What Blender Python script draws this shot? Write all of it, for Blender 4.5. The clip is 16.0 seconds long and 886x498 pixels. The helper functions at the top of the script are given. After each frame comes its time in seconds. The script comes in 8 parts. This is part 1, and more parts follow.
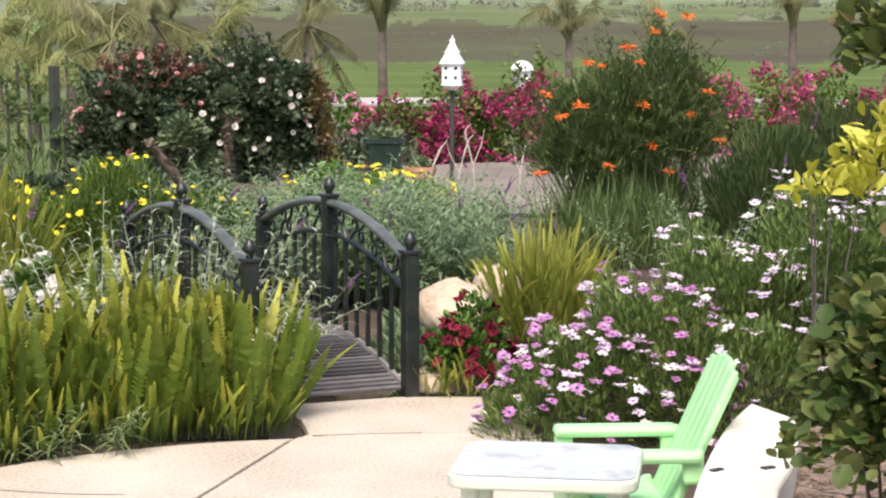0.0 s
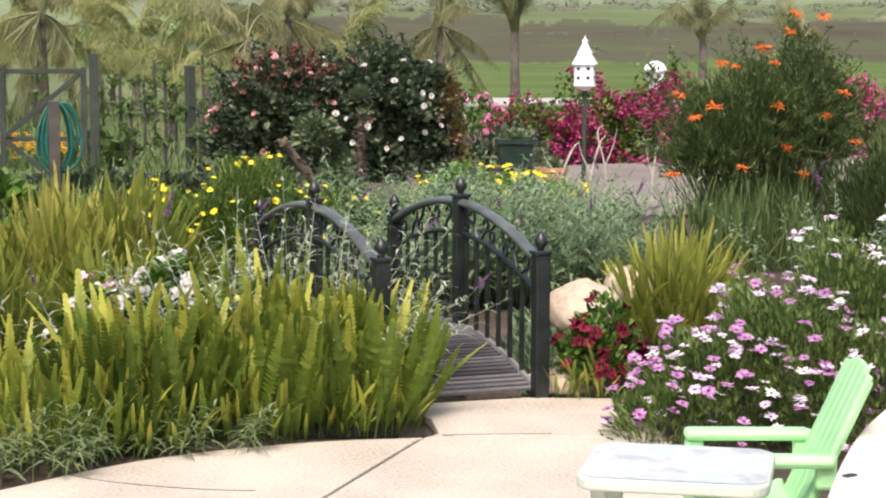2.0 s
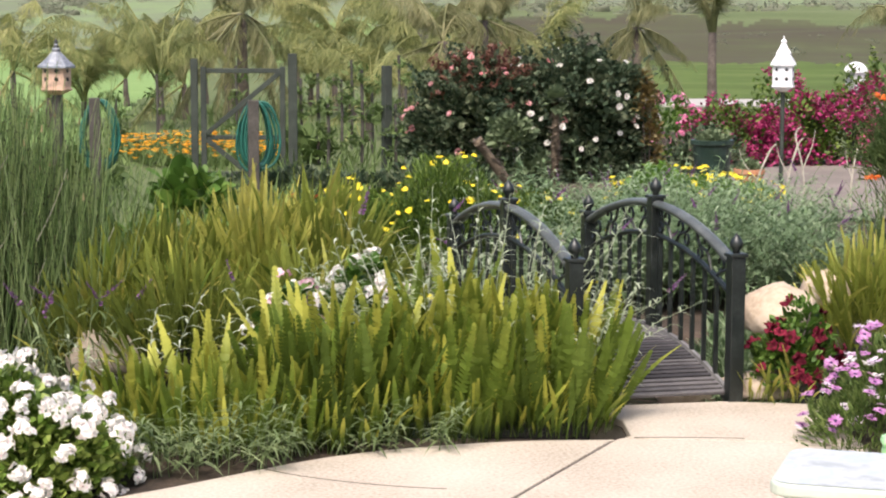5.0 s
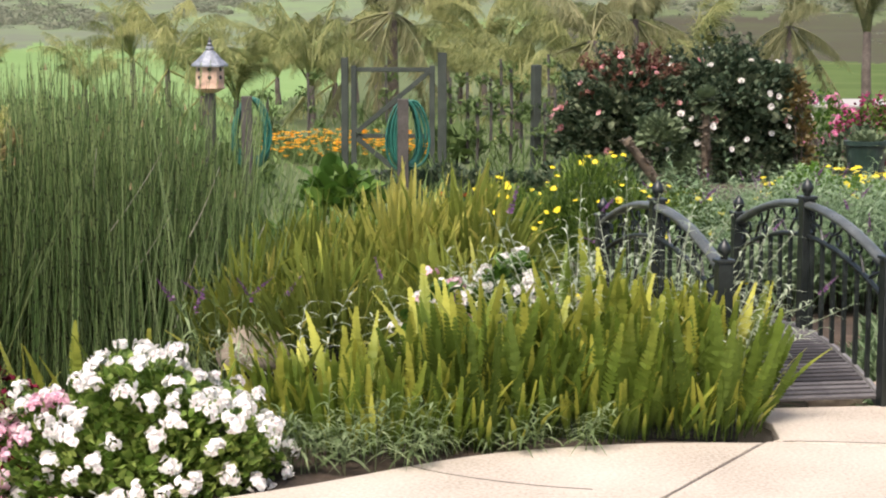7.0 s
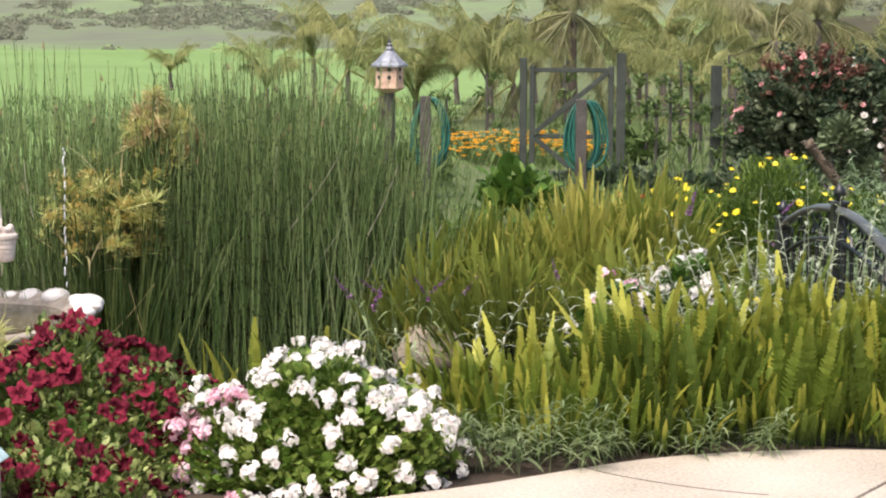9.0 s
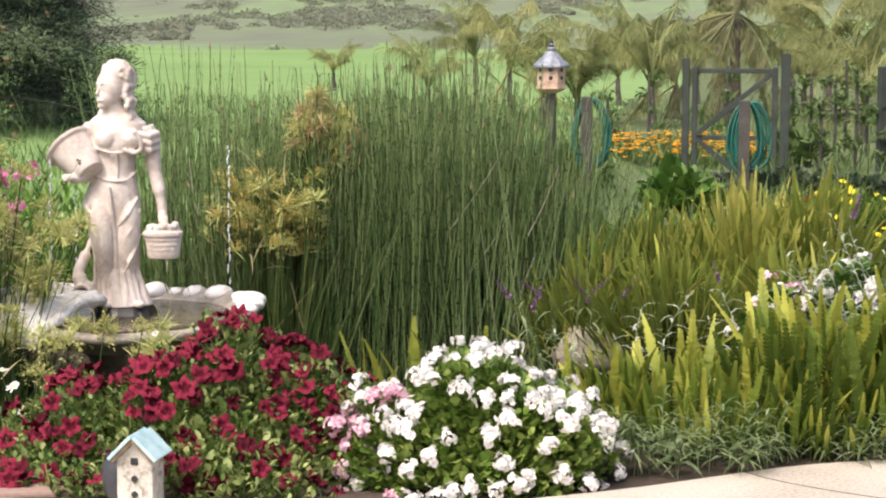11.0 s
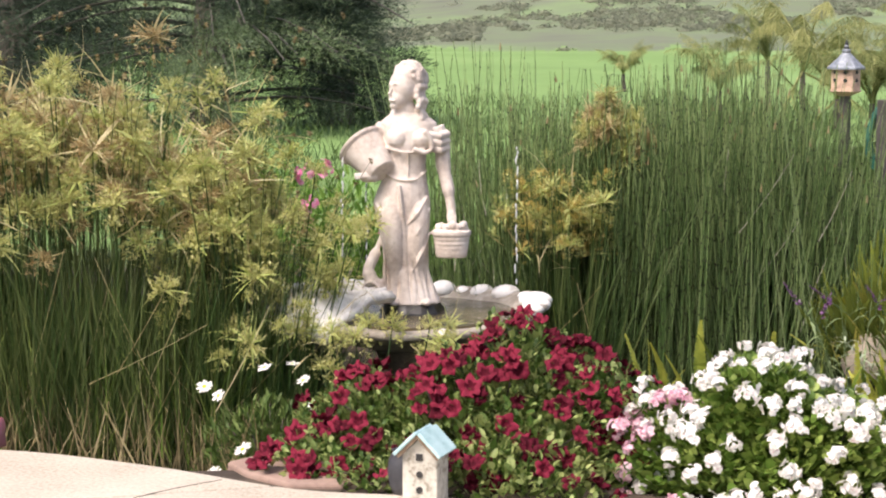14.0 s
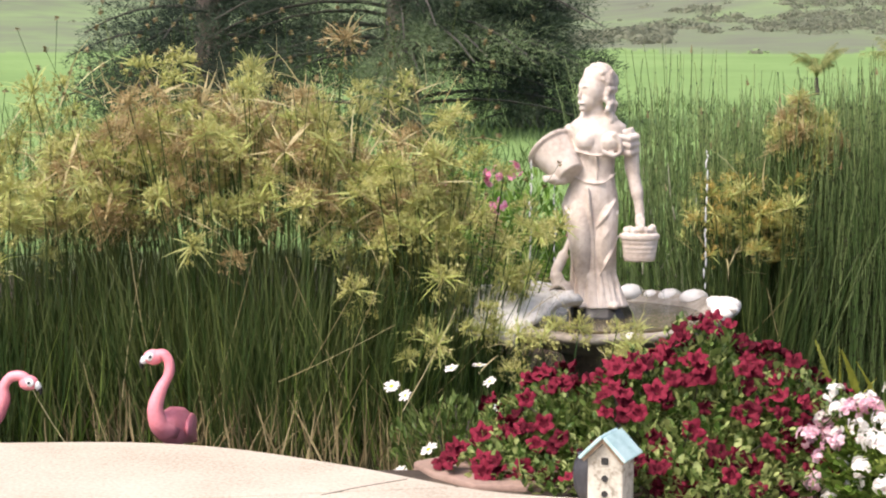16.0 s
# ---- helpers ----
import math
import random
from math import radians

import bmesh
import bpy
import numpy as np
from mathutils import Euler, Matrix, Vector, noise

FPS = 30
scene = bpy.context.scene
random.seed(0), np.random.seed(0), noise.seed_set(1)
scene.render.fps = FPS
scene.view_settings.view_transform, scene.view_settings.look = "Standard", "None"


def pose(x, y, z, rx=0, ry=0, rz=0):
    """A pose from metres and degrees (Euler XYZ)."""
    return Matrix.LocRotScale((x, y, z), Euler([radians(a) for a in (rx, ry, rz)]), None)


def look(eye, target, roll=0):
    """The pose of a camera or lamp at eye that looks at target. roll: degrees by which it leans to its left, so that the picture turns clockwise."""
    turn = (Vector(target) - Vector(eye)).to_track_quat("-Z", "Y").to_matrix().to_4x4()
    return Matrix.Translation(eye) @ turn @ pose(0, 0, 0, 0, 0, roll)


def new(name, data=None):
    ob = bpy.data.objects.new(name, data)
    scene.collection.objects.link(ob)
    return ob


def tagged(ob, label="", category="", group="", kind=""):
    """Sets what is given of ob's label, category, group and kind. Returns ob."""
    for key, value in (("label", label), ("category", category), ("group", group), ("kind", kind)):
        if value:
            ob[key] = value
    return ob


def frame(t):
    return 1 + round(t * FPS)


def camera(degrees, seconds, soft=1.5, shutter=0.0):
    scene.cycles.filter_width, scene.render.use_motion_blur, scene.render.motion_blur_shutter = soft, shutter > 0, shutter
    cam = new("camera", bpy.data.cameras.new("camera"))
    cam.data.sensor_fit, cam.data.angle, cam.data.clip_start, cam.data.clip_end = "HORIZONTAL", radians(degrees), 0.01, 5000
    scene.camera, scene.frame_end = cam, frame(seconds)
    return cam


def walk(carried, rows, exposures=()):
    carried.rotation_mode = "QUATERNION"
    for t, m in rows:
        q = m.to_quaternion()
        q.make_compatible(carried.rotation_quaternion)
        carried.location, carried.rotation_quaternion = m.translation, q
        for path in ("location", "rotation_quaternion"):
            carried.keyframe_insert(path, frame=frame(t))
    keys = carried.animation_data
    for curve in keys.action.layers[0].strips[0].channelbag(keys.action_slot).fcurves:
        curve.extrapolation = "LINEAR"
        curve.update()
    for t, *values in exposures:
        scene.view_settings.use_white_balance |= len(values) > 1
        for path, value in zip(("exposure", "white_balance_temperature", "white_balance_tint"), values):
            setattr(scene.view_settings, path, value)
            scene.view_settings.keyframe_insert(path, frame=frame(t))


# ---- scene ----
# The camera turns on a tripod: (seconds, yaw, tilt), degrees.
cam = camera(25.84, 16.0, soft=2.1)
EYE = 1.55
TURNS = [
    (0.0, -19.00, -6.66),
    (0.5, -17.89, -6.66),
    (1.0, -16.97, -6.66),
    (1.5, -15.98, -6.67),
    (2.0, -15.09, -6.66),
    (2.5, -14.06, -6.67),
    (3.0, -13.36, -6.68),
    (3.5, -12.39, -6.68),
    (4.0, -11.54, -6.67),
    (4.2, -11.02, -6.67),
    (6.3, -6.72, -6.68),
    (6.5, -6.17, -6.69),
    (7.0, -4.90, -6.70),
    (7.5, -3.53, -6.71),
    (8.0, -2.34, -6.70),
    (8.5, -1.07, -6.70),
    (8.7, -0.49, -6.70),
    (10.8, 4.75, -6.70),
    (11.0, 5.15, -6.70),
    (11.5, 6.65, -6.69),
    (12.0, 7.97, -6.69),
    (12.5, 9.54, -6.70),
    (13.0, 10.86, -6.70),
    (13.5, 12.42, -6.69),
    (14.0, 13.70, -6.68),
    (14.5, 15.06, -6.66),
    (15.0, 16.43, -6.65),
    (15.5, 18.03, -6.63),
    (16.0, 19.30, -6.62),
]
walk(cam, [(t, pose(0, 0, EYE, 90 + tilt, 0, yaw) @ pose(0, 0, 0, 0, 0, 0.13)) for t, yaw, tilt in TURNS], [(0, 1.08, 6600, 16), (16, 1.08, 6600, 16)])

# ---- light: bright overcast day ----
world = bpy.data.worlds.new("sky")
scene.world = world
world.use_nodes = True
_n = world.node_tree.nodes
_sky = _n.new("ShaderNodeTexSky")
_sky.sky_type = "NISHITA"
_sky.sun_disc = False
_sky.sun_elevation = radians(56)
_sky.sun_rotation = radians(200)
_sky.air_density, _sky.dust_density, _sky.ozone_density = 1.0, 4.0, 1.0
_n["Background"].inputs["Strength"].default_value = 0.104
world.node_tree.links.new(_sky.outputs[0], _n["Background"].inputs["Color"])
_sun = bpy.data.lights.new("sun", "SUN")
_sun.energy, _sun.angle, _sun.color = 2.1, radians(25), (1.0, 0.95, 0.87)
sun = new("sun", _sun)
# sun stands behind the camera, to its left
sun.matrix_world = look((-8, -14, 24), (0, 0, 0))


# ---- materials ----
def node_mat(name):
    m = bpy.data.materials.new(name)
    m.use_nodes = True
    nt = m.node_tree
    return m, nt, nt.nodes["Principled BSDF"], nt.nodes["Material Output"]


def ramp_node(nt, stops):
    r = nt.nodes.new("ShaderNodeValToRGB")
    e = r.color_ramp.elements
    while len(e) < len(stops):
        e.new(0.5)
    for k, (p, c) in enumerate(stops):
        e[k].position, e[k].color = p, (*c, 1)
    return r


def math_node(nt, op, a, b):
    m = nt.nodes.new("ShaderNodeMath")
    m.operation = op
    for k, v in enumerate((a, b)):
        if isinstance(v, (int, float)):
            m.inputs[k].default_value = v
        else:
            nt.links.new(v, m.inputs[k])
    return m.outputs[0]


def noise_out(nt, scale, detail=4, coord="Object"):
    tc = nt.nodes.new("ShaderNodeTexCoord")
    nz = nt.nodes.new("ShaderNodeTexNoise")
    nz.inputs["Scale"].default_value, nz.inputs["Detail"].default_value = scale, detail
    nt.links.new(tc.outputs[coord], nz.inputs["Vector"])
    return nz.outputs["Fac"]


def leaf_mat(name, dark, mid, light, sheer=0.3, rough=0.5, scale=3.0, spec=0.35, tip=0.0, whole=0.2, each=0.5, patch=0.5, stops=(0.2, 0.55, 0.95)):
    """Foliage or petals: tone varies leaf by leaf, piece by piece and in patches; some light passes through."""
    m, nt, bsdf, out = node_mat(name)
    geo, info = nt.nodes.new("ShaderNodeNewGeometry"), nt.nodes.new("ShaderNodeObjectInfo")
    nz = noise_out(nt, scale)
    v = math_node(nt, "MULTIPLY", geo.outputs["Random Per Island"], each)
    v = math_node(nt, "ADD", v, math_node(nt, "MULTIPLY", info.outputs["Random"], whole))
    v = math_node(nt, "ADD", v, math_node(nt, "ADD", math_node(nt, "MULTIPLY", math_node(nt, "SUBTRACT", nz, 0.5), patch), 0.25))
    # tip runs the colour from dark to light up the object's height
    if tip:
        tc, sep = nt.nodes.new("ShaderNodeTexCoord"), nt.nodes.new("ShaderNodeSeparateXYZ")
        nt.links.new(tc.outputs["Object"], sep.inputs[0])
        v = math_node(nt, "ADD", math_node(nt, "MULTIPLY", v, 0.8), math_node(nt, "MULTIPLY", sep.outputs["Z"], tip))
    r = ramp_node(nt, list(zip(stops, (dark, mid, light))))
    nt.links.new(v, r.inputs[0])
    nt.links.new(r.outputs[0], bsdf.inputs["Base Color"])
    bsdf.inputs["Roughness"].default_value = rough
    bsdf.inputs["Specular IOR Level"].default_value = spec
    tr, mix = nt.nodes.new("ShaderNodeBsdfTranslucent"), nt.nodes.new("ShaderNodeMixShader")
    nt.links.new(r.outputs[0], tr.inputs["Color"])
    mix.inputs[0].default_value = sheer
    nt.links.new(bsdf.outputs[0], mix.inputs[1])
    nt.links.new(tr.outputs[0], mix.inputs[2])
    nt.links.new(mix.outputs[0], out.inputs["Surface"])
    return m


def surf_mat(name, cols, scale=6.0, fine=60.0, rough=0.7, bump=0.3, metal=0.0, coord="Object", spec=0.5, dist=0.01, island=0.0, grain=0.35):
    """A solid surface: stains at a large scale, grain at a fine one, relief from both."""
    m, nt, bsdf, out = node_mat(name)
    a, b = noise_out(nt, scale, 5, coord), noise_out(nt, fine, 3, coord)
    v = math_node(nt, "ADD", math_node(nt, "MULTIPLY", a, 1 - grain), math_node(nt, "MULTIPLY", b, grain))
    if island:
        info = nt.nodes.new("ShaderNodeObjectInfo")
        v = math_node(nt, "ADD", v, math_node(nt, "MULTIPLY", math_node(nt, "SUBTRACT", info.outputs["Random"], 0.5), island))
    k = len(cols) - 1
    r = ramp_node(nt, [(0.3 + 0.4 * i / k, c) for i, c in enumerate(cols)])
    nt.links.new(v, r.inputs[0])
    nt.links.new(r.outputs[0], bsdf.inputs["Base Color"])
    bsdf.inputs["Metallic"].default_value = metal
    bsdf.inputs["Specular IOR Level"].default_value = spec
    rr = math_node(nt, "ADD", math_node(nt, "MULTIPLY", b, 0.25), rough - 0.12)
    nt.links.new(rr, bsdf.inputs["Roughness"])
    bp = nt.nodes.new("ShaderNodeBump")
    bp.inputs["Strength"].default_value, bp.inputs["Distance"].default_value = bump, dist
    nt.links.new(v, bp.inputs["Height"])
    nt.links.new(bp.outputs[0], bsdf.inputs["Normal"])
    return m


CONCRETE = surf_mat("warm_concrete", [(0.3, 0.25, 0.19), (0.49, 0.43, 0.345), (0.6, 0.545, 0.46)], 2.2, 70, 0.8, 0.5, dist=0.005, grain=0.6)
JOINT = surf_mat("joint_grit", [(0.025, 0.02, 0.016), (0.07, 0.055, 0.04)], 10, 90, 0.95, 0.3)
STUCCO = surf_mat("pale_stucco", [(0.55, 0.49, 0.4), (0.66, 0.61, 0.52), (0.72, 0.68, 0.6)], 3, 80, 0.8, 0.2, dist=0.004)
SOIL = surf_mat("garden_soil", [(0.02, 0.015, 0.01), (0.06, 0.042, 0.028), (0.11, 0.08, 0.055)], 2.5, 25, 0.95, 0.8, dist=0.03)
GRASS_LAND = surf_mat("pasture_grass", [(0.14, 0.22, 0.073), (0.18, 0.285, 0.097), (0.245, 0.335, 0.14)], 0.03, 1.5, 0.95, 0.2, spec=0.1)
GREY_LAND = surf_mat("rough_grass", [(0.07, 0.095, 0.04), (0.115, 0.145, 0.064), (0.165, 0.19, 0.1)], 0.06, 2.0, 0.95, 0.2, spec=0.1)
VERGE = surf_mat("bright_verge_grass", [(0.06, 0.08, 0.027), (0.085, 0.13, 0.034), (0.15, 0.165, 0.062)], 0.25, 3.0, 0.95, 0.2, spec=0.1)
PLOUGHED = surf_mat("ploughed_soil", [(0.05, 0.047, 0.03), (0.075, 0.066, 0.044), (0.08, 0.086, 0.044), (0.105, 0.115, 0.06)], 0.07, 1.2, 0.95, 0.3, spec=0.1)
# distance haze is mixed into these hill colours, paler and greyer than grass
HILL_LAND = surf_mat("hazed_hill_pasture", [(0.125, 0.135, 0.1), (0.155, 0.17, 0.12), (0.165, 0.2, 0.12), (0.19, 0.26, 0.125), (0.24, 0.3, 0.165)], 0.011, 0.12, 0.95, 0.1, spec=0.05)
PALE_ROAD = surf_mat("pale_road", [(0.3, 0.28, 0.26), (0.4, 0.38, 0.35), (0.48, 0.45, 0.42)], 0.6, 8, 0.9, 0.2)
PATHSTONE = surf_mat("pink_grey_paving", [(0.14, 0.118, 0.1), (0.21, 0.178, 0.152), (0.27, 0.23, 0.2)], 0.9, 18, 0.9, 0.3)
BARK_MULCH = surf_mat("bark_mulch", [(0.06, 0.045, 0.035), (0.2, 0.15, 0.12), (0.34, 0.28, 0.24)], 12, 70, 0.95, 0.6)
ROCK = surf_mat("warm_sandstone", [(0.3, 0.22, 0.15), (0.5, 0.4, 0.29), (0.6, 0.51, 0.4)], 3, 40, 0.85, 0.6, dist=0.02)
DULL_ROCK = surf_mat("dull_tan_rock", [(0.18, 0.145, 0.105), (0.31, 0.26, 0.2), (0.4, 0.345, 0.275)], 3, 40, 0.9, 0.6, dist=0.02)
RED_STONE = surf_mat("red_flagstone", [(0.2, 0.13, 0.1), (0.31, 0.21, 0.165), (0.37, 0.26, 0.21)], 4, 50, 0.85, 0.4)
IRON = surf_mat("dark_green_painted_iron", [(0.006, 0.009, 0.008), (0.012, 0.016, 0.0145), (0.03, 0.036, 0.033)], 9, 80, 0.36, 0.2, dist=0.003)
# IRON again, made lighter: sky reflected on the handrail tops, put into the colour
RAIL_IRON = surf_mat("sky_lightened_painted_iron", [(0.045, 0.05, 0.046), (0.085, 0.093, 0.086), (0.15, 0.16, 0.15)], 9, 80, 0.32, 0.2, dist=0.003)
EDGING = surf_mat("weathered_grey_edging", [(0.09, 0.09, 0.085), (0.16, 0.155, 0.15), (0.24, 0.235, 0.225)], 8, 60, 0.75, 0.3)
DECK = surf_mat("weathered_dark_plank", [(0.03, 0.028, 0.029), (0.068, 0.063, 0.064), (0.13, 0.122, 0.12)], 5, 60, 0.7, 0.5, dist=0.004, island=0.5)
CAST = surf_mat("cast_stone", [(0.34, 0.265, 0.215), (0.58, 0.5, 0.435), (0.7, 0.64, 0.59)], 7, 45, 0.75, 0.35, dist=0.006)
CAST_WHITE = surf_mat("bleached_cast_stone", [(0.42, 0.38, 0.32), (0.72, 0.69, 0.64), (0.82, 0.8, 0.77)], 9, 60, 0.7, 0.5, dist=0.01)
CAST_STAINED = surf_mat("damp_stained_cast_stone", [(0.12, 0.1, 0.075), (0.3, 0.26, 0.21), (0.5, 0.46, 0.4)], 8, 50, 0.7, 0.5, dist=0.01)
PEDESTAL = surf_mat("dark_cast_stone", [(0.05, 0.045, 0.035), (0.16, 0.13, 0.1), (0.28, 0.23, 0.19)], 8, 50, 0.8, 0.5)
SHADE_BLACK_STONE = surf_mat("shade_black_wet_stone", [(0.008, 0.007, 0.006), (0.022, 0.02, 0.016), (0.05, 0.045, 0.035)], 14, 60, 0.35, 0.5)
GREEN_PLASTIC = surf_mat("mint_green_resin", [(0.32, 0.63, 0.3), (0.37, 0.69, 0.345), (0.43, 0.73, 0.41)], 4, 90, 0.42, 0.05, dist=0.001)
PINK_PLASTIC = surf_mat("pink_plastic", [(0.72, 0.2, 0.24), (0.82, 0.28, 0.33), (0.86, 0.36, 0.4)], 12, 70, 0.45, 0.1, dist=0.002)
BLACK_PAINT = surf_mat("black_paint", [(0.01, 0.01, 0.01), (0.03, 0.03, 0.03)], 20, 90, 0.5, 0.1)
WHITE_PAINT = surf_mat("white_paint", [(0.72, 0.73, 0.74), (0.8, 0.81, 0.82), (0.84, 0.84, 0.84)], 6, 50, 0.6, 0.1)
PEACH_PAINT = surf_mat("peach_painted_wood", [(0.3, 0.22, 0.17), (0.6, 0.4, 0.29), (0.7, 0.52, 0.41)], 14, 60, 0.7, 0.3)
ZINC = surf_mat("weathered_zinc", [(0.1, 0.11, 0.125), (0.24, 0.26, 0.29), (0.42, 0.44, 0.48)], 22, 60, 0.6, 0.3, metal=0.3)
DARK_TIMBER = surf_mat("dark_timber_post", [(0.03, 0.027, 0.024), (0.065, 0.058, 0.05), (0.11, 0.1, 0.088)], 5, 50, 0.85, 0.5)
GREY_TIMBER = surf_mat("grey_green_timber", [(0.018, 0.024, 0.018), (0.034, 0.043, 0.034), (0.06, 0.072, 0.058)], 5, 60, 0.85, 0.5)
HOSE = surf_mat("green_hose_rubber", [(0.006, 0.06, 0.044), (0.014, 0.11, 0.082), (0.03, 0.18, 0.14)], 10, 60, 0.45, 0.1)
POT_GREEN = surf_mat("dark_green_glaze", [(0.008, 0.02, 0.015), (0.016, 0.034, 0.027), (0.035, 0.06, 0.048)], 8, 50, 0.35, 0.1)
POT_CLAY = surf_mat("terracotta", [(0.36, 0.15, 0.08), (0.48, 0.22, 0.12), (0.55, 0.3, 0.19)], 8, 50, 0.8, 0.3)
POT_DARK = surf_mat("charcoal_ceramic", [(0.025, 0.026, 0.03), (0.05, 0.05, 0.058), (0.09, 0.09, 0.1)], 9, 60, 0.55, 0.2)
SHABBY = surf_mat("chipped_cream_paint", [(0.16, 0.13, 0.09), (0.5, 0.47, 0.4), (0.64, 0.62, 0.55)], 30, 90, 0.75, 0.4, dist=0.003)
TEAL_ROOF = surf_mat("pale_teal_paint", [(0.25, 0.42, 0.42), (0.42, 0.6, 0.6), (0.55, 0.7, 0.7)], 16, 80, 0.6, 0.3)
BROWN_STALK = surf_mat("dry_stalk", [(0.12, 0.08, 0.05), (0.24, 0.17, 0.11), (0.36, 0.27, 0.19)], 12, 60, 0.9, 0.4)
PALE_STALK = surf_mat("pale_bare_stem", [(0.3, 0.27, 0.2), (0.45, 0.42, 0.34), (0.55, 0.52, 0.44)], 12, 60, 0.85, 0.3)
TRUNK = surf_mat("grey_brown_bark", [(0.05, 0.04, 0.033), (0.11, 0.09, 0.075), (0.18, 0.15, 0.125)], 6, 30, 0.95, 0.8, dist=0.03)
ALOE_STALK = surf_mat("old_rosette_stem", [(0.045, 0.035, 0.022), (0.1, 0.075, 0.05), (0.17, 0.135, 0.09)], 20, 80, 0.9, 0.6)

WATER, _nt, _b, _o = node_mat("pond_water")
_b.inputs["Base Color"].default_value = (0.015, 0.018, 0.01, 1)
_b.inputs["Roughness"].default_value = 0.12
_b.inputs["Specular IOR Level"].default_value = 0.3
_bp = _nt.nodes.new("ShaderNodeBump")
_bp.inputs["Strength"].default_value, _bp.inputs["Distance"].default_value = 0.25, 0.02
_nt.links.new(noise_out(_nt, 18, 3), _bp.inputs["Height"])
_nt.links.new(_bp.outputs[0], _b.inputs["Normal"])
BASIN_WATER, _nt, _b, _o = node_mat("basin_water")
_b.inputs["Base Color"].default_value = (0.12, 0.095, 0.05, 1)
_b.inputs["Roughness"].default_value = 0.08
_bp = _nt.nodes.new("ShaderNodeBump")
_bp.inputs["Strength"].default_value, _bp.inputs["Distance"].default_value = 0.4, 0.02
_nt.links.new(noise_out(_nt, 30, 3), _bp.inputs["Height"])
_nt.links.new(_bp.outputs[0], _b.inputs["Normal"])
DROPS, _nt, _b, _o = node_mat("falling_water")
_b.inputs["Base Color"].default_value = (0.85, 0.87, 0.88, 1)
_b.inputs["Roughness"].default_value = 0.1
_b.inputs["Transmission Weight"].default_value = 0.35
PRINT, _nt, _b, _o = node_mat("printed_tabletop")
_v = math_node(_nt, "ADD", math_node(_nt, "MULTIPLY", noise_out(_nt, 7, 2), 0.8), math_node(_nt, "MULTIPLY", noise_out(_nt, 40, 3), 0.2))
_r = ramp_node(_nt, [(0.36, (0.36, 0.39, 0.39)), (0.45, (0.53, 0.55, 0.54)), (0.53, (0.44, 0.5, 0.53)), (0.6, (0.62, 0.63, 0.61))])
_nt.links.new(_v, _r.inputs[0])
_nt.links.new(_r.outputs[0], _b.inputs["Base Color"])
_b.inputs["Roughness"].default_value = 0.35
TABLE_PLASTIC = surf_mat("pale_table_resin", [(0.42, 0.5, 0.4), (0.5, 0.56, 0.47), (0.54, 0.59, 0.52)], 5, 80, 0.45, 0.05, dist=0.001)

# Yellow tips are the leaf's own; dark feet carry painted shade between the fronds
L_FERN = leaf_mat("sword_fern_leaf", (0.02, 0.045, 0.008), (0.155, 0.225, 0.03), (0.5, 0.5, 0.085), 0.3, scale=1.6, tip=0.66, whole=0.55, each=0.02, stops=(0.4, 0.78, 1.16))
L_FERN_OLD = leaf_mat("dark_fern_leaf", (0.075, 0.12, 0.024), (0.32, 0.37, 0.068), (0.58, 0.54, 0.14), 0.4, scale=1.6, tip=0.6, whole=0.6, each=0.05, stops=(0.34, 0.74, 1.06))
L_REED = leaf_mat("horsetail_stem", (0.024, 0.052, 0.015), (0.09, 0.155, 0.045), (0.31, 0.39, 0.16), 0.14, 0.45, 1.2, each=0.6, patch=0.9, tip=0.16, stops=(0.22, 0.58, 0.98))


def add_joints(mat, per_metre, dark, share=0.1):
    """Dark rings along upright stems, each stem with its own offset."""
    nt = mat.node_tree
    ramp = next(n for n in nt.nodes if n.type == "VALTORGB")
    ends = [(k.to_node, k.to_socket) for k in ramp.outputs[0].links]
    tc, sep, geo = nt.nodes.new("ShaderNodeTexCoord"), nt.nodes.new("ShaderNodeSeparateXYZ"), nt.nodes.new("ShaderNodeNewGeometry")
    nt.links.new(tc.outputs["Object"], sep.inputs[0])
    v = math_node(nt, "ADD", math_node(nt, "MULTIPLY", sep.outputs["Z"], per_metre), math_node(nt, "MULTIPLY", geo.outputs["Random Per Island"], 7.3))
    ring = math_node(nt, "LESS_THAN", math_node(nt, "FRACT", v, 0), share)
    mix = nt.nodes.new("ShaderNodeMixRGB")
    nt.links.new(ring, mix.inputs[0])
    nt.links.new(ramp.outputs[0], mix.inputs[1])
    mix.inputs[2].default_value = (*dark, 1)
    for _, sock in ends:
        nt.links.new(mix.outputs[0], sock)


L_REED_YOUNG = leaf_mat("young_horsetail_stem", (0.09, 0.15, 0.045), (0.17, 0.255, 0.085), (0.33, 0.4, 0.2), 0.1, 0.45)
add_joints(L_REED, 9.0, (0.03, 0.03, 0.018))
# stem green with its dark stop deepened for the shade low in the clumps
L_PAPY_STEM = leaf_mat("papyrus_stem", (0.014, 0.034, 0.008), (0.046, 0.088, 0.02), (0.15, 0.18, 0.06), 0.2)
L_PAPY = leaf_mat("papyrus_bract", (0.18, 0.255, 0.05), (0.39, 0.46, 0.125), (0.66, 0.65, 0.31), 0.35)
L_PAPY_DRY = leaf_mat("dry_papyrus_bract", (0.25, 0.19, 0.085), (0.45, 0.37, 0.17), (0.7, 0.63, 0.38), 0.3)
L_YOUNG_BLADE = leaf_mat("fresh_sedge_blade", (0.06, 0.12, 0.02), (0.13, 0.22, 0.035), (0.3, 0.37, 0.09), 0.3)
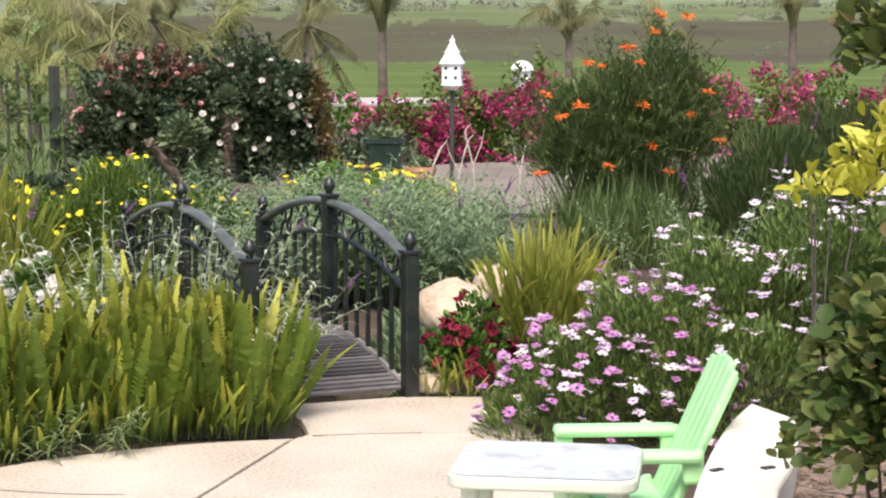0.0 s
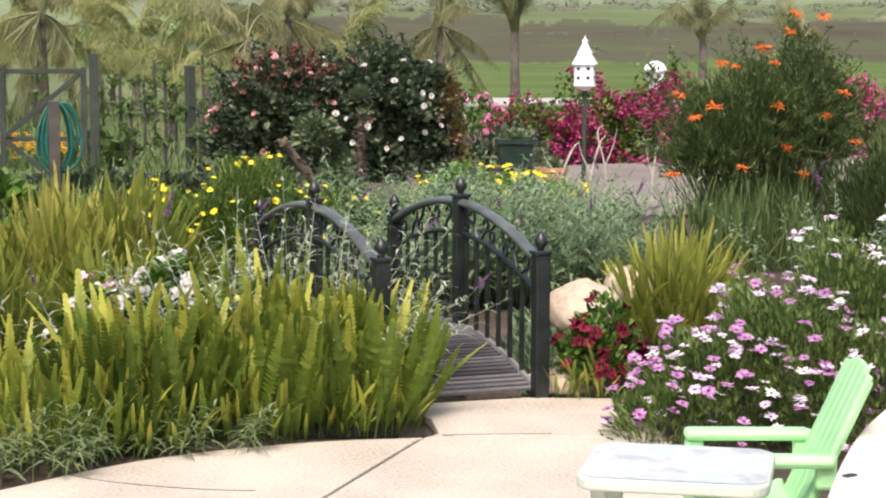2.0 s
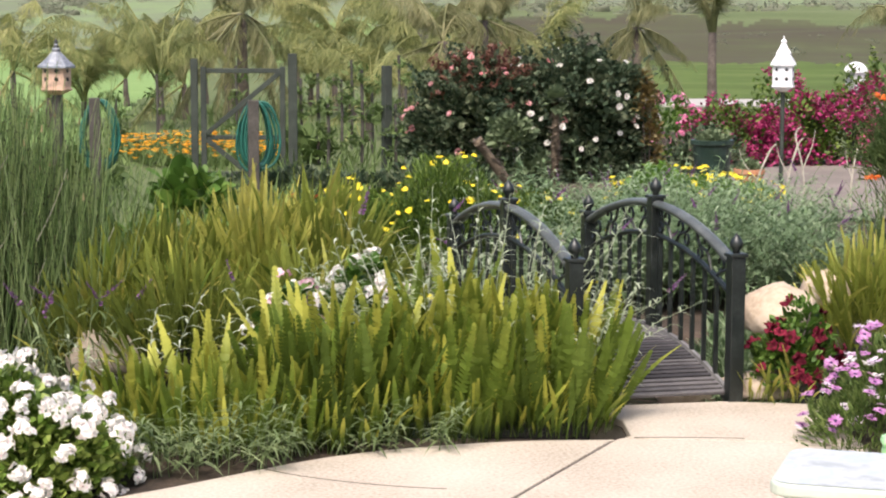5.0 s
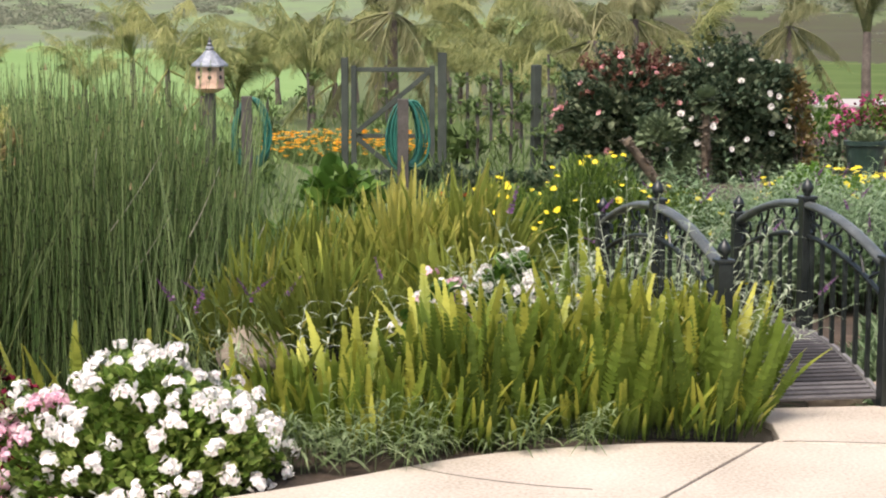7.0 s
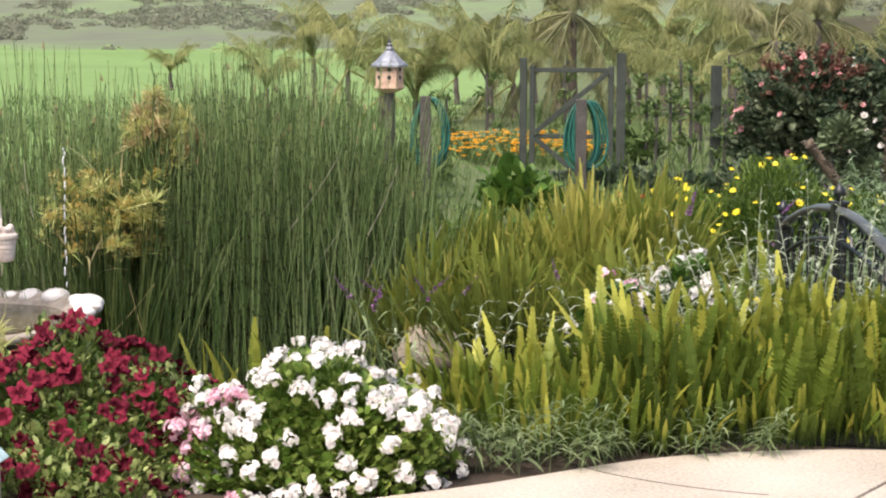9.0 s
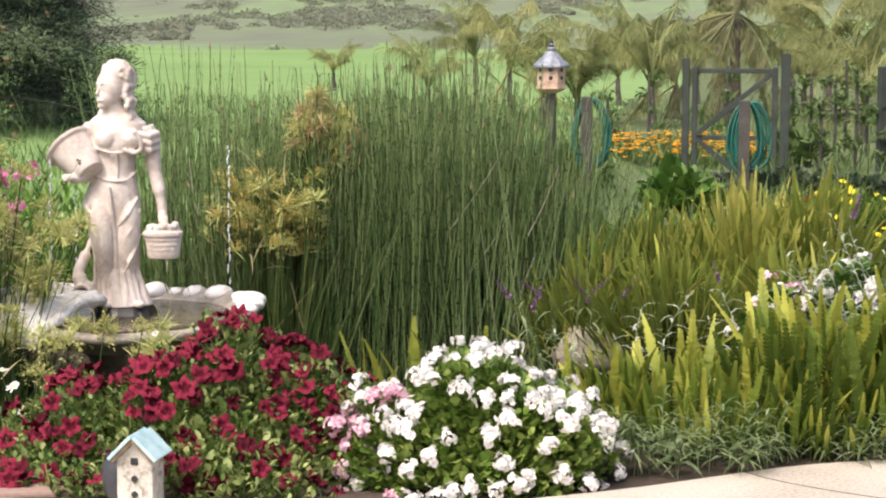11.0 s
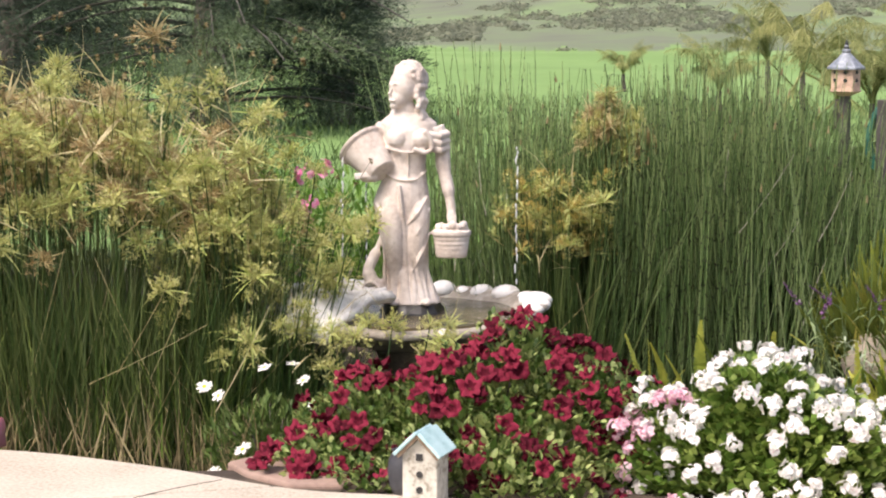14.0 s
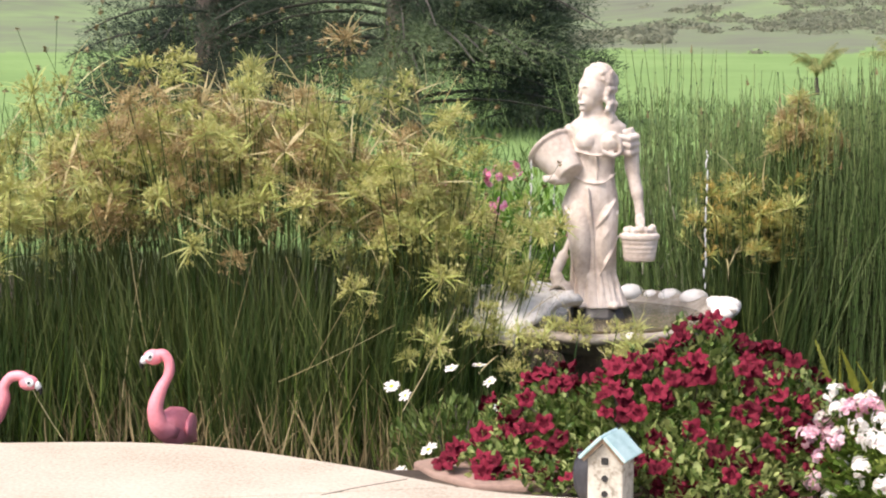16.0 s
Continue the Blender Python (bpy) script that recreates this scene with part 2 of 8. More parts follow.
L_PAPY_TUFT = leaf_mat("khaki_sedge_tuft", (0.25, 0.275, 0.075), (0.49, 0.485, 0.16), (0.7, 0.66, 0.32), 0.3)
L_PAPY_RUST = leaf_mat("rusty_sedge_tuft", (0.19, 0.13, 0.055), (0.4, 0.29, 0.13), (0.62, 0.5, 0.27), 0.3)
L_PAPY_GOLD = leaf_mat("golden_papyrus_bract", (0.28, 0.27, 0.06), (0.54, 0.42, 0.12), (0.74, 0.52, 0.2), 0.35)
L_SILVER = leaf_mat("silver_sage_leaf", (0.06, 0.115, 0.045), (0.17, 0.26, 0.12), (0.38, 0.47, 0.29), 0.25, 0.7)
L_TUFT = leaf_mat("dull_sage_leaf", (0.07, 0.11, 0.035), (0.17, 0.235, 0.095), (0.35, 0.42, 0.22), 0.3, 0.65)
L_PALE = leaf_mat("pale_silver_leaf", (0.2, 0.26, 0.15), (0.38, 0.44, 0.29), (0.6, 0.64, 0.5), 0.25, 0.7)
L_DAISY = leaf_mat("dull_green_leaf", (0.035, 0.07, 0.016), (0.1, 0.165, 0.036), (0.23, 0.3, 0.09), 0.3)
L_GREEN = leaf_mat("mid_green_leaf", (0.03, 0.075, 0.012), (0.08, 0.17, 0.025), (0.19, 0.3, 0.06), 0.3)
L_BRIGHT = leaf_mat("fresh_green_leaf", (0.06, 0.14, 0.018), (0.13, 0.27, 0.035), (0.26, 0.42, 0.08), 0.35)
L_GERANIUM = leaf_mat("pelargonium_leaf", (0.035, 0.08, 0.013), (0.13, 0.22, 0.034), (0.38, 0.47, 0.12), 0.3)
L_PETUNIA = leaf_mat("petunia_leaf", (0.018, 0.045, 0.008), (0.085, 0.155, 0.026), (0.46, 0.52, 0.19), 0.3)
L_ROSE = leaf_mat("rose_leaf", (0.018, 0.038, 0.022), (0.065, 0.1, 0.054), (0.23, 0.26, 0.15), 0.3, 0.6, spec=0.2)
L_NEAR_ROSE = leaf_mat("young_rose_leaf", (0.02, 0.045, 0.011), (0.06, 0.105, 0.024), (0.2, 0.215, 0.065), 0.35, 0.5, spec=0.25)
L_BRONZE = leaf_mat("bronze_new_leaf", (0.1, 0.06, 0.022), (0.17, 0.12, 0.04), (0.24, 0.21, 0.08), 0.35, 0.4)
L_RED_LEAF = leaf_mat("wine_red_new_leaf", (0.08, 0.03, 0.022), (0.17, 0.075, 0.05), (0.3, 0.17, 0.11), 0.35, 0.5)
L_FEATHER = leaf_mat("feathery_green_leaf", (0.03, 0.06, 0.018), (0.085, 0.14, 0.042), (0.19, 0.25, 0.09), 0.4, 0.6)
L_LAVENDER = leaf_mat("grey_green_leaf", (0.07, 0.1, 0.05), (0.14, 0.19, 0.095), (0.25, 0.31, 0.17), 0.3, 0.7)
L_OLIVE = leaf_mat("olive_green_leaf", (0.03, 0.065, 0.012), (0.11, 0.185, 0.03), (0.28, 0.36, 0.08), 0.35)
L_YELLOW = leaf_mat("golden_leaf", (0.26, 0.3, 0.03), (0.45, 0.46, 0.05), (0.6, 0.57, 0.1), 0.35)
L_PINE = leaf_mat("dark_conifer_leaf", (0.014, 0.026, 0.018), (0.055, 0.085, 0.05), (0.26, 0.33, 0.17), 0.25, 0.8, 0.4, each=0.25, patch=2.2)
L_PALM = leaf_mat("palm_leaflet", (0.11, 0.14, 0.05), (0.26, 0.29, 0.105), (0.5, 0.47, 0.2), 0.35, 0.6, 0.6)
L_PALM_GREY = leaf_mat("dusty_palm_leaflet", (0.11, 0.125, 0.055), (0.23, 0.24, 0.11), (0.4, 0.38, 0.2), 0.35, 0.6, 0.6)
# pale and grey because the haze over the hills is in the leaf colour
L_SCRUB = leaf_mat("hazed_hill_bush_leaf", (0.2, 0.212, 0.15), (0.256, 0.275, 0.193), (0.325, 0.343, 0.249), 0.5, 1.0, 0.05, spec=0.0)
L_FARM = leaf_mat("crop_leaf", (0.05, 0.09, 0.03), (0.11, 0.17, 0.05), (0.2, 0.28, 0.1), 0.3, 0.7, 0.4)
P_CRIMSON = leaf_mat("crimson_petal", (0.02, 0.001, 0.004), (0.06, 0.003, 0.01), (0.21, 0.018, 0.04), 0.15, 0.75, spec=0.15, each=0.3, whole=0.5)
P_CRIMSON_EYE = leaf_mat("black_crimson_throat", (0.02, 0.001, 0.004), (0.055, 0.003, 0.009), (0.13, 0.008, 0.022), 0.1, 0.8, spec=0.15)
P_WHITE = leaf_mat("white_petal", (0.72, 0.67, 0.62), (0.84, 0.82, 0.77), (0.88, 0.87, 0.83), 0.3, 0.6)
P_BLUSH = leaf_mat("blush_petal", (0.5, 0.16, 0.25), (0.78, 0.48, 0.56), (0.86, 0.7, 0.73), 0.3, 0.6)
P_LILAC = leaf_mat("lilac_petal", (0.5, 0.28, 0.5), (0.75, 0.6, 0.74), (0.87, 0.83, 0.86), 0.3, 0.6)
P_MAUVE = leaf_mat("deep_mauve_petal", (0.28, 0.07, 0.24), (0.45, 0.18, 0.4), (0.64, 0.4, 0.6), 0.3, 0.6)
P_PURPLE_EYE = leaf_mat("purple_flower_eye", (0.03, 0.015, 0.06), (0.06, 0.03, 0.1), (0.1, 0.05, 0.14), 0.1, 0.7)
P_YELLOW = leaf_mat("yellow_petal", (0.7, 0.5, 0.01), (0.85, 0.7, 0.02), (0.9, 0.8, 0.08), 0.3, 0.6)
P_ORANGE = leaf_mat("orange_petal", (0.5, 0.07, 0.01), (0.68, 0.14, 0.02), (0.8, 0.25, 0.04), 0.3, 0.6)
P_POPPY = leaf_mat("poppy_petal", (0.75, 0.22, 0.01), (0.9, 0.4, 0.02), (0.92, 0.55, 0.05), 0.3, 0.6)
P_MAGENTA = leaf_mat("magenta_bract", (0.16, 0.014, 0.05), (0.43, 0.035, 0.15), (0.64, 0.16, 0.34), 0.3, 0.6, 1.2, patch=1.0)
P_PINK = leaf_mat("pink_petal", (0.6, 0.12, 0.25), (0.8, 0.25, 0.45), (0.86, 0.5, 0.62), 0.3, 0.6)
P_SALMON = leaf_mat("salmon_rose_petal", (0.62, 0.18, 0.2), (0.8, 0.42, 0.42), (0.88, 0.7, 0.68), 0.3, 0.6)
P_RED = leaf_mat("red_petal", (0.4, 0.01, 0.02), (0.6, 0.03, 0.03), (0.75, 0.1, 0.06), 0.3, 0.6)
P_VIOLET = leaf_mat("violet_sage_spike", (0.14, 0.05, 0.15), (0.25, 0.1, 0.26), (0.4, 0.24, 0.42), 0.2, 0.8)
SEED_HEAD = leaf_mat("dry_seed_head", (0.12, 0.09, 0.04), (0.22, 0.17, 0.08), (0.34, 0.28, 0.15), 0.1, 0.8)


# ---- building helpers ----
rng = np.random.default_rng(7)


def spot(az, d, z=0.0):
    """A place by its bearing from the tripod (degrees, left positive) and ground distance."""
    a = radians(az)
    return Vector((-math.sin(a) * d, math.cos(a) * d, z))


def mesh_of(name, verts, tris, quads=None, mats=(), tri_mat=None, smooth=False):
    me = bpy.data.meshes.new(name)
    verts = np.asarray(verts, float).reshape(-1, 3)
    tris = np.asarray(tris, np.int32).reshape(-1, 3)
    quads = np.zeros((0, 4), np.int32) if quads is None else np.asarray(quads, np.int32).reshape(-1, 4)
    me.vertices.add(len(verts))
    me.vertices.foreach_set("co", verts.astype(np.float32).ravel())
    me.loops.add(tris.size + quads.size)
    me.loops.foreach_set("vertex_index", np.concatenate([tris.ravel(), quads.ravel()]))
    n = len(tris) + len(quads)
    me.polygons.add(n)
    start = np.concatenate([np.arange(len(tris)) * 3, tris.size + np.arange(len(quads)) * 4])
    me.polygons.foreach_set("loop_start", start.astype(np.int32))
    for m in mats:
        me.materials.append(m)
    if tri_mat is not None:
        me.polygons.foreach_set("material_index", np.asarray(tri_mat, np.int32))
    me.update(calc_edges=True)
    me.validate()
    if smooth:
        me.polygons.foreach_set("use_smooth", np.ones(n, bool))
    return me


class Heap:
    """Gathers stamped triangles with material slots into one mesh."""

    def __init__(self):
        self.v, self.t, self.m, self.n = [], [], [], 0

    def add(self, verts, tris, slot=0):
        verts, tris = np.asarray(verts, float).reshape(-1, 3), np.asarray(tris, np.int64).reshape(-1, 3)
        self.v.append(verts)
        self.t.append(tris + self.n)
        self.m.append(np.full(len(tris), slot))
        self.n += len(verts)

    def stamp(self, shape, places, turns, sizes, slot=0):
        """One shape (verts, tris) at many places, each with its own axes (side, along, normal) and size."""
        tv, tt = shape
        k = len(places)
        if k == 0:
            return
        sizes = np.asarray(sizes, float)
        if sizes.ndim == 1:
            sizes = np.repeat(sizes[:, None], 3, 1)
        loc = tv[None] * sizes[:, None, :]
        out = np.einsum("nkj,nij->nki", loc, turns) + np.asarray(places)[:, None, :]
        off = (np.arange(k) * len(tv))[:, None, None]
        self.add(out.reshape(-1, 3), (tt[None] + off).reshape(-1, 3), slot)

    def mesh(self, name, mats, smooth=False):
        return mesh_of(name, np.concatenate(self.v), np.concatenate(self.t), None, mats, np.concatenate(self.m), smooth)


def unit(a):
    return a / np.maximum(np.linalg.norm(a, axis=-1, keepdims=True), 1e-9)


def axes(along, roll=None, up=(0, 0, 1)):
    """Turns (n, 3, 3) with columns side, along, normal; the normal leans towards up, then rolls."""
    along = unit(np.asarray(along, float))
    ref = np.broadcast_to(np.asarray(up, float), along.shape).copy()
    flat = np.abs((along * unit(ref)).sum(1)) > 0.97
    ref[flat] = (1, 0.2, 0)
    side = unit(np.cross(along, ref))
    nor = np.cross(side, along)
    if roll is not None:
        c, s = np.cos(roll)[:, None], np.sin(roll)[:, None]
        side, nor = side * c + nor * s, nor * c - side * s
    return np.stack([side, along, nor], 2)


def rand_dirs(n, up=0.0):
    d = rng.normal(size=(n, 3))
    d = unit(d)
    d[:, 2] += up
    return unit(d)


def shape(verts, tris):
    return np.array(verts, float), np.array(tris, int)


DIAMOND = shape([(0, 0, 0), (0.5, 0.45, 0.1), (0, 1, 0), (-0.5, 0.45, 0.1)], [(0, 1, 2), (0, 2, 3)])
OVAL = shape([(0, 0, 0), (0.36, 0.25, 0.08), (0.5, 0.55, 0.08), (0.27, 0.85, 0.02), (0, 1, -0.08), (-0.27, 0.85, 0.02), (-0.5, 0.55, 0.08), (-0.36, 0.25, 0.08), (0, 0.5, 0)],
             [(8, 0, 1), (8, 1, 2), (8, 2, 3), (8, 3, 4), (8, 4, 5), (8, 5, 6), (8, 6, 7), (8, 7, 0)])


def ribbon(seg=4, droop=0.3, wide=0.35, tip=0.0):
    """A blade along y that droops; width 1 at its widest."""
    v, t = [], []
    for i in range(seg + 1):
        y = i / seg
        w = 0.5 * min(1, (1 - y) / (1 - wide) + tip) if y > wide else 0.5 * (0.5 + 0.5 * y / wide)
        z = -droop * y * y
        v += [(-w, y * (1 - 0.25 * droop * y), z), (w, y * (1 - 0.25 * droop * y), z)]
    for i in range(seg):
        a = 2 * i
        t += [(a, a + 1, a + 3), (a, a + 3, a + 2)]
    return shape(v, t)


def rod(seg=2, bend=0.05, top=0.6, sides=3):
    """A stem along y, radius 1 at its foot (x and z scale), bent a little."""
    v, t = [], []
    for i in range(seg + 1):
        y = i / seg
        r = 1 + (top - 1) * y
        for k in range(sides):
            a = 2 * math.pi * k / sides
            v.append((r * math.cos(a), y, r * math.sin(a) + bend * y * y))
    for i in range(seg):
        for k in range(sides):
            a, b = i * sides + k, i * sides + (k + 1) % sides
            t += [(a, b, b + sides), (a, b + sides, a + sides)]
    return shape(v, t)


ROD = rod(2, 0, 0.7)


def part(name, bm_or_mesh, material, parent, label="", smooth=False):
    """Links a bmesh or mesh as one mesh object under a thing or a part."""
    if isinstance(bm_or_mesh, bmesh.types.BMesh):
        me = bpy.data.meshes.new(name)
        bm_or_mesh.to_mesh(me)
        bm_or_mesh.free()
        if smooth:
            for p in me.polygons:
                p.use_smooth = True
    else:
        me = bm_or_mesh
    if material is not None and not me.materials:
        me.materials.append(material)
    ob = new(name, me)
    if parent is not None:
        ob.parent = parent
    if label:
        tagged(ob, label)
    return ob


def thing(name, place, label, category, group="", turn=0.0, kind=""):
    ob = new(name)
    ob.empty_display_size = 0.1
    ob.matrix_basis = pose(*place, 0, 0, turn)
    return tagged(ob, label, category, group, kind)


def bm_box(bm, cx, cy, cz, sx, sy, sz, m=None, bevel=0.0):
    made = bmesh.ops.create_cube(bm, size=1.0)["verts"]
    bmesh.ops.scale(bm, vec=(sx, sy, sz), verts=made)
    if bevel:
        es = list({e for v in made for e in v.link_edges})
        made = bmesh.ops.bevel(bm, geom=es, offset=bevel, segments=2, affect="EDGES", profile=0.5)["verts"]
    bmesh.ops.translate(bm, vec=(cx, cy, cz), verts=made)
    if m is not None:
        bmesh.ops.transform(bm, matrix=m, verts=made)
    return made


def bm_lathe(bm, profile, seg=24, wob=None, cap=True, m=None):
    """Turned shape from (radius, z) rows; wob(angle, row) scales the radius."""
    rings = []
    for i, (r, z) in enumerate(profile):
        ring = []
        for k in range(seg):
            a = 2 * math.pi * k / seg
            rr = r * (wob(a, i) if wob else 1)
            ring.append(bm.verts.new((rr * math.cos(a), rr * math.sin(a), z)))
        rings.append(ring)
    for a, b in zip(rings, rings[1:]):
        for k in range(seg):
            bm.faces.new((a[k], a[(k + 1) % seg], b[(k + 1) % seg], b[k]))
    if cap:
        bm.faces.new(rings[0][::-1])
        bm.faces.new(rings[-1])
    if m is not None:
        bmesh.ops.transform(bm, matrix=m, verts=[v for r in rings for v in r])
    return rings


def bm_tube(bm, pts, radii, seg=8, flat=1.0, cap=True):
    """A tube through points; radii one or one each; flat squeezes it along its own side."""
    pts = [Vector(p) for p in pts]
    if isinstance(radii, (int, float)):
        radii = [radii] * len(pts)
    rings, ref = [], Vector((0, 0, 1))
    for i, p in enumerate(pts):
        d = (pts[min(i + 1, len(pts) - 1)] - pts[max(i - 1, 0)]).normalized()
        if abs(d.dot(ref)) > 0.95:
            ref = Vector((0, 1, 0)) if abs(d.y) < 0.9 else Vector((1, 0, 0))
        s = d.cross(ref).normalized()
        u = s.cross(d)
        rings.append([bm.verts.new(p + radii[i] * (flat * math.cos(2 * math.pi * k / seg) * s + math.sin(2 * math.pi * k / seg) * u)) for k in range(seg)])
        ref = u
    for a, b in zip(rings, rings[1:]):
        for k in range(seg):
            bm.faces.new((a[k], a[(k + 1) % seg], b[(k + 1) % seg], b[k]))
    if cap:
        bm.faces.new(rings[0][::-1])
        bm.faces.new(rings[-1])
    return rings


def bm_ball(bm, c, r, sub=2):
    vs = bmesh.ops.create_icosphere(bm, subdivisions=sub, radius=1)["verts"]
    r = (r, r, r) if isinstance(r, (int, float)) else r
    bmesh.ops.scale(bm, vec=r, verts=vs)
    bmesh.ops.translate(bm, vec=c, verts=vs)
    return vs


def lobe_points(lobes, n, deep=0.35, low=-0.15):
    """n points in the leafy shell of a lumpy mound of half-ellipsoids (x, y, z, rx, ry, rz), with outward ways."""
    lobes = np.asarray(lobes, float)
    area = lobes[:, 3] * lobes[:, 5] + lobes[:, 4] * lobes[:, 5]
    pick = rng.choice(len(lobes), size=int(n * 2.2), p=area / area.sum())
    d = unit(rng.normal(size=(len(pick), 3)))
    d[:, 2] = np.where(d[:, 2] < low, -d[:, 2], d[:, 2])
    lump = 1 + 0.13 * np.sin(d[:, 0] * 7 + pick) * np.cos(d[:, 1] * 6 + 2 * pick) + 0.1 * np.sin(d[:, 2] * 9 + d[:, 0] * 5)
    depth = 1 - deep * rng.random(len(pick)) ** 1.6
    c, r = lobes[pick, :3], lobes[pick, 3:]
    p = c + d * r * (lump * depth)[:, None]
    ins = np.zeros(len(p), bool)
    for k, l in enumerate(lobes):
        q = (((p - l[:3]) / l[3:]) ** 2).sum(1)
        ins |= (q < (1 - deep) ** 2) & (pick != k)
    ok = ~ins & (p[:, 2] > 0.0)
    p, d = p[ok][:n], unit((d / r)[ok][:n])
    return p, d


def foliage(lobes, n, leaf, length, width, up=0.4, wild=0.8, deep=0.4, jitter=0.35, slot=0, heap=None):
    heap = heap or Heap()
    p, d = lobe_points(lobes, n, deep)
    way = unit(d + wild * rand_dirs(len(p)) + np.array((0, 0, up)))
    s = 1 + jitter * rng.normal(size=len(p)).clip(-1.8, 1.8)
    heap.stamp(leaf, p - way * (length * 0.5 * s)[:, None], axes(way, rng.uniform(-0.9, 0.9, len(p))), np.stack([width * s, length * s, length * s], 1), slot)
    return heap


def scatter_parts(name, meshes, parent, places, ways, sizes, label="", flip=True):
    """Pieces that share meshes: each lies with its z along its way."""
    obs = []
    for i, (p, w, s) in enumerate(zip(places, ways, sizes)):
        ob = new(name, meshes[i % len(meshes)])
        ob.parent = parent
        q = Vector(w).to_track_quat("Z", "Y").to_matrix().to_4x4() @ Matrix.Rotation(float(rng.uniform(0, 6.28)), 4, "Z")
        ob.matrix_basis = Matrix.Translation(Vector(p)) @ q @ Matrix.Diagonal((s, s, s, 1))
        if label:
            ob["label"] = label
        obs.append(ob)
    return obs


# flower heads: face along +z, about 1 across
def daisy_mesh(name, petal, eye, petals=13, cup=0.12, wide=0.2, eye_r=0.14):
    h = Heap()
    a = np.arange(petals) / petals * 2 * math.pi + rng.normal(size=petals) * 0.06
    way = np.stack([np.cos(a), np.sin(a), cup + 0.12 * rng.normal(size=petals)], 1)
    tv = shape([(-0.25, 0, 0), (0.25, 0, 0), (0.5, 0.6, 0.02), (0.3, 1, 0), (-0.3, 1, 0), (-0.5, 0.6, 0.02)], [(0, 1, 2), (0, 2, 5), (5, 2, 3), (5, 3, 4)])
    s = 0.45 + 0.04 * rng.normal(size=petals)
    h.stamp(tv, unit(way) * 0.06, axes(way), np.stack([np.full(petals, wide), s, s], 1), 0)
    k = 8
    ring = [(eye_r * math.cos(2 * math.pi * i / k), eye_r * math.sin(2 * math.pi * i / k), 0.03) for i in range(k)]
    h.add(ring + [(0, 0, 0.09)], [(i, (i + 1) % k, k) for i in range(k)], 1)
    return h.mesh(name, [petal, eye])


def petunia_mesh(name, petal, eye):
    """A ruffled five-lobed trumpet with a dark throat."""
    h, k = Heap(), 20
    v = [(0, 0, -0.18)]
    for r, z in ((0.1, -0.08), (0.24, 0.03), (0.4, 0.1), (0.5, 0.06)):
        for i in range(k):
            a = 2 * math.pi * i / k
            w = 1 + (0.16 * math.cos(5 * a) if r > 0.2 else 0) + rng.normal() * 0.05
            v.append((r * w * math.cos(a), r * w * math.sin(a), z + (0.08 * math.cos(5 * a + 0.4) + rng.normal() * 0.09) * (r > 0.2)))
    t1 = [(0, 1 + i, 1 + (i + 1) % k) for i in range(k)]
    t2 = []
    for j in (0, 1, 2):
        for i in range(k):
            a, b = 1 + j * k + i, 1 + j * k + (i + 1) % k
            (t1 if j == 0 else t2).extend([(a, a + k, b + k), (a, b + k, b)])
    h.add(v, t1, 1)
    h.add(v, t2, 0)
    return h.mesh(name, [petal, eye])


def truss_mesh(name, petal, blush, florets=9):
    """A pelargonium head: a loose dome of butterfly florets, two broad petals above and three below."""
    h = Heap()
    for k in range(florets):
        d = rand_dirs(1, 0.5)[0]
        c = d * np.array((0.42, 0.42, 0.27)) * rng.uniform(0.75, 1.12)
        n = unit(d + 0.35 * rng.normal(size=3))
        top = unit(np.cross(n, np.cross((0.2 * rng.normal(), 0.2 * rng.normal(), 1.0), n)))
        s1 = np.cross(n, top)
        a = np.array((0.42, -0.42, 2.2, 3.14, -2.2)) + 0.12 * rng.normal(size=5)
        way = np.cos(a)[:, None] * top + np.sin(a)[:, None] * s1 + 0.12 * n + 0.1 * rng.normal(size=(5, 3))
        big = np.array((0.27, 0.27, 0.19, 0.19, 0.19)) * rng.uniform(0.8, 1.15)
        h.stamp(OVAL, np.repeat(c[None], 5, 0), axes(way, up=n), np.stack([big * 0.86, big, big * 1.6], 1), 0)
        h.stamp(DIAMOND, c + n * 0.012 + way[:2] * 0.03, axes(way[:2], up=n), np.full((2, 3), 0.085), 1)
    return h.mesh(name, [petal, blush])


def rose_mesh(name, petal):
    h = Heap()
    for ring, (n, r, lift, size) in enumerate(((5, 0.1, 1.6, 0.3), (6, 0.18, 0.9, 0.38), (7, 0.22, 0.35, 0.42))):
        a = np.arange(n) / n * 2 * math.pi + ring * 0.5
        way = np.stack([np.cos(a), np.sin(a), np.full(n, lift)], 1)
        h.stamp(OVAL, np.stack([np.cos(a) * r * 0.5, np.sin(a) * r * 0.5, np.zeros(n)], 1), axes(way), np.stack([np.full(n, size), np.full(n, size), np.full(n, -size * 1.5)], 1))
    return h.mesh(name, [petal])


def whorl_mesh(name, petal):
    """A lion's-tail head: a tuft of short curved tubes in a ring."""
    h, n = Heap(), 26
    a = rng.random(n) * 6.283
    way = np.stack([np.cos(a), np.sin(a), rng.uniform(0.0, 0.9, n)], 1)
    h.stamp(ribbon(3, 0.45), np.stack([np.cos(a) * 0.08, np.sin(a) * 0.08, rng.uniform(-0.1, 0.1, n)], 1), axes(way, rng.uniform(-1, 1, n)), np.stack([np.full(n, 0.12), rng.uniform(0.35, 0.55, n), np.full(n, 0.5)], 1))
    return h.mesh(name, [petal])


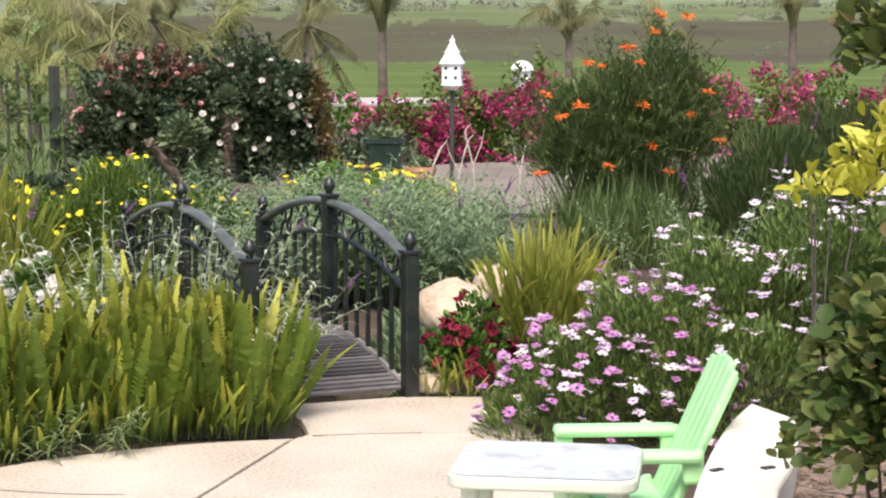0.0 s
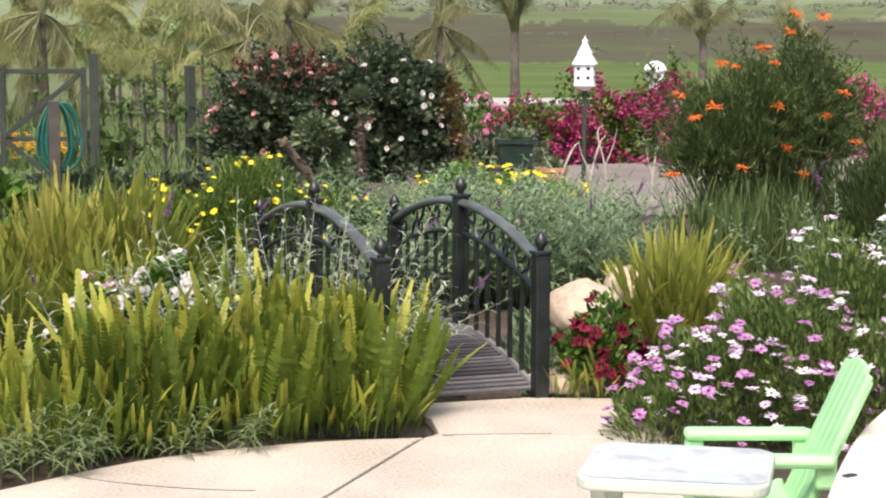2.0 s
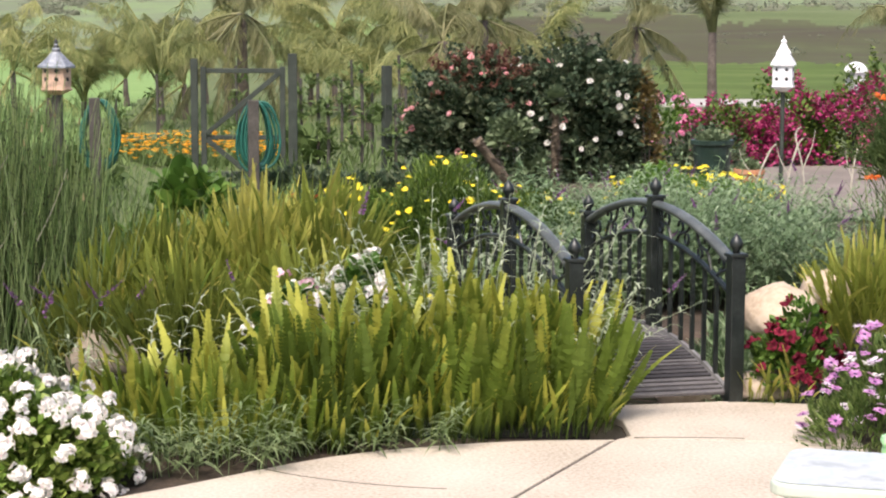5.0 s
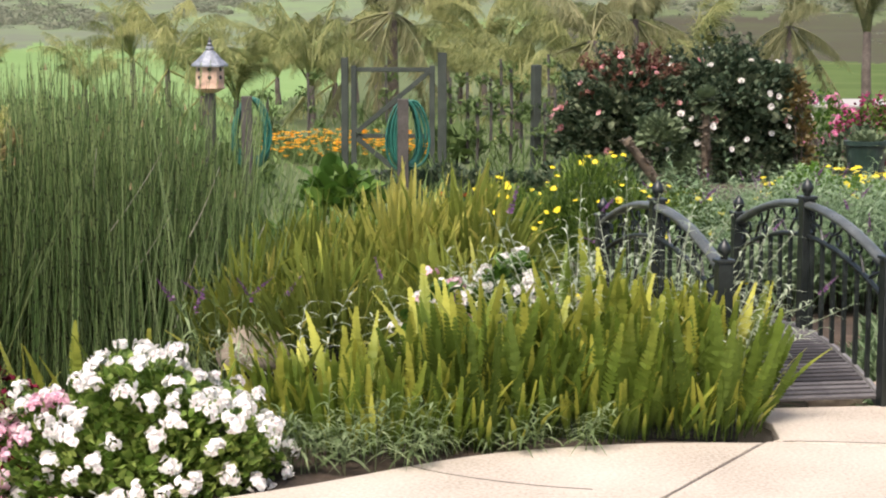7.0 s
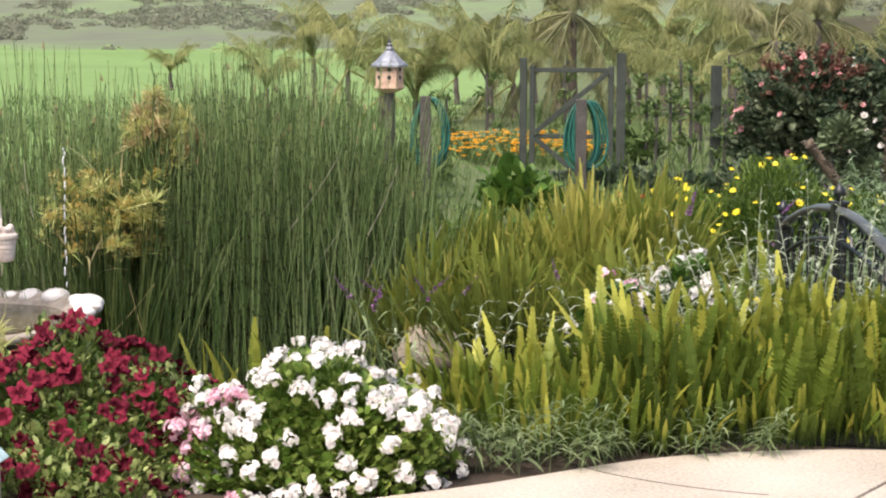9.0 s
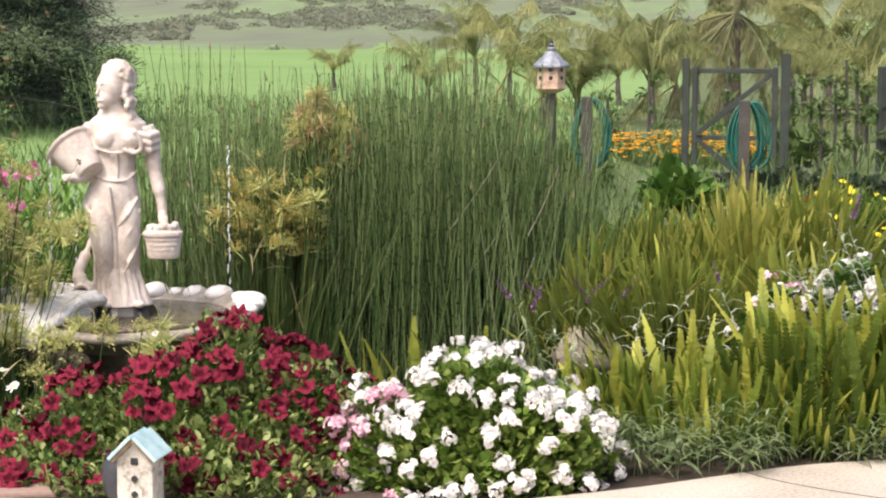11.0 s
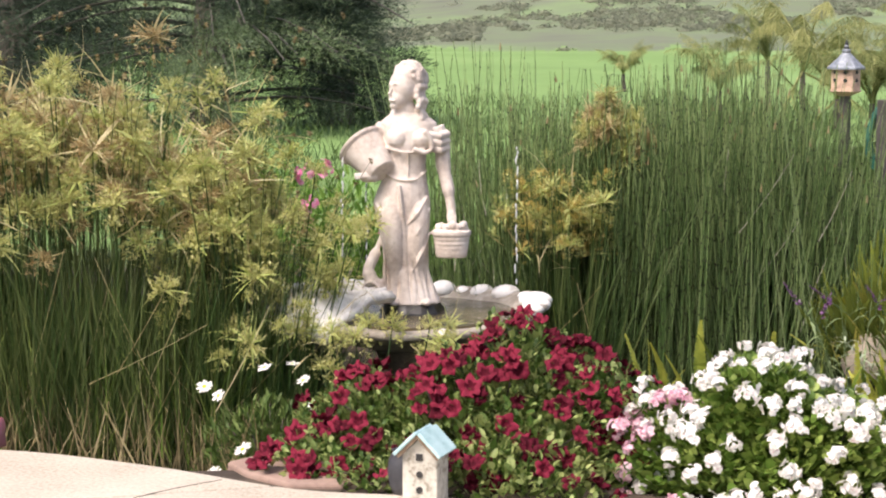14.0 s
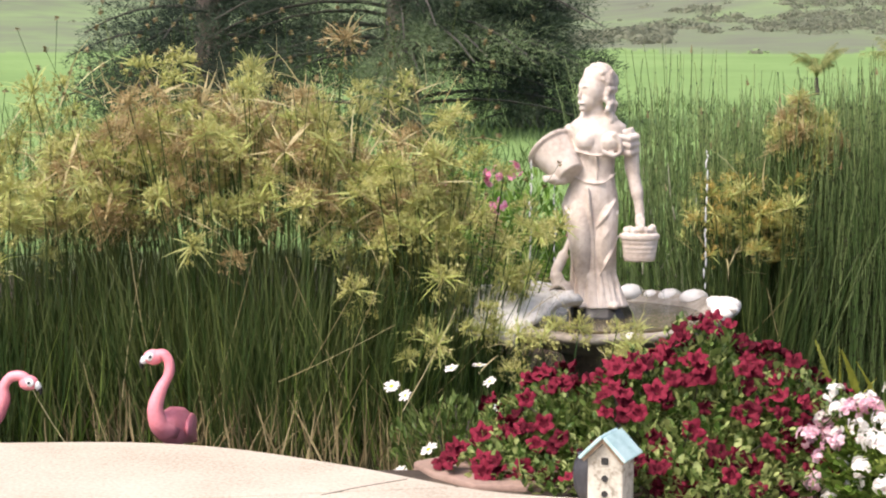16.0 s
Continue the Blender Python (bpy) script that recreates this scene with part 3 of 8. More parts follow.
def spike_mesh(name, petal, stem, n=70):
    """A flower spike along +z, length 1."""
    h = Heap()
    y = rng.random(n) ** 0.8
    a = rng.random(n) * 6.283
    way = np.stack([np.cos(a), np.sin(a), np.full(n, 0.5)], 1)
    h.stamp(DIAMOND, np.stack([np.zeros(n), np.zeros(n), 0.25 + 0.72 * y], 1), axes(way, rng.uniform(-1, 1, n)), np.stack([np.full(n, 0.07), 0.1 * (1.15 - y), np.full(n, 0.1)], 1))
    h.stamp(ROD, np.array([(0, 0, -0.3)]), axes(np.array([(0, 0, 1.0)])), np.array([(0.012, 1.25, 0.012)]), 1)
    return h.mesh(name, [petal, stem])


def frond_mesh(name, mat, pairs=20, curve=0.25, width=0.13, blunt=0.5):
    """A sword-fern frond along +z, length 1, that bows towards +y; rounded leaflets stand like the teeth of a comb."""
    h = Heap()
    i = np.arange(pairs)
    y = 0.17 + 0.82 * i / (pairs - 1)
    w = width * 0.5 * np.minimum(1, 0.35 + 2.2 * (y - 0.17)) * np.minimum(1, ((1.03 - y) / 0.36) ** blunt)
    fold = rng.uniform(-0.1, 0.3)
    leaflet = shape([(-0.55, 0, 0), (0.55, 0, 0), (0.42, 0.6, 0.0), (0.22, 0.96, 0.0), (-0.12, 1.0, 0.0), (-0.38, 0.6, 0.0)], [(0, 1, 2), (0, 2, 5), (5, 2, 3), (5, 3, 4)])
    twist = rng.normal(size=pairs) * 0.1
    for sgn in (-1, 1):
        p = np.stack([np.zeros(pairs), curve * y ** 2, y * (1 - 0.2 * curve * y)], 1)
        way = np.stack([np.full(pairs, sgn * 1.0), fold + 0.06 * rng.normal(size=pairs), 0.34 + 0.5 * y ** 3], 1) + 0.06 * rng.normal(size=(pairs, 3))
        h.stamp(leaflet, p, axes(way, twist * sgn, up=(0, -1, 0.25)), np.stack([np.full(pairs, 0.95 / pairs), w * 1.12 * rng.uniform(0.84, 1.1, pairs), w], 1))
    rv = [(sx * 0.006, curve * k * k / 16 - 0.003, k / 4 * (1 - 0.2 * curve * k / 4)) for k in range(5) for sx in (-1, 1)]
    h.add(rv, [t for k in range(4) for t in ((2 * k, 2 * k + 1, 2 * k + 3), (2 * k, 2 * k + 3, 2 * k + 2))])
    return h.mesh(name, [mat])


def umbel_mesh(name, bract, tuft, bracts=12, rays=26, nod=0.3):
    """An umbrella-sedge head, as two meshes: pointed leafy bracts and the nodding mop of tufted rays; radius about 1."""
    h, g = Heap(), Heap()
    a = rng.random(bracts) * 6.283
    way = np.stack([np.cos(a), np.sin(a), rng.uniform(-0.2, 1.4, bracts)], 1)
    h.stamp(ribbon(3, 0.3), np.zeros((bracts, 3)), axes(way, rng.uniform(-0.7, 0.7, bracts)), np.stack([rng.uniform(0.06, 0.1, bracts), rng.uniform(0.7, 1.6, bracts), np.ones(bracts)], 1))
    k = len(h.v[0]) // bracts
    h.t[0] = np.concatenate([h.t[0], [(i * k, i * k + 1, (i + 1) % bracts * k) for i in range(bracts)]])
    h.m[0] = np.zeros(len(h.t[0]))
    d = rand_dirs(rays, 0.35)
    ln = rng.uniform(0.3, 0.7, rays)
    g.stamp(rod(1, 0, 0.6), np.zeros((rays, 3)), axes(d), np.stack([np.full(rays, 0.012), ln, np.full(rays, 0.012)], 1))
    tip = d * ln[:, None] - np.outer(ln ** 2 * nod, (0, 0, 1))
    for _ in range(9):
        w = unit(d + 1.1 * rand_dirs(rays, -0.1))
        g.stamp(DIAMOND, tip + 0.07 * rng.normal(size=(rays, 3)), axes(w, rng.random(rays) * 6), np.stack([rng.uniform(0.035, 0.07, rays), rng.uniform(0.12, 0.24, rays), np.full(rays, 0.1)], 1))
    return h.mesh(name, [bract]), g.mesh("flower_tuft", [tuft])


# ---- the ground ----
def smooth_path(pts, n=6, closed=False):
    pts = [Vector(p) for p in pts]
    out, k = [], len(pts)
    for i in range(k if closed else k - 1):
        p0 = pts[(i - 1) % k] if closed or i else pts[0]
        p1, p2 = pts[i], pts[(i + 1) % k]
        p3 = pts[(i + 2) % k] if closed or i + 2 < k else pts[-1]
        for j in range(n):
            t = j / n
            out.append(0.5 * (2 * p1 + (p2 - p0) * t + (2 * p0 - 5 * p1 + 4 * p2 - p3) * t * t + (3 * p1 - p0 - 3 * p2 + p3) * t ** 3))
    if not closed:
        out.append(pts[-1])
    return out


def sstep(a, b, x):
    t = np.clip((x - a) / (b - a), 0, 1)
    return t * t * (3 - 2 * t)


def land_height(az, r):
    """Height of the land by bearing (degrees, left positive) and distance: flat garden, a sunken pond, fields, then hills."""
    right = sstep(2, -12, az)
    pond = sstep(6.75, 7.2, r) * sstep(10.6, 9.9, r) * sstep(0.2, 2.5, az) * sstep(52, 44, az)
    brook = sstep(1.3, 0.7, np.abs(r - 8.55)) * sstep(-22, -20, az) * sstep(1.2, -0.5, az)
    z = -0.34 * np.maximum(pond, brook)
    left_z = -1.9 * sstep(40, 250, r) + 62 * sstep(245, 900, r) * (1 + 0.25 * np.sin(az * 0.21 + 1)) + 60 * sstep(800, 2400, r)
    right_z = 3.3 * sstep(85, 230, r) + 38 * sstep(210, 800, r) + 80 * sstep(700, 2400, r)
    z = z + left_z * (1 - right) + right_z * right
    z = z + 0.25 * np.sin(r * 0.11 + az * 0.3) * sstep(60, 140, r) + 5 * np.sin(az * 0.5 + r * 0.008) * sstep(300, 600, r)
    return z


def build_ground():
    az = np.concatenate([np.arange(-180, -40, 5.0), np.arange(-40, 40, 0.16), np.arange(40, 180, 5.0)])
    rr = np.concatenate([[0.5, 3.0, 5.0], np.arange(5.6, 11.4, 0.16), np.arange(11.5, 45, 1.0), 45 * 1.025 ** np.arange(0, 77), 300 * 1.06 ** np.arange(0, 40)])
    A, R = np.meshgrid(az, rr)
    Z = land_height(A, R) - 0.02
    a = np.radians(A)
    verts = np.stack([-np.sin(a) * R, np.cos(a) * R, Z], 2).reshape(-1, 3)
    n, k = len(az), len(rr)
    i, j = np.meshgrid(np.arange(n), np.arange(k - 1))
    i2 = (i + 1) % n
    quads = np.stack([j * n + i2, j * n + i, (j + 1) * n + i, (j + 1) * n + i2], 2).reshape(-1, 4)
    cen = verts[quads].mean(1)
    r = np.hypot(cen[:, 0], cen[:, 1])
    b = np.degrees(np.arctan2(-cen[:, 0], cen[:, 1]))
    wav = 0.04 * np.sin(b * 1.7) + 0.03 * np.sin(b * 0.6 + 1) + 0.02 * np.sin(b * 6.1) + 0.012 * np.sin(b * 13.7 + r * 0.2) + 0.003 * rng.normal(size=len(b))
    slot = np.zeros(len(quads), int)
    far_edge = r * (1 + wav)
    slot[(far_edge > 14.5) & ((b > -11) | (far_edge > 27)) | (r > 12.5) & (b > 10)] = 2
    slot[(r > 13) & (b > 8)] = 1
    slot[(far_edge > 19 + 4 * np.abs(np.sin(b * 2.3)) + 6 * np.clip(2.5 - b, 0, 9)) & (b > -2.5 + 25 * wav)] = 1
    slot[(far_edge > 150) & (b > -9)] = 1
    slot[(r > 41) & (far_edge < 86) & (b <= -12)] = 3
    slot[(far_edge > 82) & (far_edge < 165) & (b <= -8)] = 4
    slot[(far_edge >= 165) & (b <= -8)] = 2
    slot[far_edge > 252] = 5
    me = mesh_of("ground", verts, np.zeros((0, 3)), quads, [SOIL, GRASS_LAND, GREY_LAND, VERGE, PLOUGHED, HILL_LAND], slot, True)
    tagged(new("ground", me), "open ground of dark garden soil running out to green fields and hills", "ground", kind="structure")


build_ground()

PATIO_EDGE = smooth_path([
    (2.8, 7.46, 0), (2.7, 6.8, 0), (2.65, 6.2, 0), (2.6, 5.5, 0), (2.05, 4.28, 0), (1.62, 3.2, 0), (1.5, 2.0, 0), (2.4, -1.5, 0), (-4.5, -2.0, 0), (-6.2, 3.0, 0), (-5.0, 5.6, 0),
    (-3.9, 6.13, 0), (-3.23, 6.34, 0), (-2.58, 6.24, 0), (-1.98, 6.04, 0), (-1.5, 6.05, 0), (-0.7, 6.05, 0), (-0.03, 6.33, 0), (0.7, 6.8, 0), (1.3, 6.95, 0), (1.79, 6.93, 0)], 5)
PATIO_EDGE += [Vector((1.86, 6.98, 0)), Vector((1.9, 7.25, 0)), Vector((1.84, 7.56, 0)), Vector((2.42, 7.58, 0))]


def build_patio():
    base = tagged(new("patio"), "cream exposed-aggregate concrete patio with dark control joints", "patio", kind="structure")
    bm = bmesh.new()
    bm.faces.new([bm.verts.new(p) for p in PATIO_EDGE])
    for (px, py), (qx, qy) in (((1.85, 6.94), (2.47, 6.76)), ((1.8, 6.94), (1.25, 6.12)), ((-1.98, 6.1), (-2.54, 5.77))):
        nx, ny = qy - py, px - qx
        near = [f for f in bm.faces if f.calc_center_median().y < 6.9]
        bits = list({v for f in near for v in f.verts}) + list({e for f in near for e in f.edges}) + near
        bmesh.ops.bisect_plane(bm, geom=bits, plane_co=(px, py, 0), plane_no=(nx, ny, 0))
    for f in list(bm.faces):
        one = bmesh.new()
        face = one.faces.new([one.verts.new(v.co) for v in f.verts])
        if face.normal.z < 0:
            face.normal_flip()
        one.normal_update()
        bmesh.ops.inset_region(one, faces=[face], thickness=0.0075, depth=0, use_even_offset=True, use_boundary=True)
        rim = [g for g in one.faces if g is not face]
        bmesh.ops.delete(one, geom=rim, context="FACES")
        bmesh.ops.delete(one, geom=[v for v in one.verts if not v.link_faces], context="VERTS")
        top = one.faces[:]
        ext = bmesh.ops.extrude_face_region(one, geom=top)
        low = [g for g in ext["geom"] if isinstance(g, bmesh.types.BMVert)]
        bmesh.ops.translate(one, vec=(0, 0, -0.34), verts=low)
        edge = [e for e in one.edges if all(abs(v.co.z) < 1e-6 for v in e.verts)]
        bmesh.ops.bevel(one, geom=edge, offset=0.005, segments=2, affect="EDGES", profile=0.5)
        bmesh.ops.recalc_face_normals(one, faces=one.faces[:])
        part("slab", one, CONCRETE, base)
    bm.free()
    low = bmesh.new()
    f = low.faces.new([low.verts.new(p + Vector((0, 0, -0.03))) for p in PATIO_EDGE])
    if f.normal.z < 0:
        f.normal_flip()
    part("joint_bed", low, JOINT, base)
    # thin curved joints packed with dark grit
    for line in (((0.39, 6.72), (0.54, 6.54), (0.72, 6.40), (0.90, 6.30), (1.04, 6.25)), ((1.87, 6.94), (2.06, 6.91), (2.28, 6.86)), ((-2.45, 5.78), (-2.37, 5.93), (-2.26, 6.09))):
        bm = bmesh.new()
        bm_tube(bm, smooth_path([(x, y, 0.0004) for x, y in line], 5), 0.0017, 6)
        part("joint_filler", bm, JOINT, base)


build_patio()

pond = bmesh.new()
pond.faces.new([pond.verts.new(p) for p in [spot(a, r, -0.2) for a, r in ((-24, 7.4), (-24, 9.8), (0, 9.8), (3, 11), (50, 11), (50, 6.4), (30, 6.4), (3, 6.4), (0, 7.4))]])
bmesh.ops.recalc_face_normals(pond, faces=pond.faces[:])
tagged(part("water", pond, WATER, None), "dark still pond water among the reeds", "water", kind="structure")

# pale road behind the garden, a thin bed of tarmac a little above the verge
road = bmesh.new()
_a = [spot(a, 37.2 - 0.02 * (a + 16), 0.01) for a in range(-60, -11, 2)]
_b = [spot(a, 40.5 - 0.02 * (a + 16), 0.01) for a in range(-60, -11, 2)]
for p, q, s, u in zip(_a, _a[1:], _b[1:], _b):
    road.faces.new([road.verts.new(v) for v in (p, q, s, u)])
bmesh.ops.remove_doubles(road, verts=road.verts[:], dist=0.001)
bmesh.ops.recalc_face_normals(road, faces=road.faces[:])
bmesh.ops.solidify(road, geom=road.faces[:], thickness=0.03)
tagged(part("road", road, PALE_ROAD, None), "pale sun-bleached road beyond the garden", "road", kind="structure")

path = bmesh.new()
path.faces.new([path.verts.new(v) for v in smooth_path([(4.2, 15.3, 0.012), (6.0, 14.6, 0.012), (9, 15.0, 0.012), (12, 17, 0.012), (12, 20.5, 0.012), (9, 20.6, 0.012), (6.4, 19.8, 0.012), (4.6, 18.2, 0.012)], 4, True)])
bmesh.ops.recalc_face_normals(path, faces=path.faces[:])
tagged(part("pavement", path, PATHSTONE, None), "worn pinkish-grey paved walk behind the flower beds", "pavement", kind="structure")


# ---- bridge ----
def build_bridge():
    L, Wd, rise = 0.93, 0.7, 0.15
    br = thing("garden_bridge", (2.465, 7.58, 0.0), "small arched dark green iron garden bridge with a plank deck", "bridge", turn=5.4)
    # local: y along the bridge from its near end, x to the left is minus
    def arc(s, low, high):
        return low + (high - low) * (1 - (s / L - 1) ** 2)
    n = 48
    for i in range(n):
        s = 0.02 + (2 * L - 0.04) * (i + 0.5) / n
        bm = bmesh.new()
        bm_box(bm, 0, 0, 0, Wd - 0.05, 2 * L / n - 0.015, 0.014, None, 0.002)
        slope = math.degrees(math.atan((arc(s + 0.01, 0, rise) - arc(s - 0.01, 0, rise)) / 0.02))
        ob = part("plank", bm, DECK, br)
        ob.matrix_basis = pose(-Wd / 2, s, arc(s, 0.02, rise + 0.02), slope, 0, float(rng.normal() * 0.3))
    for side, x in (("right", 0.0), ("left", -Wd)):
        bm = bmesh.new()
        bm_tube(bm, [(x, s, arc(s, -0.01, rise)) for s in np.linspace(-0.02, 2 * L + 0.02, 15)], 0.034, 6, 0.5)
        part("stringer", bm, EDGING, br, "weathered grey deck edging")
        for k, (s, top) in enumerate(((0.0, 0.6), (L, 0.76), (2 * L, 0.6))):
            base = arc(s, -0.03, rise - 0.05)
            bm = bmesh.new()
            bm_box(bm, x, s, (base + top) / 2, 0.062, 0.062, top - base, None, 0.004)
            post = part("post", bm, IRON, br)
            bm = bmesh.new()
            bm_box(bm, x, s, top + 0.008, 0.076, 0.076, 0.016, None, 0.004)
            part("cap", bm, IRON, post)
            bm = bmesh.new()
            bm_lathe(bm, [(0.016, 0), (0.014, 0.012), (0.026, 0.026), (0.029, 0.04), (0.022, 0.058), (0.009, 0.074), (0.002, 0.084)], 12, m=pose(x, s, top + 0.014))
            part("finial", bm, IRON, post, smooth=True)
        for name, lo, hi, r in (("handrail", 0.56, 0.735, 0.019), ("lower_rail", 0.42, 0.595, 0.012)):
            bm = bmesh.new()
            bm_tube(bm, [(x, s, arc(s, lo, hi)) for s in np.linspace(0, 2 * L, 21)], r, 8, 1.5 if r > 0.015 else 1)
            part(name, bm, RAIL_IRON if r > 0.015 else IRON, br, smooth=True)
        for k in range(14):
            s = L * 2 * (k + 0.5) / 14
            if abs(s - L) < 0.05:
                continue
            bm = bmesh.new()
            bm_box(bm, x, s, (arc(s, 0, rise) + arc(s, 0.42, 0.595)) / 2, 0.017, 0.017, arc(s, 0.42, 0.595) - arc(s, 0, rise))
            part("baluster", bm, IRON, br)
        for k in range(8):
            s0 = L * 2 * (k + 0.12) / 8
            s1 = L * 2 * (k + 0.88) / 8
            lo, hi = (lambda s: arc(s, 0.425, 0.6)), (lambda s: arc(s, 0.55, 0.725))
            bm = bmesh.new()
            m = (s0 + s1) / 2
            a, b = (s0, s1) if k % 2 else (s1, s0)
            bm_tube(bm, smooth_path([(x, a, lo(a)), (x, a + (b - a) * 0.25, lo(m) + 0.05), (x, a + (b - a) * 0.75, hi(m) - 0.05), (x, b, hi(b))], 4), 0.007, 5)
            w = a + (b - a) * 0.3
            bm_tube(bm, [(x, w + 0.028 * math.cos(t), lo(m) + 0.085 + 0.028 * math.sin(t)) for t in np.linspace(0, 5.2, 10)], 0.006, 5)
            w = a + (b - a) * 0.72
            bm_tube(bm, [(x, w + 0.024 * math.cos(t), lo(m) + 0.04 + 0.024 * math.sin(t)) for t in np.linspace(2, 7.2, 10)], 0.006, 5)
            part("scroll", bm, IRON, br)
    return br


build_bridge()


# ---- patio furniture and seat wall ----
def build_chair():
    ch = thing("garden_chair", (2.30, 5.0, 0.0), "mint green resin child's garden chair with slatted back", "chair", turn=75)
    # local: the chair looks along +y, x to its right
    Wd, arm = 0.36, 0.365
    for sx in (-1, 1):
        x = sx * (Wd / 2)
        bm = bmesh.new()
        bm_box(bm, x, 0.02, arm - 0.017, 0.07, 0.37, 0.034, None, 0.014)
        part("armrest", bm, GREEN_PLASTIC, ch)
        bm = bmesh.new()
        bm_box(bm, x, 0.175, arm / 2 - 0.015, 0.04, 0.055, arm - 0.03, None, 0.01)
        part("leg", bm, GREEN_PLASTIC, ch)
        bm = bmesh.new()
        bm_tube(bm, [(x * 0.95, -0.06, 0.2), (x, -0.17, 0.0)], 0.03, 8)
        part("leg", bm, GREEN_PLASTIC, ch)
        bm = bmesh.new()
        bm_box(bm, x * 0.96, -0.145, arm - 0.05, 0.035, 0.06, 0.1, None, 0.012)
        part("arm_bracket", bm, GREEN_PLASTIC, ch)
    bm = bmesh.new()
    bm_box(bm, 0, 0.03, 0.19, Wd - 0.05, 0.33, 0.028, pose(0, 0, 0.0, 10, 0, 0), 0.012)
    part("seat", bm, GREEN_PLASTIC, ch)
    bm = bmesh.new()
    bm_box(bm, 0, 0.19, 0.19, Wd - 0.03, 0.028, 0.09, None, 0.012)
    part("apron", bm, GREEN_PLASTIC, ch)
    tilt = pose(0, -0.09, 0.17, 24, 0, 0)
    for k in range(5):
        x = (k - 2) * 0.06
        h = 0.49 - 0.0055 * (k - 2) ** 2
        bm = bmesh.new()
        bm_box(bm, x, 0.004, h / 2 - 0.04, 0.059, 0.02, h + 0.04, tilt, 0.006)
        part("back_slat", bm, GREEN_PLASTIC, ch)
    bm = bmesh.new()
    bm_box(bm, 0, -0.004, 0.2, 0.29, 0.02, 0.47, tilt, 0.006)
    part("backrest", bm, GREEN_PLASTIC, ch)


build_chair()


def build_table():
    tb = thing("side_table", (1.925, 4.72, 0.0), "low pale resin side table with a faded printed top", "table", turn=-27)
    w, d, h = 0.5, 0.45, 0.385
    bm = bmesh.new()
    pts = []
    for cx, cy, a0 in ((1, 1, 0), (-1, 1, 90), (-1, -1, 180), (1, -1, 270)):
        for k in range(6):
            a = radians(a0 + 18 * k)
            pts.append((cx * (w / 2 - 0.06) + 0.06 * math.cos(a), cy * (d / 2 - 0.06) + 0.06 * math.sin(a), h))
    f = bm.faces.new([bm.verts.new(p) for p in pts])
    ext = bmesh.ops.extrude_face_region(bm, geom=[f])
    bmesh.ops.translate(bm, vec=(0, 0, -0.035), verts=[g for g in ext["geom"] if isinstance(g, bmesh.types.BMVert)])
    bmesh.ops.recalc_face_normals(bm, faces=bm.faces[:])
    bmesh.ops.bevel(bm, geom=[e for e in bm.edges if abs(e.verts[0].co.z - e.verts[1].co.z) < 1e-5], offset=0.009, segments=3, affect="EDGES", profile=0.5)
    top = part("tabletop", bm, TABLE_PLASTIC, tb, smooth=False)
    bm = bmesh.new()
    bm.faces.new([bm.verts.new((x * 0.955, y * 0.955, h + 0.002)) for x, y, _ in pts])
    part("printed_panel", bm, PRINT, top, "faded blue and grey printed picture")
    for sx in (-1, 1):
        for sy in (-1, 1):
            bm = bmesh.new()
            bm_box(bm, sx * (w / 2 - 0.06), sy * (d / 2 - 0.06), h / 2 - 0.015, 0.045, 0.045, h - 0.03, None, 0.008)
            part("leg", bm, TABLE_PLASTIC, tb)


build_table()


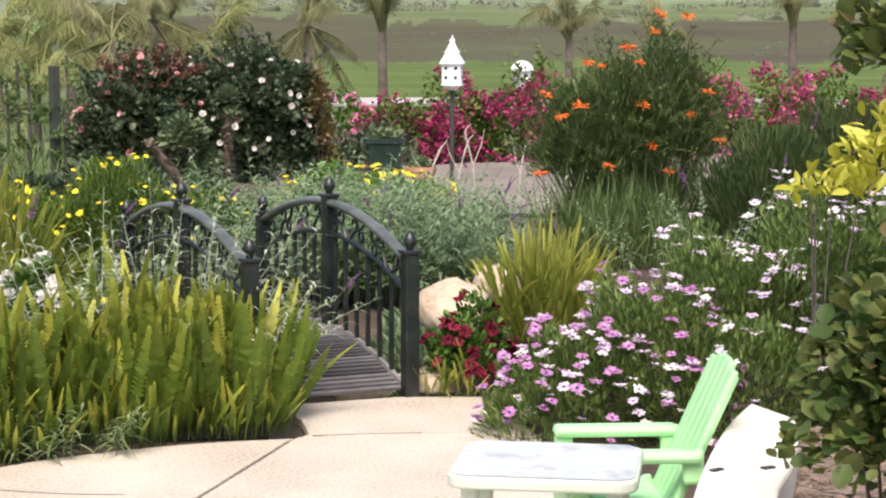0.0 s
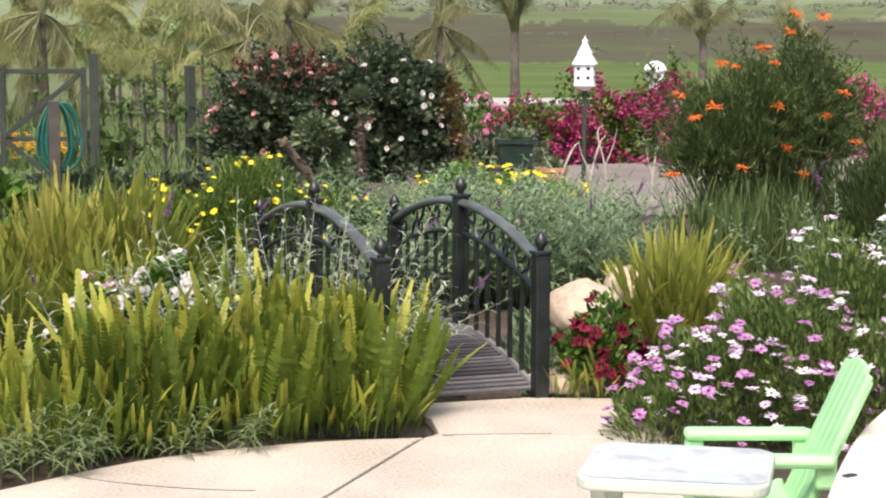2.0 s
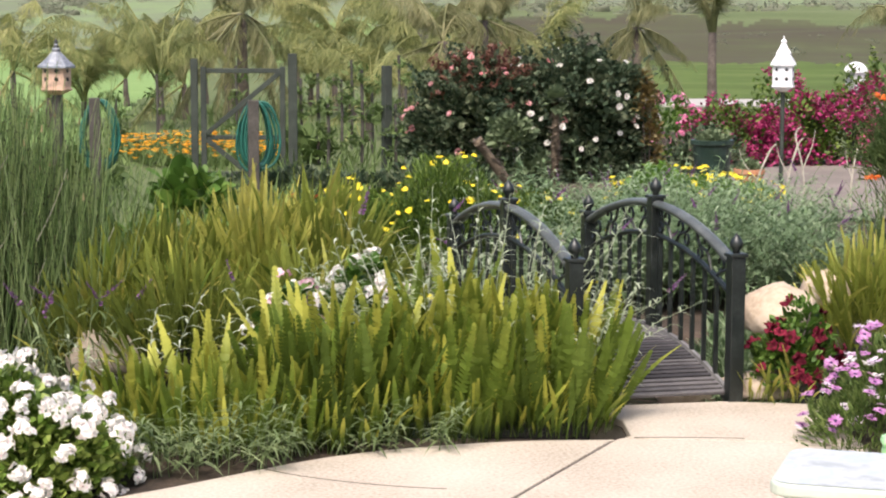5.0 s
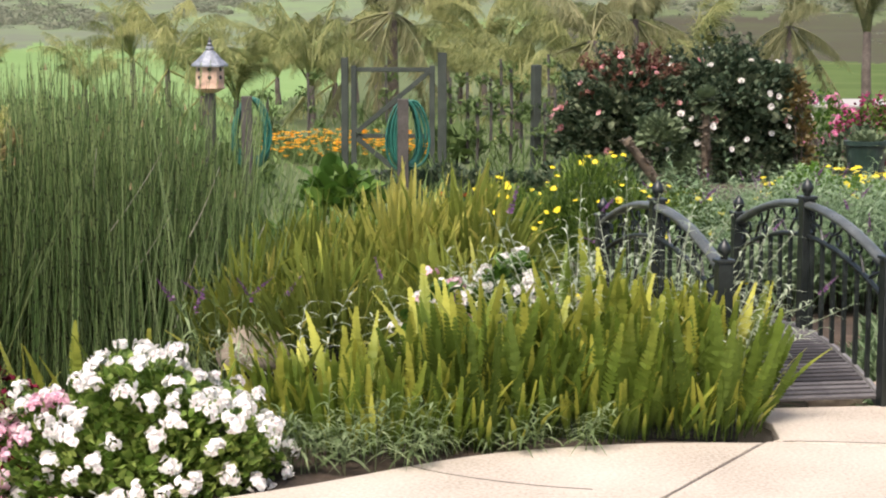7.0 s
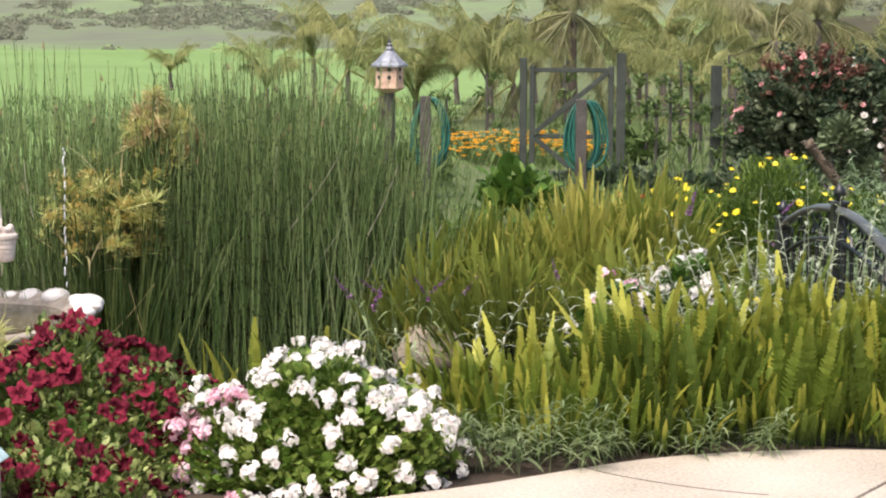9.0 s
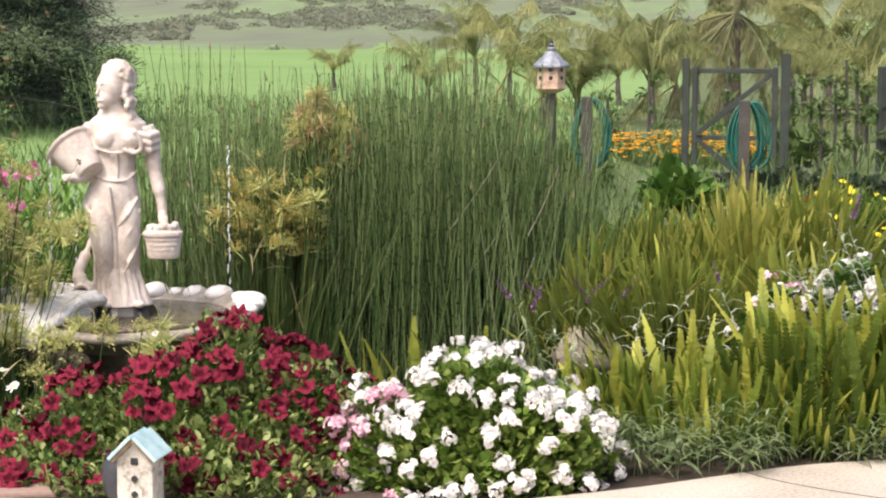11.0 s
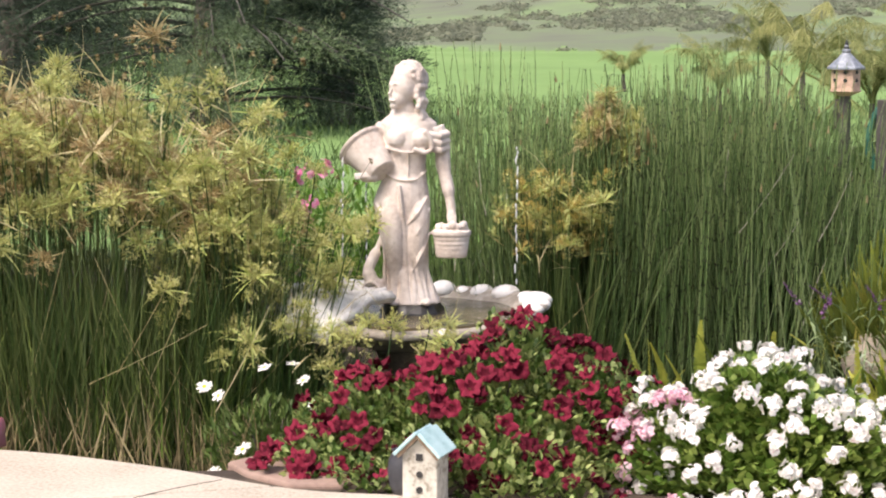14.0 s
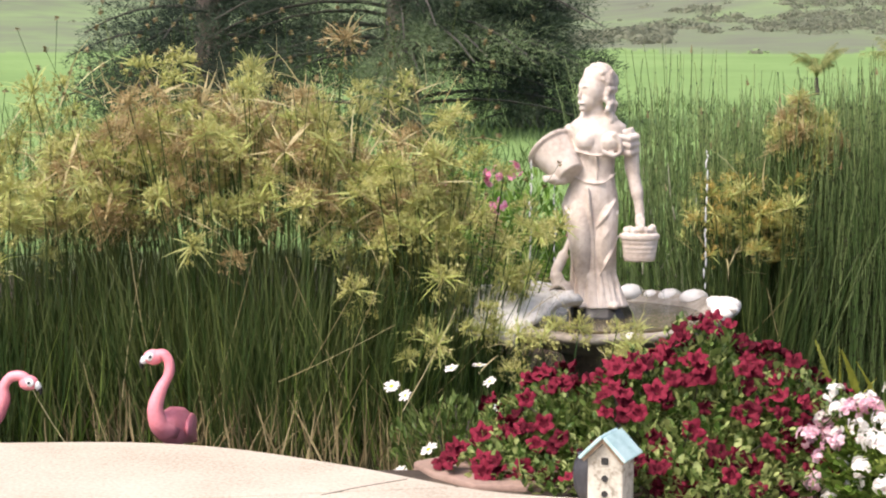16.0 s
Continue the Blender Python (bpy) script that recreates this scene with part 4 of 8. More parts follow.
def build_seat_wall():
    """Low curved wall with a smooth cap beside the patio."""
    wall = tagged(new("wall_seat"), "low curved cream stucco seat wall edging the mulch bed", "wall", kind="structure")
    inner = smooth_path([(2.79, 5.2, 0), (2.55, 4.9, 0), (2.25, 4.45, 0), (1.98, 3.98, 0), (1.72, 3.4, 0)], 5)
    outer = smooth_path([(2.8, 4.95, 0), (2.72, 4.78, 0), (2.5, 4.42, 0), (2.27, 4.08, 0), (2.02, 3.45, 0)], 5)
    bm = bmesh.new()
    h = 0.4
    top = [bm.verts.new((p.x, p.y, h)) for p in inner] + [bm.verts.new((p.x, p.y, h)) for p in reversed(outer)]
    f = bm.faces.new(top)
    ext = bmesh.ops.extrude_face_region(bm, geom=[f])
    bmesh.ops.translate(bm, vec=(0, 0, -h - 0.02), verts=[g for g in ext["geom"] if isinstance(g, bmesh.types.BMVert)])
    bmesh.ops.recalc_face_normals(bm, faces=bm.faces[:])
    bmesh.ops.bevel(bm, geom=[e for e in bm.edges if all(v.co.z > h - 0.01 for v in e.verts)], offset=0.012, segments=2, affect="EDGES", profile=0.5)
    body = part("wall_body", bm, STUCCO, wall)
    for (x, y, a) in ((2.27, 4.41, 20), (2.41, 4.39, 10)):
        bm = bmesh.new()
        bm_box(bm, 0, 0, 0, 0.038, 0.02, 0.006, None, 0.002)
        part("slot", bm, BLACK_PAINT, wall, "small dark slot in the wall cap").matrix_basis = pose(x, y, h + 0.002, 0, 0, a)
    bm = bmesh.new()
    bed = [(2.74, 4.85), (2.3, 4.1), (2.0, 3.45), (1.9, 2.6), (3.2, 2.0), (4.6, 4.0), (4.2, 5.4), (3.2, 5.5)]
    vs = [bm.verts.new((x, y, 0.3)) for x, y in bed]
    f = bm.faces.new(vs)
    ext = bmesh.ops.extrude_face_region(bm, geom=[f])
    bmesh.ops.translate(bm, vec=(0, 0, -0.32), verts=[g for g in ext["geom"] if isinstance(g, bmesh.types.BMVert)])
    bmesh.ops.recalc_face_normals(bm, faces=bm.faces[:])
    tagged(part("mulch_bed", bm, BARK_MULCH, None), "raised bed of shredded brown bark mulch", "mulch bed", kind="structure")
    h2 = Heap()
    n = 5000
    p = np.stack([rng.uniform(2.3, 3.3, n), rng.uniform(3.9, 5.4, n), rng.uniform(0.3, 0.318, n)], 1)
    p = p[(p[:, 0] - 2.3) / 0.5 + 0.05 > (p[:, 1] - 4.1) / 0.75]
    way = rand_dirs(len(p))
    way[:, 2] *= 0.25
    h2.stamp(ribbon(2, 0.2), p, axes(way, rng.uniform(-0.6, 0.6, len(p))), np.stack([rng.uniform(0.004, 0.01, len(p)), rng.uniform(0.02, 0.07, len(p)), np.full(len(p), 0.05)], 1))
    tagged(part("bark_litter", h2.mesh("bark_litter", [BROWN_STALK]), None, None), "loose shreds of dry bark lying on the mulch", "bark chips", kind="stuff")


build_seat_wall()


def stone(name, place, size, label, mat, category="rock", seed=0):
    bm = bmesh.new()
    bmesh.ops.create_icosphere(bm, subdivisions=4, radius=1)
    for v in bm.verts:
        k = 1 + 0.22 * noise.noise(v.co * 1.1 + Vector((seed, 0, 0))) + 0.06 * noise.noise(v.co * 4 + Vector((0, seed, 0)))
        v.co = Vector((v.co.x * size[0] * k, v.co.y * size[1] * k, max(v.co.z, -0.55) * size[2] * k))
    ob = part(name, bm, mat, None, smooth=True)
    ob.matrix_basis = pose(*place)
    return tagged(ob, label, category, "rocks by the water")


stone("boulder", (2.92, 8.35, 0.24), (0.17, 0.2, 0.14), "rounded pale sandstone boulder by the bridge", ROCK, seed=1)
stone("boulder", (3.3, 8.75, 0.28), (0.13, 0.14, 0.1), "smaller pale boulder among the ferns", ROCK, seed=4)
stone("boulder", (2.62, 7.72, 0.03), (0.16, 0.12, 0.07), "flat tan rock at the end of the bridge", ROCK, seed=7)
stone("boulder", (2.52, 8.5, -0.1), (0.13, 0.22, 0.16), "tan boulder behind the bridge rail", ROCK, seed=3)
stone("boulder", (-0.12, 8.8, 0.045), (0.17, 0.15, 0.12), "tan boulder half hidden among sage and fern", DULL_ROCK, seed=9)


def flagstone(place, corners, thick, label):
    bm = bmesh.new()
    f = bm.faces.new([bm.verts.new((x, y, 0)) for x, y in corners])
    if f.normal.z < 0:
        f.normal_flip()
    ext = bmesh.ops.extrude_face_region(bm, geom=[f])
    bmesh.ops.translate(bm, vec=(0, 0, -thick), verts=[g for g in ext["geom"] if isinstance(g, bmesh.types.BMVert)])
    bmesh.ops.recalc_face_normals(bm, faces=bm.faces[:])
    bmesh.ops.bevel(bm, geom=bm.edges[:], offset=0.012, segments=2, affect="EDGES", profile=0.5)
    ob = part("flagstone", bm, RED_STONE, None)
    ob.matrix_basis = pose(*place)
    return tagged(ob, label, "flagstone")


flagstone((-2.1, 6.34, 0.0), [(-0.24, 0.02), (-0.17, 0.15), (0.0, 0.2), (0.16, 0.22), (0.3, 0.1), (0.26, -0.2), (0.08, -0.24), (-0.12, -0.12)], 0.08, "reddish broken flagstone at the patio edge")


# ---- fountain with statue ----
def loft(bm, rings, seg=20):
    """Closed body through rows (x, y, z, half width, half depth)."""
    made = []
    for x, y, z, a, b in rings:
        made.append([bm.verts.new((x + a * math.cos(2 * math.pi * k / seg), y + b * math.sin(2 * math.pi * k / seg), z)) for k in range(seg)])
    for p, q in zip(made, made[1:]):
        for k in range(seg):
            bm.faces.new((p[k], p[(k + 1) % seg], q[(k + 1) % seg], q[k]))
    bm.faces.new(made[0][::-1])
    bm.faces.new(made[-1])


def build_statue(place):
    bm = bmesh.new()
    # gown from hem to waist
    loft(bm, [(0.018, 0, 0.0, 0.118, 0.1), (0.014, 0, 0.05, 0.104, 0.092), (0.006, 0, 0.13, 0.09, 0.08), (-0.002, 0, 0.25, 0.097, 0.082), (-0.012, 0, 0.34, 0.112, 0.088), (-0.018, 0, 0.42, 0.12, 0.092), (-0.012, 0, 0.48, 0.106, 0.084), (-0.004, 0, 0.54, 0.086, 0.07), (0, 0, 0.6, 0.082, 0.066)])
    # thighs and knees show through the cloth, one leg set forward
    for dx, fwd, top in ((-0.058, -0.022, 0.47), (0.046, -0.004, 0.45)):
        bm_tube(bm, smooth_path([(dx * 1.1, -0.03, top), (dx, -0.048 + fwd, 0.36), (dx * 0.92, -0.052 + fwd, 0.24), (dx * 0.9 + 0.01, -0.03 + fwd, 0.1), (dx + 0.012, -0.035 + fwd, 0.02)], 4),
                [0.012, 0.03, 0.04, 0.045] + [0.047] * 4 + [0.044, 0.04, 0.036, 0.032] + [0.03, 0.028, 0.028, 0.03, 0.032], 14)
    loft(bm, [(0, 0, 0.57, 0.082, 0.066), (0, 0, 0.62, 0.086, 0.068), (0.004, 0, 0.66, 0.098, 0.076), (0.008, 0, 0.72, 0.112, 0.074), (0.01, 0, 0.752, 0.12, 0.06), (0.006, 0, 0.778, 0.088, 0.048), (0.0, 0, 0.796, 0.05, 0.042), (-0.004, -0.004, 0.84, 0.037, 0.038)])
    for x, z in ((-0.04, 0.69), (0.062, 0.688)):
        bm_ball(bm, (x, -0.056, z), (0.046, 0.036, 0.043))
    # fine folds fanning down from the hips, deeper at the hem
    for k in range(17):
        a = -3.0 + k * 0.172
        sway = 0.012 * math.sin(k * 2.3)
        pts = [(r * math.cos(a) + dx, r * 0.86 * math.sin(a), z) for r, z, dx in ((0.122, 0.0, 0.018), (0.101, 0.08, 0.01 + sway), (0.09, 0.16, sway), (0.094, 0.25, -0.004), (0.106, 0.33, -0.012))]
        bm_tube(bm, pts, [0.016, 0.011 + 0.003 * (k % 2), 0.007, 0.005, 0.002], 6)
    # long fold between the legs and the slant ones off the hip
    bm_tube(bm, smooth_path([(-0.03, -0.092, 0.5), (-0.022, -0.1, 0.42), (-0.008, -0.088, 0.3), (-0.002, -0.08, 0.15), (0.01, -0.09, 0.02)], 4), 0.009, 8)
    for x0, z0, x1, z1 in ((0.09, 0.45, 0.0, 0.33), (0.1, 0.4, 0.01, 0.25), (-0.13, 0.42, -0.02, 0.3), (0.1, 0.3, 0.02, 0.13)):
        bm_tube(bm, smooth_path([(x0, -0.04, z0), ((x0 + x1) / 2, -0.098, (z0 + z1) / 2 - 0.008), (x1, -0.086, z1)], 4), [0.004, 0.006, 0.008, 0.008, 0.008, 0.008, 0.006, 0.004, 0.002], 6)
    # girdle, lacing and the roll of cloth under the bust
    bm_tube(bm, smooth_path([(-0.09, -0.045, 0.545), (-0.035, -0.076, 0.522), (0.04, -0.076, 0.522), (0.09, -0.03, 0.56)], 4), 0.004, 8)
    bm_tube(bm, smooth_path([(-0.092, -0.045, 0.655), (-0.02, -0.085, 0.636), (0.05, -0.085, 0.638), (0.11, -0.04, 0.672)], 4), 0.006, 8)
    bm_tube(bm, smooth_path([(0.075, -0.085, 0.722), (0.1, -0.08, 0.69), (0.105, -0.075, 0.65), (0.075, -0.085, 0.632), (0.03, -0.09, 0.65)], 4), 0.01, 8)
    bm_tube(bm, [(0.008, -0.078, 0.635), (0.008, -0.07, 0.58), (0.006, -0.072, 0.525)], 0.005, 6)
    for z in (0.712, 0.682, 0.652):
        bm_tube(bm, [(0.1, -0.05, z - 0.004), (0.14, -0.055, z - 0.014), (0.174, -0.01, z - 0.006), (0.16, 0.04, z)], 0.0145, 8)
    # head turned aside: skull, jaw, nose, lips, brows
    bm_ball(bm, (-0.012, -0.01, 0.9), (0.06, 0.063, 0.078), 3)
    bm_ball(bm, (-0.03, -0.026, 0.858), (0.042, 0.042, 0.046), 3)
    bm_ball(bm, (-0.052, -0.042, 0.823), (0.018, 0.018, 0.014))
    bm_tube(bm, [(-0.058, -0.048, 0.908), (-0.065, -0.054, 0.888), (-0.071, -0.059, 0.872), (-0.062, -0.051, 0.866)], [0.004, 0.005, 0.0075, 0.004], 8)
    bm_tube(bm, [(-0.07, -0.03, 0.845), (-0.069, -0.055, 0.846), (-0.05, -0.068, 0.845)], [0.003, 0.007, 0.003], 6)
    for p, q in (((-0.069, -0.02), (-0.064, -0.045)), ((-0.056, -0.055), (-0.028, -0.068))):
        bm_tube(bm, [(p[0], p[1], 0.911), ((p[0] + q[0]) / 2 - 0.003, (p[1] + q[1]) / 2 - 0.003, 0.916), (q[0], q[1], 0.909)], 0.0042, 6)
    # curly hair swept back, a knot behind and ringlets to the shoulders
    bm_ball(bm, (0.012, 0.012, 0.945), (0.067, 0.067, 0.064), 3)
    bm_ball(bm, (0.055, 0.05, 0.93), (0.042, 0.042, 0.05), 3)
    curl = np.random.default_rng(3)
    for _ in range(150):
        d = unit(curl.normal(size=3))
        if d[2] < -0.3 or (d @ np.array((-0.7, -0.6, -0.38))) > 0.36:
            continue
        bm_ball(bm, (0.012 + 0.066 * d[0], 0.012 + 0.066 * d[1], 0.94 + 0.064 * d[2]), float(curl.uniform(0.009, 0.014)), 1)
    for x0, y0, low, n in ((0.056, -0.022, 0.735, 11), (0.07, 0.0, 0.76, 9), (-0.052, 0.025, 0.77, 8), (0.045, -0.035, 0.82, 6)):
        for k in range(n):
            t = k / (n - 1)
            bm_ball(bm, (x0 + 0.007 * math.sin(k * 1.9) + 0.006 * t, y0 - 0.02 * t, 0.92 + (low - 0.92) * t), (0.0165 - 0.003 * t, 0.015, 0.016))
    # arm that hangs, with the small filled basket
    bm_tube(bm, smooth_path([(0.125, 0, 0.735), (0.15, 0, 0.66), (0.156, -0.01, 0.57), (0.178, -0.03, 0.47), (0.19, -0.04, 0.39)], 4), [0.036] * 5 + [0.033] * 4 + [0.028] * 4 + [0.021] * 4, 10)
    bm_ball(bm, (0.19, -0.045, 0.366), (0.022, 0.028, 0.034))
    for dx in (-0.012, 0.002, 0.014):
        bm_tube(bm, [(0.19 + dx, -0.066, 0.37), (0.19 + dx, -0.075, 0.35), (0.19 + dx, -0.062, 0.335)], 0.0075, 6)
    loft(bm, [(0.19, -0.05, 0.195, 0.062, 0.046), (0.19, -0.05, 0.202, 0.066, 0.05), (0.19, -0.05, 0.285, 0.076, 0.058), (0.19, -0.05, 0.29, 0.083, 0.064), (0.19, -0.05, 0.308, 0.083, 0.064), (0.19, -0.05, 0.31, 0.07, 0.052)], 28)
    for k in range(4):
        z = 0.215 + 0.02 * k
        bm_tube(bm, [(0.19 + (0.066 + 0.0028 * k) * math.cos(t), -0.05 + (0.05 + 0.0026 * k) * math.sin(t), z) for t in np.linspace(0, 2 * math.pi, 25)], 0.003, 5, cap=False)
    for k in range(11):
        bm_ball(bm, (0.19 + 0.055 * math.cos(k * 2.4), -0.05 + 0.038 * math.sin(k * 2.4), 0.315 + 0.008 * (k % 3)), 0.017)
    # wide wicker basket held against the hip, its mouth up and aside
    base, mouth = Vector((-0.098, -0.075, 0.55)), Vector((-0.182, 0.0, 0.652))
    turn = (mouth - base).normalized().to_track_quat("Z", "Y").to_matrix().to_4x4()
    ln = (mouth - base).length
    prof = [(0.05, 0.0), (0.062, 0.004)]
    for k in range(9):
        t = (k + 0.5) / 9
        prof += [(0.06 + 0.037 * t + 0.0016 * (k % 2), ln * t)]
    prof += [(0.108, ln), (0.111, ln + 0.01), (0.1, ln + 0.018), (0.088, ln + 0.005), (0.06, ln * 0.45)]
    bm_lathe(bm, prof, 32, lambda a, i: 1 + 0.01 * math.sin(16 * a) * (i < 11), m=Matrix.Translation(base) @ turn)
    bm_tube(bm, smooth_path([(-0.09, 0.0, 0.735), (-0.135, 0.02, 0.67), (-0.15, 0.01, 0.58), (-0.155, -0.045, 0.535)], 4), [0.036] * 8 + [0.026] * 5, 10)
    bm_ball(bm, (-0.158, -0.075, 0.53), (0.04, 0.034, 0.022))
    for k in range(4):
        bm_tube(bm, [(-0.15 - 0.014 * k, -0.09, 0.53), (-0.165 - 0.014 * k, -0.108, 0.535 - 0.003 * k), (-0.175 - 0.012 * k, -0.105, 0.55)], 0.008, 6)
    # cloth over a fallen urn beside the feet
    bm_tube(bm, smooth_path([(-0.1, 0.01, 0.28), (-0.128, -0.01, 0.21), (-0.158, -0.03, 0.14), (-0.14, -0.045, 0.09)], 4), [0.012] * 4 + [0.024] * 5 + [0.03] * 4, 10)
    bm_lathe(bm, [(0.01, -0.1), (0.045, -0.085), (0.055, -0.03), (0.036, 0.02), (0.031, 0.03), (0.042, 0.044), (0.034, 0.046), (0.022, 0.02), (0.02, -0.03)], 18, m=pose(-0.14, -0.075, 0.06, 84, 0, -12))
    # toes under the hem
    for dx in (-0.05, 0.085):
        bm_ball(bm, (dx, -0.1, 0.012), (0.024, 0.035, 0.014))
    bmesh.ops.recalc_face_normals(bm, faces=bm.faces[:])
    ob = part("statue", bm, CAST, None, smooth=True)
    ob.matrix_basis = pose(*place, 0, 0, 15) @ Matrix.Diagonal((1.02, 1.02, 1.03, 1))
    rm = ob.modifiers.new("fuse", "REMESH")
    rm.mode, rm.voxel_size, rm.use_smooth_shade = "VOXEL", 0.0042, True
    sm = ob.modifiers.new("soften", "SMOOTH")
    sm.factor, sm.iterations = 0.5, 2
    return tagged(ob, "weathered cast-stone statue of a woman with two baskets in a fountain", "statue")


def build_fountain():
    c = spot(14.6, 8.25)
    ft = thing("fountain", (c.x, c.y, -0.3), "cast-stone garden fountain with a scalloped shell basin", "fountain", turn=15)
    bm = bmesh.new()
    bm_lathe(bm, [(0.3, 0), (0.3, 0.06), (0.22, 0.1), (0.13, 0.2), (0.11, 0.32), (0.16, 0.44), (0.24, 0.5)], 28)
    part("pedestal", bm, PEDESTAL, ft, "dark stone pedestal", smooth=True)
    bm = bmesh.new()
    lob = lambda a, i: 1 + (0.05 * abs(math.cos(5.5 * a)) + 0.03 * math.sin(3 * a)) * min(1, i / 3)
    bm_lathe(bm, [(0.18, 0.46), (0.34, 0.5), (0.48, 0.56), (0.55, 0.62), (0.56, 0.645), (0.52, 0.655), (0.46, 0.63), (0.42, 0.6), (0.2, 0.585)], 88, lob)
    for v in bm.verts:
        if v.co.y < 0 and v.co.z > 0.6:
            v.co.z += 0.07 * v.co.y
    basin = part("basin", bm, CAST_STAINED, ft, smooth=True)
    bm = bmesh.new()
    bm_lathe(bm, [(0.455, 0.58), (0.45, 0.612)], 48, lob)
    part("basin_water", bm, BASIN_WATER, basin, "rippled water standing in the basin")
    for k in range(28):
        a = 2 * math.pi * k / 28 + 0.05 * math.sin(k * 5)
        if -0.97 < math.sin(a) < -0.3 or math.sin(a) < -0.99:
            continue
        bm = bmesh.new()
        r = 0.535 + 0.02 * math.sin(3 * a)
        big = (0.046 + 0.014 * math.sin(k * 2.3)) * (0.6 if math.sin(a) < -0.3 else 1)
        bm_ball(bm, (0, 0, 0), (big * 1.0, big * 1.35, big * 0.72), 3)
        part("rim_scallop", bm, CAST_WHITE, basin, smooth=True).matrix_basis = pose(r * math.cos(a), r * math.sin(a), 0.64 + 0.006 * math.sin(k) + min(0, 0.04 * math.sin(a)), 0, 0, math.degrees(a) - 90)
    # broad fluted fan of the shell, sloping out from the feet to the rim
    na, nr_ = 85, 9
    vs, qs = [], []
    for i in range(na):
        a = 2.5 + 1.6 * i / (na - 1)
        for j in range(nr_):
            t = j / (nr_ - 1)
            flute = abs(math.sin(8 * (a - 2.5)))
            rad = 0.16 + (0.48 + 0.06 * flute) * t
            z = 0.72 - 0.04 * t + 0.06 * flute * t - 0.11 * t ** 4 + 0.014 * math.sin(23 * a + 9 * t) + 0.012 * math.sin(41 * a - 17 * t) * t
            vs.append((rad * math.cos(a), rad * math.sin(a), z))
    qs = [(i * nr_ + j, i * nr_ + j + 1, (i + 1) * nr_ + j + 1, (i + 1) * nr_ + j) for i in range(na - 1) for j in range(nr_ - 1)]
    lip = part("shell_lip", mesh_of("shell_lip", vs, np.zeros((0, 3)), qs, [CAST_WHITE], None, True), None, basin, "bleached fluted shell lip")
    sd = lip.modifiers.new("thick", "SOLIDIFY")
    sd.thickness, sd.offset = 0.04, -1.0
    # plinth in near-black stone: the shadow beneath the feet is in its colour
    bm = bmesh.new()
    bm_lathe(bm, [(0.15, 0.58), (0.14, 0.62), (0.125, 0.64), (0.11, 0.655)], 24, lambda a, i: 1 + 0.05 * math.sin(5 * a))
    part("plinth", bm, SHADE_BLACK_STONE, ft, "wet plinth coloured black for the shade under the statue")
    build_statue((c.x - 0.03, c.y, 0.352))
    # the thin streams that fall from the basket
    for name, x, y, top, low in (("water_stream", -0.3, -0.06, 0.96, 0.36), ("water_stream", -0.2, 0.1, 0.85, 0.36), ("water_stream", 0.46, 0.25, 1.0, 0.4)):
        bm = bmesh.new()
        z = top
        while z > low:
            ln = float(rng.uniform(0.015, 0.05))
            bm_ball(bm, (x + float(rng.normal() * 0.0025), y, z), (0.0045, 0.0045, ln * 0.55), 1)
            z -= ln * 1.15
        st = part(name, bm, DROPS, None, smooth=True)
        st.matrix_basis = pose(c.x, c.y, 0, 0, 0, 15)
        tagged(st, "thin broken stream of falling fountain water", "water stream", "fountain streams")


build_fountain()


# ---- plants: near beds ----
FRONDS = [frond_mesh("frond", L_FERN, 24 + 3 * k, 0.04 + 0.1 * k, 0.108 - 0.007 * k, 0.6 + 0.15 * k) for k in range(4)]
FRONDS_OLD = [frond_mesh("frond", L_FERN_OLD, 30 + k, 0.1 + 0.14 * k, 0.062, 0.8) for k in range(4)]


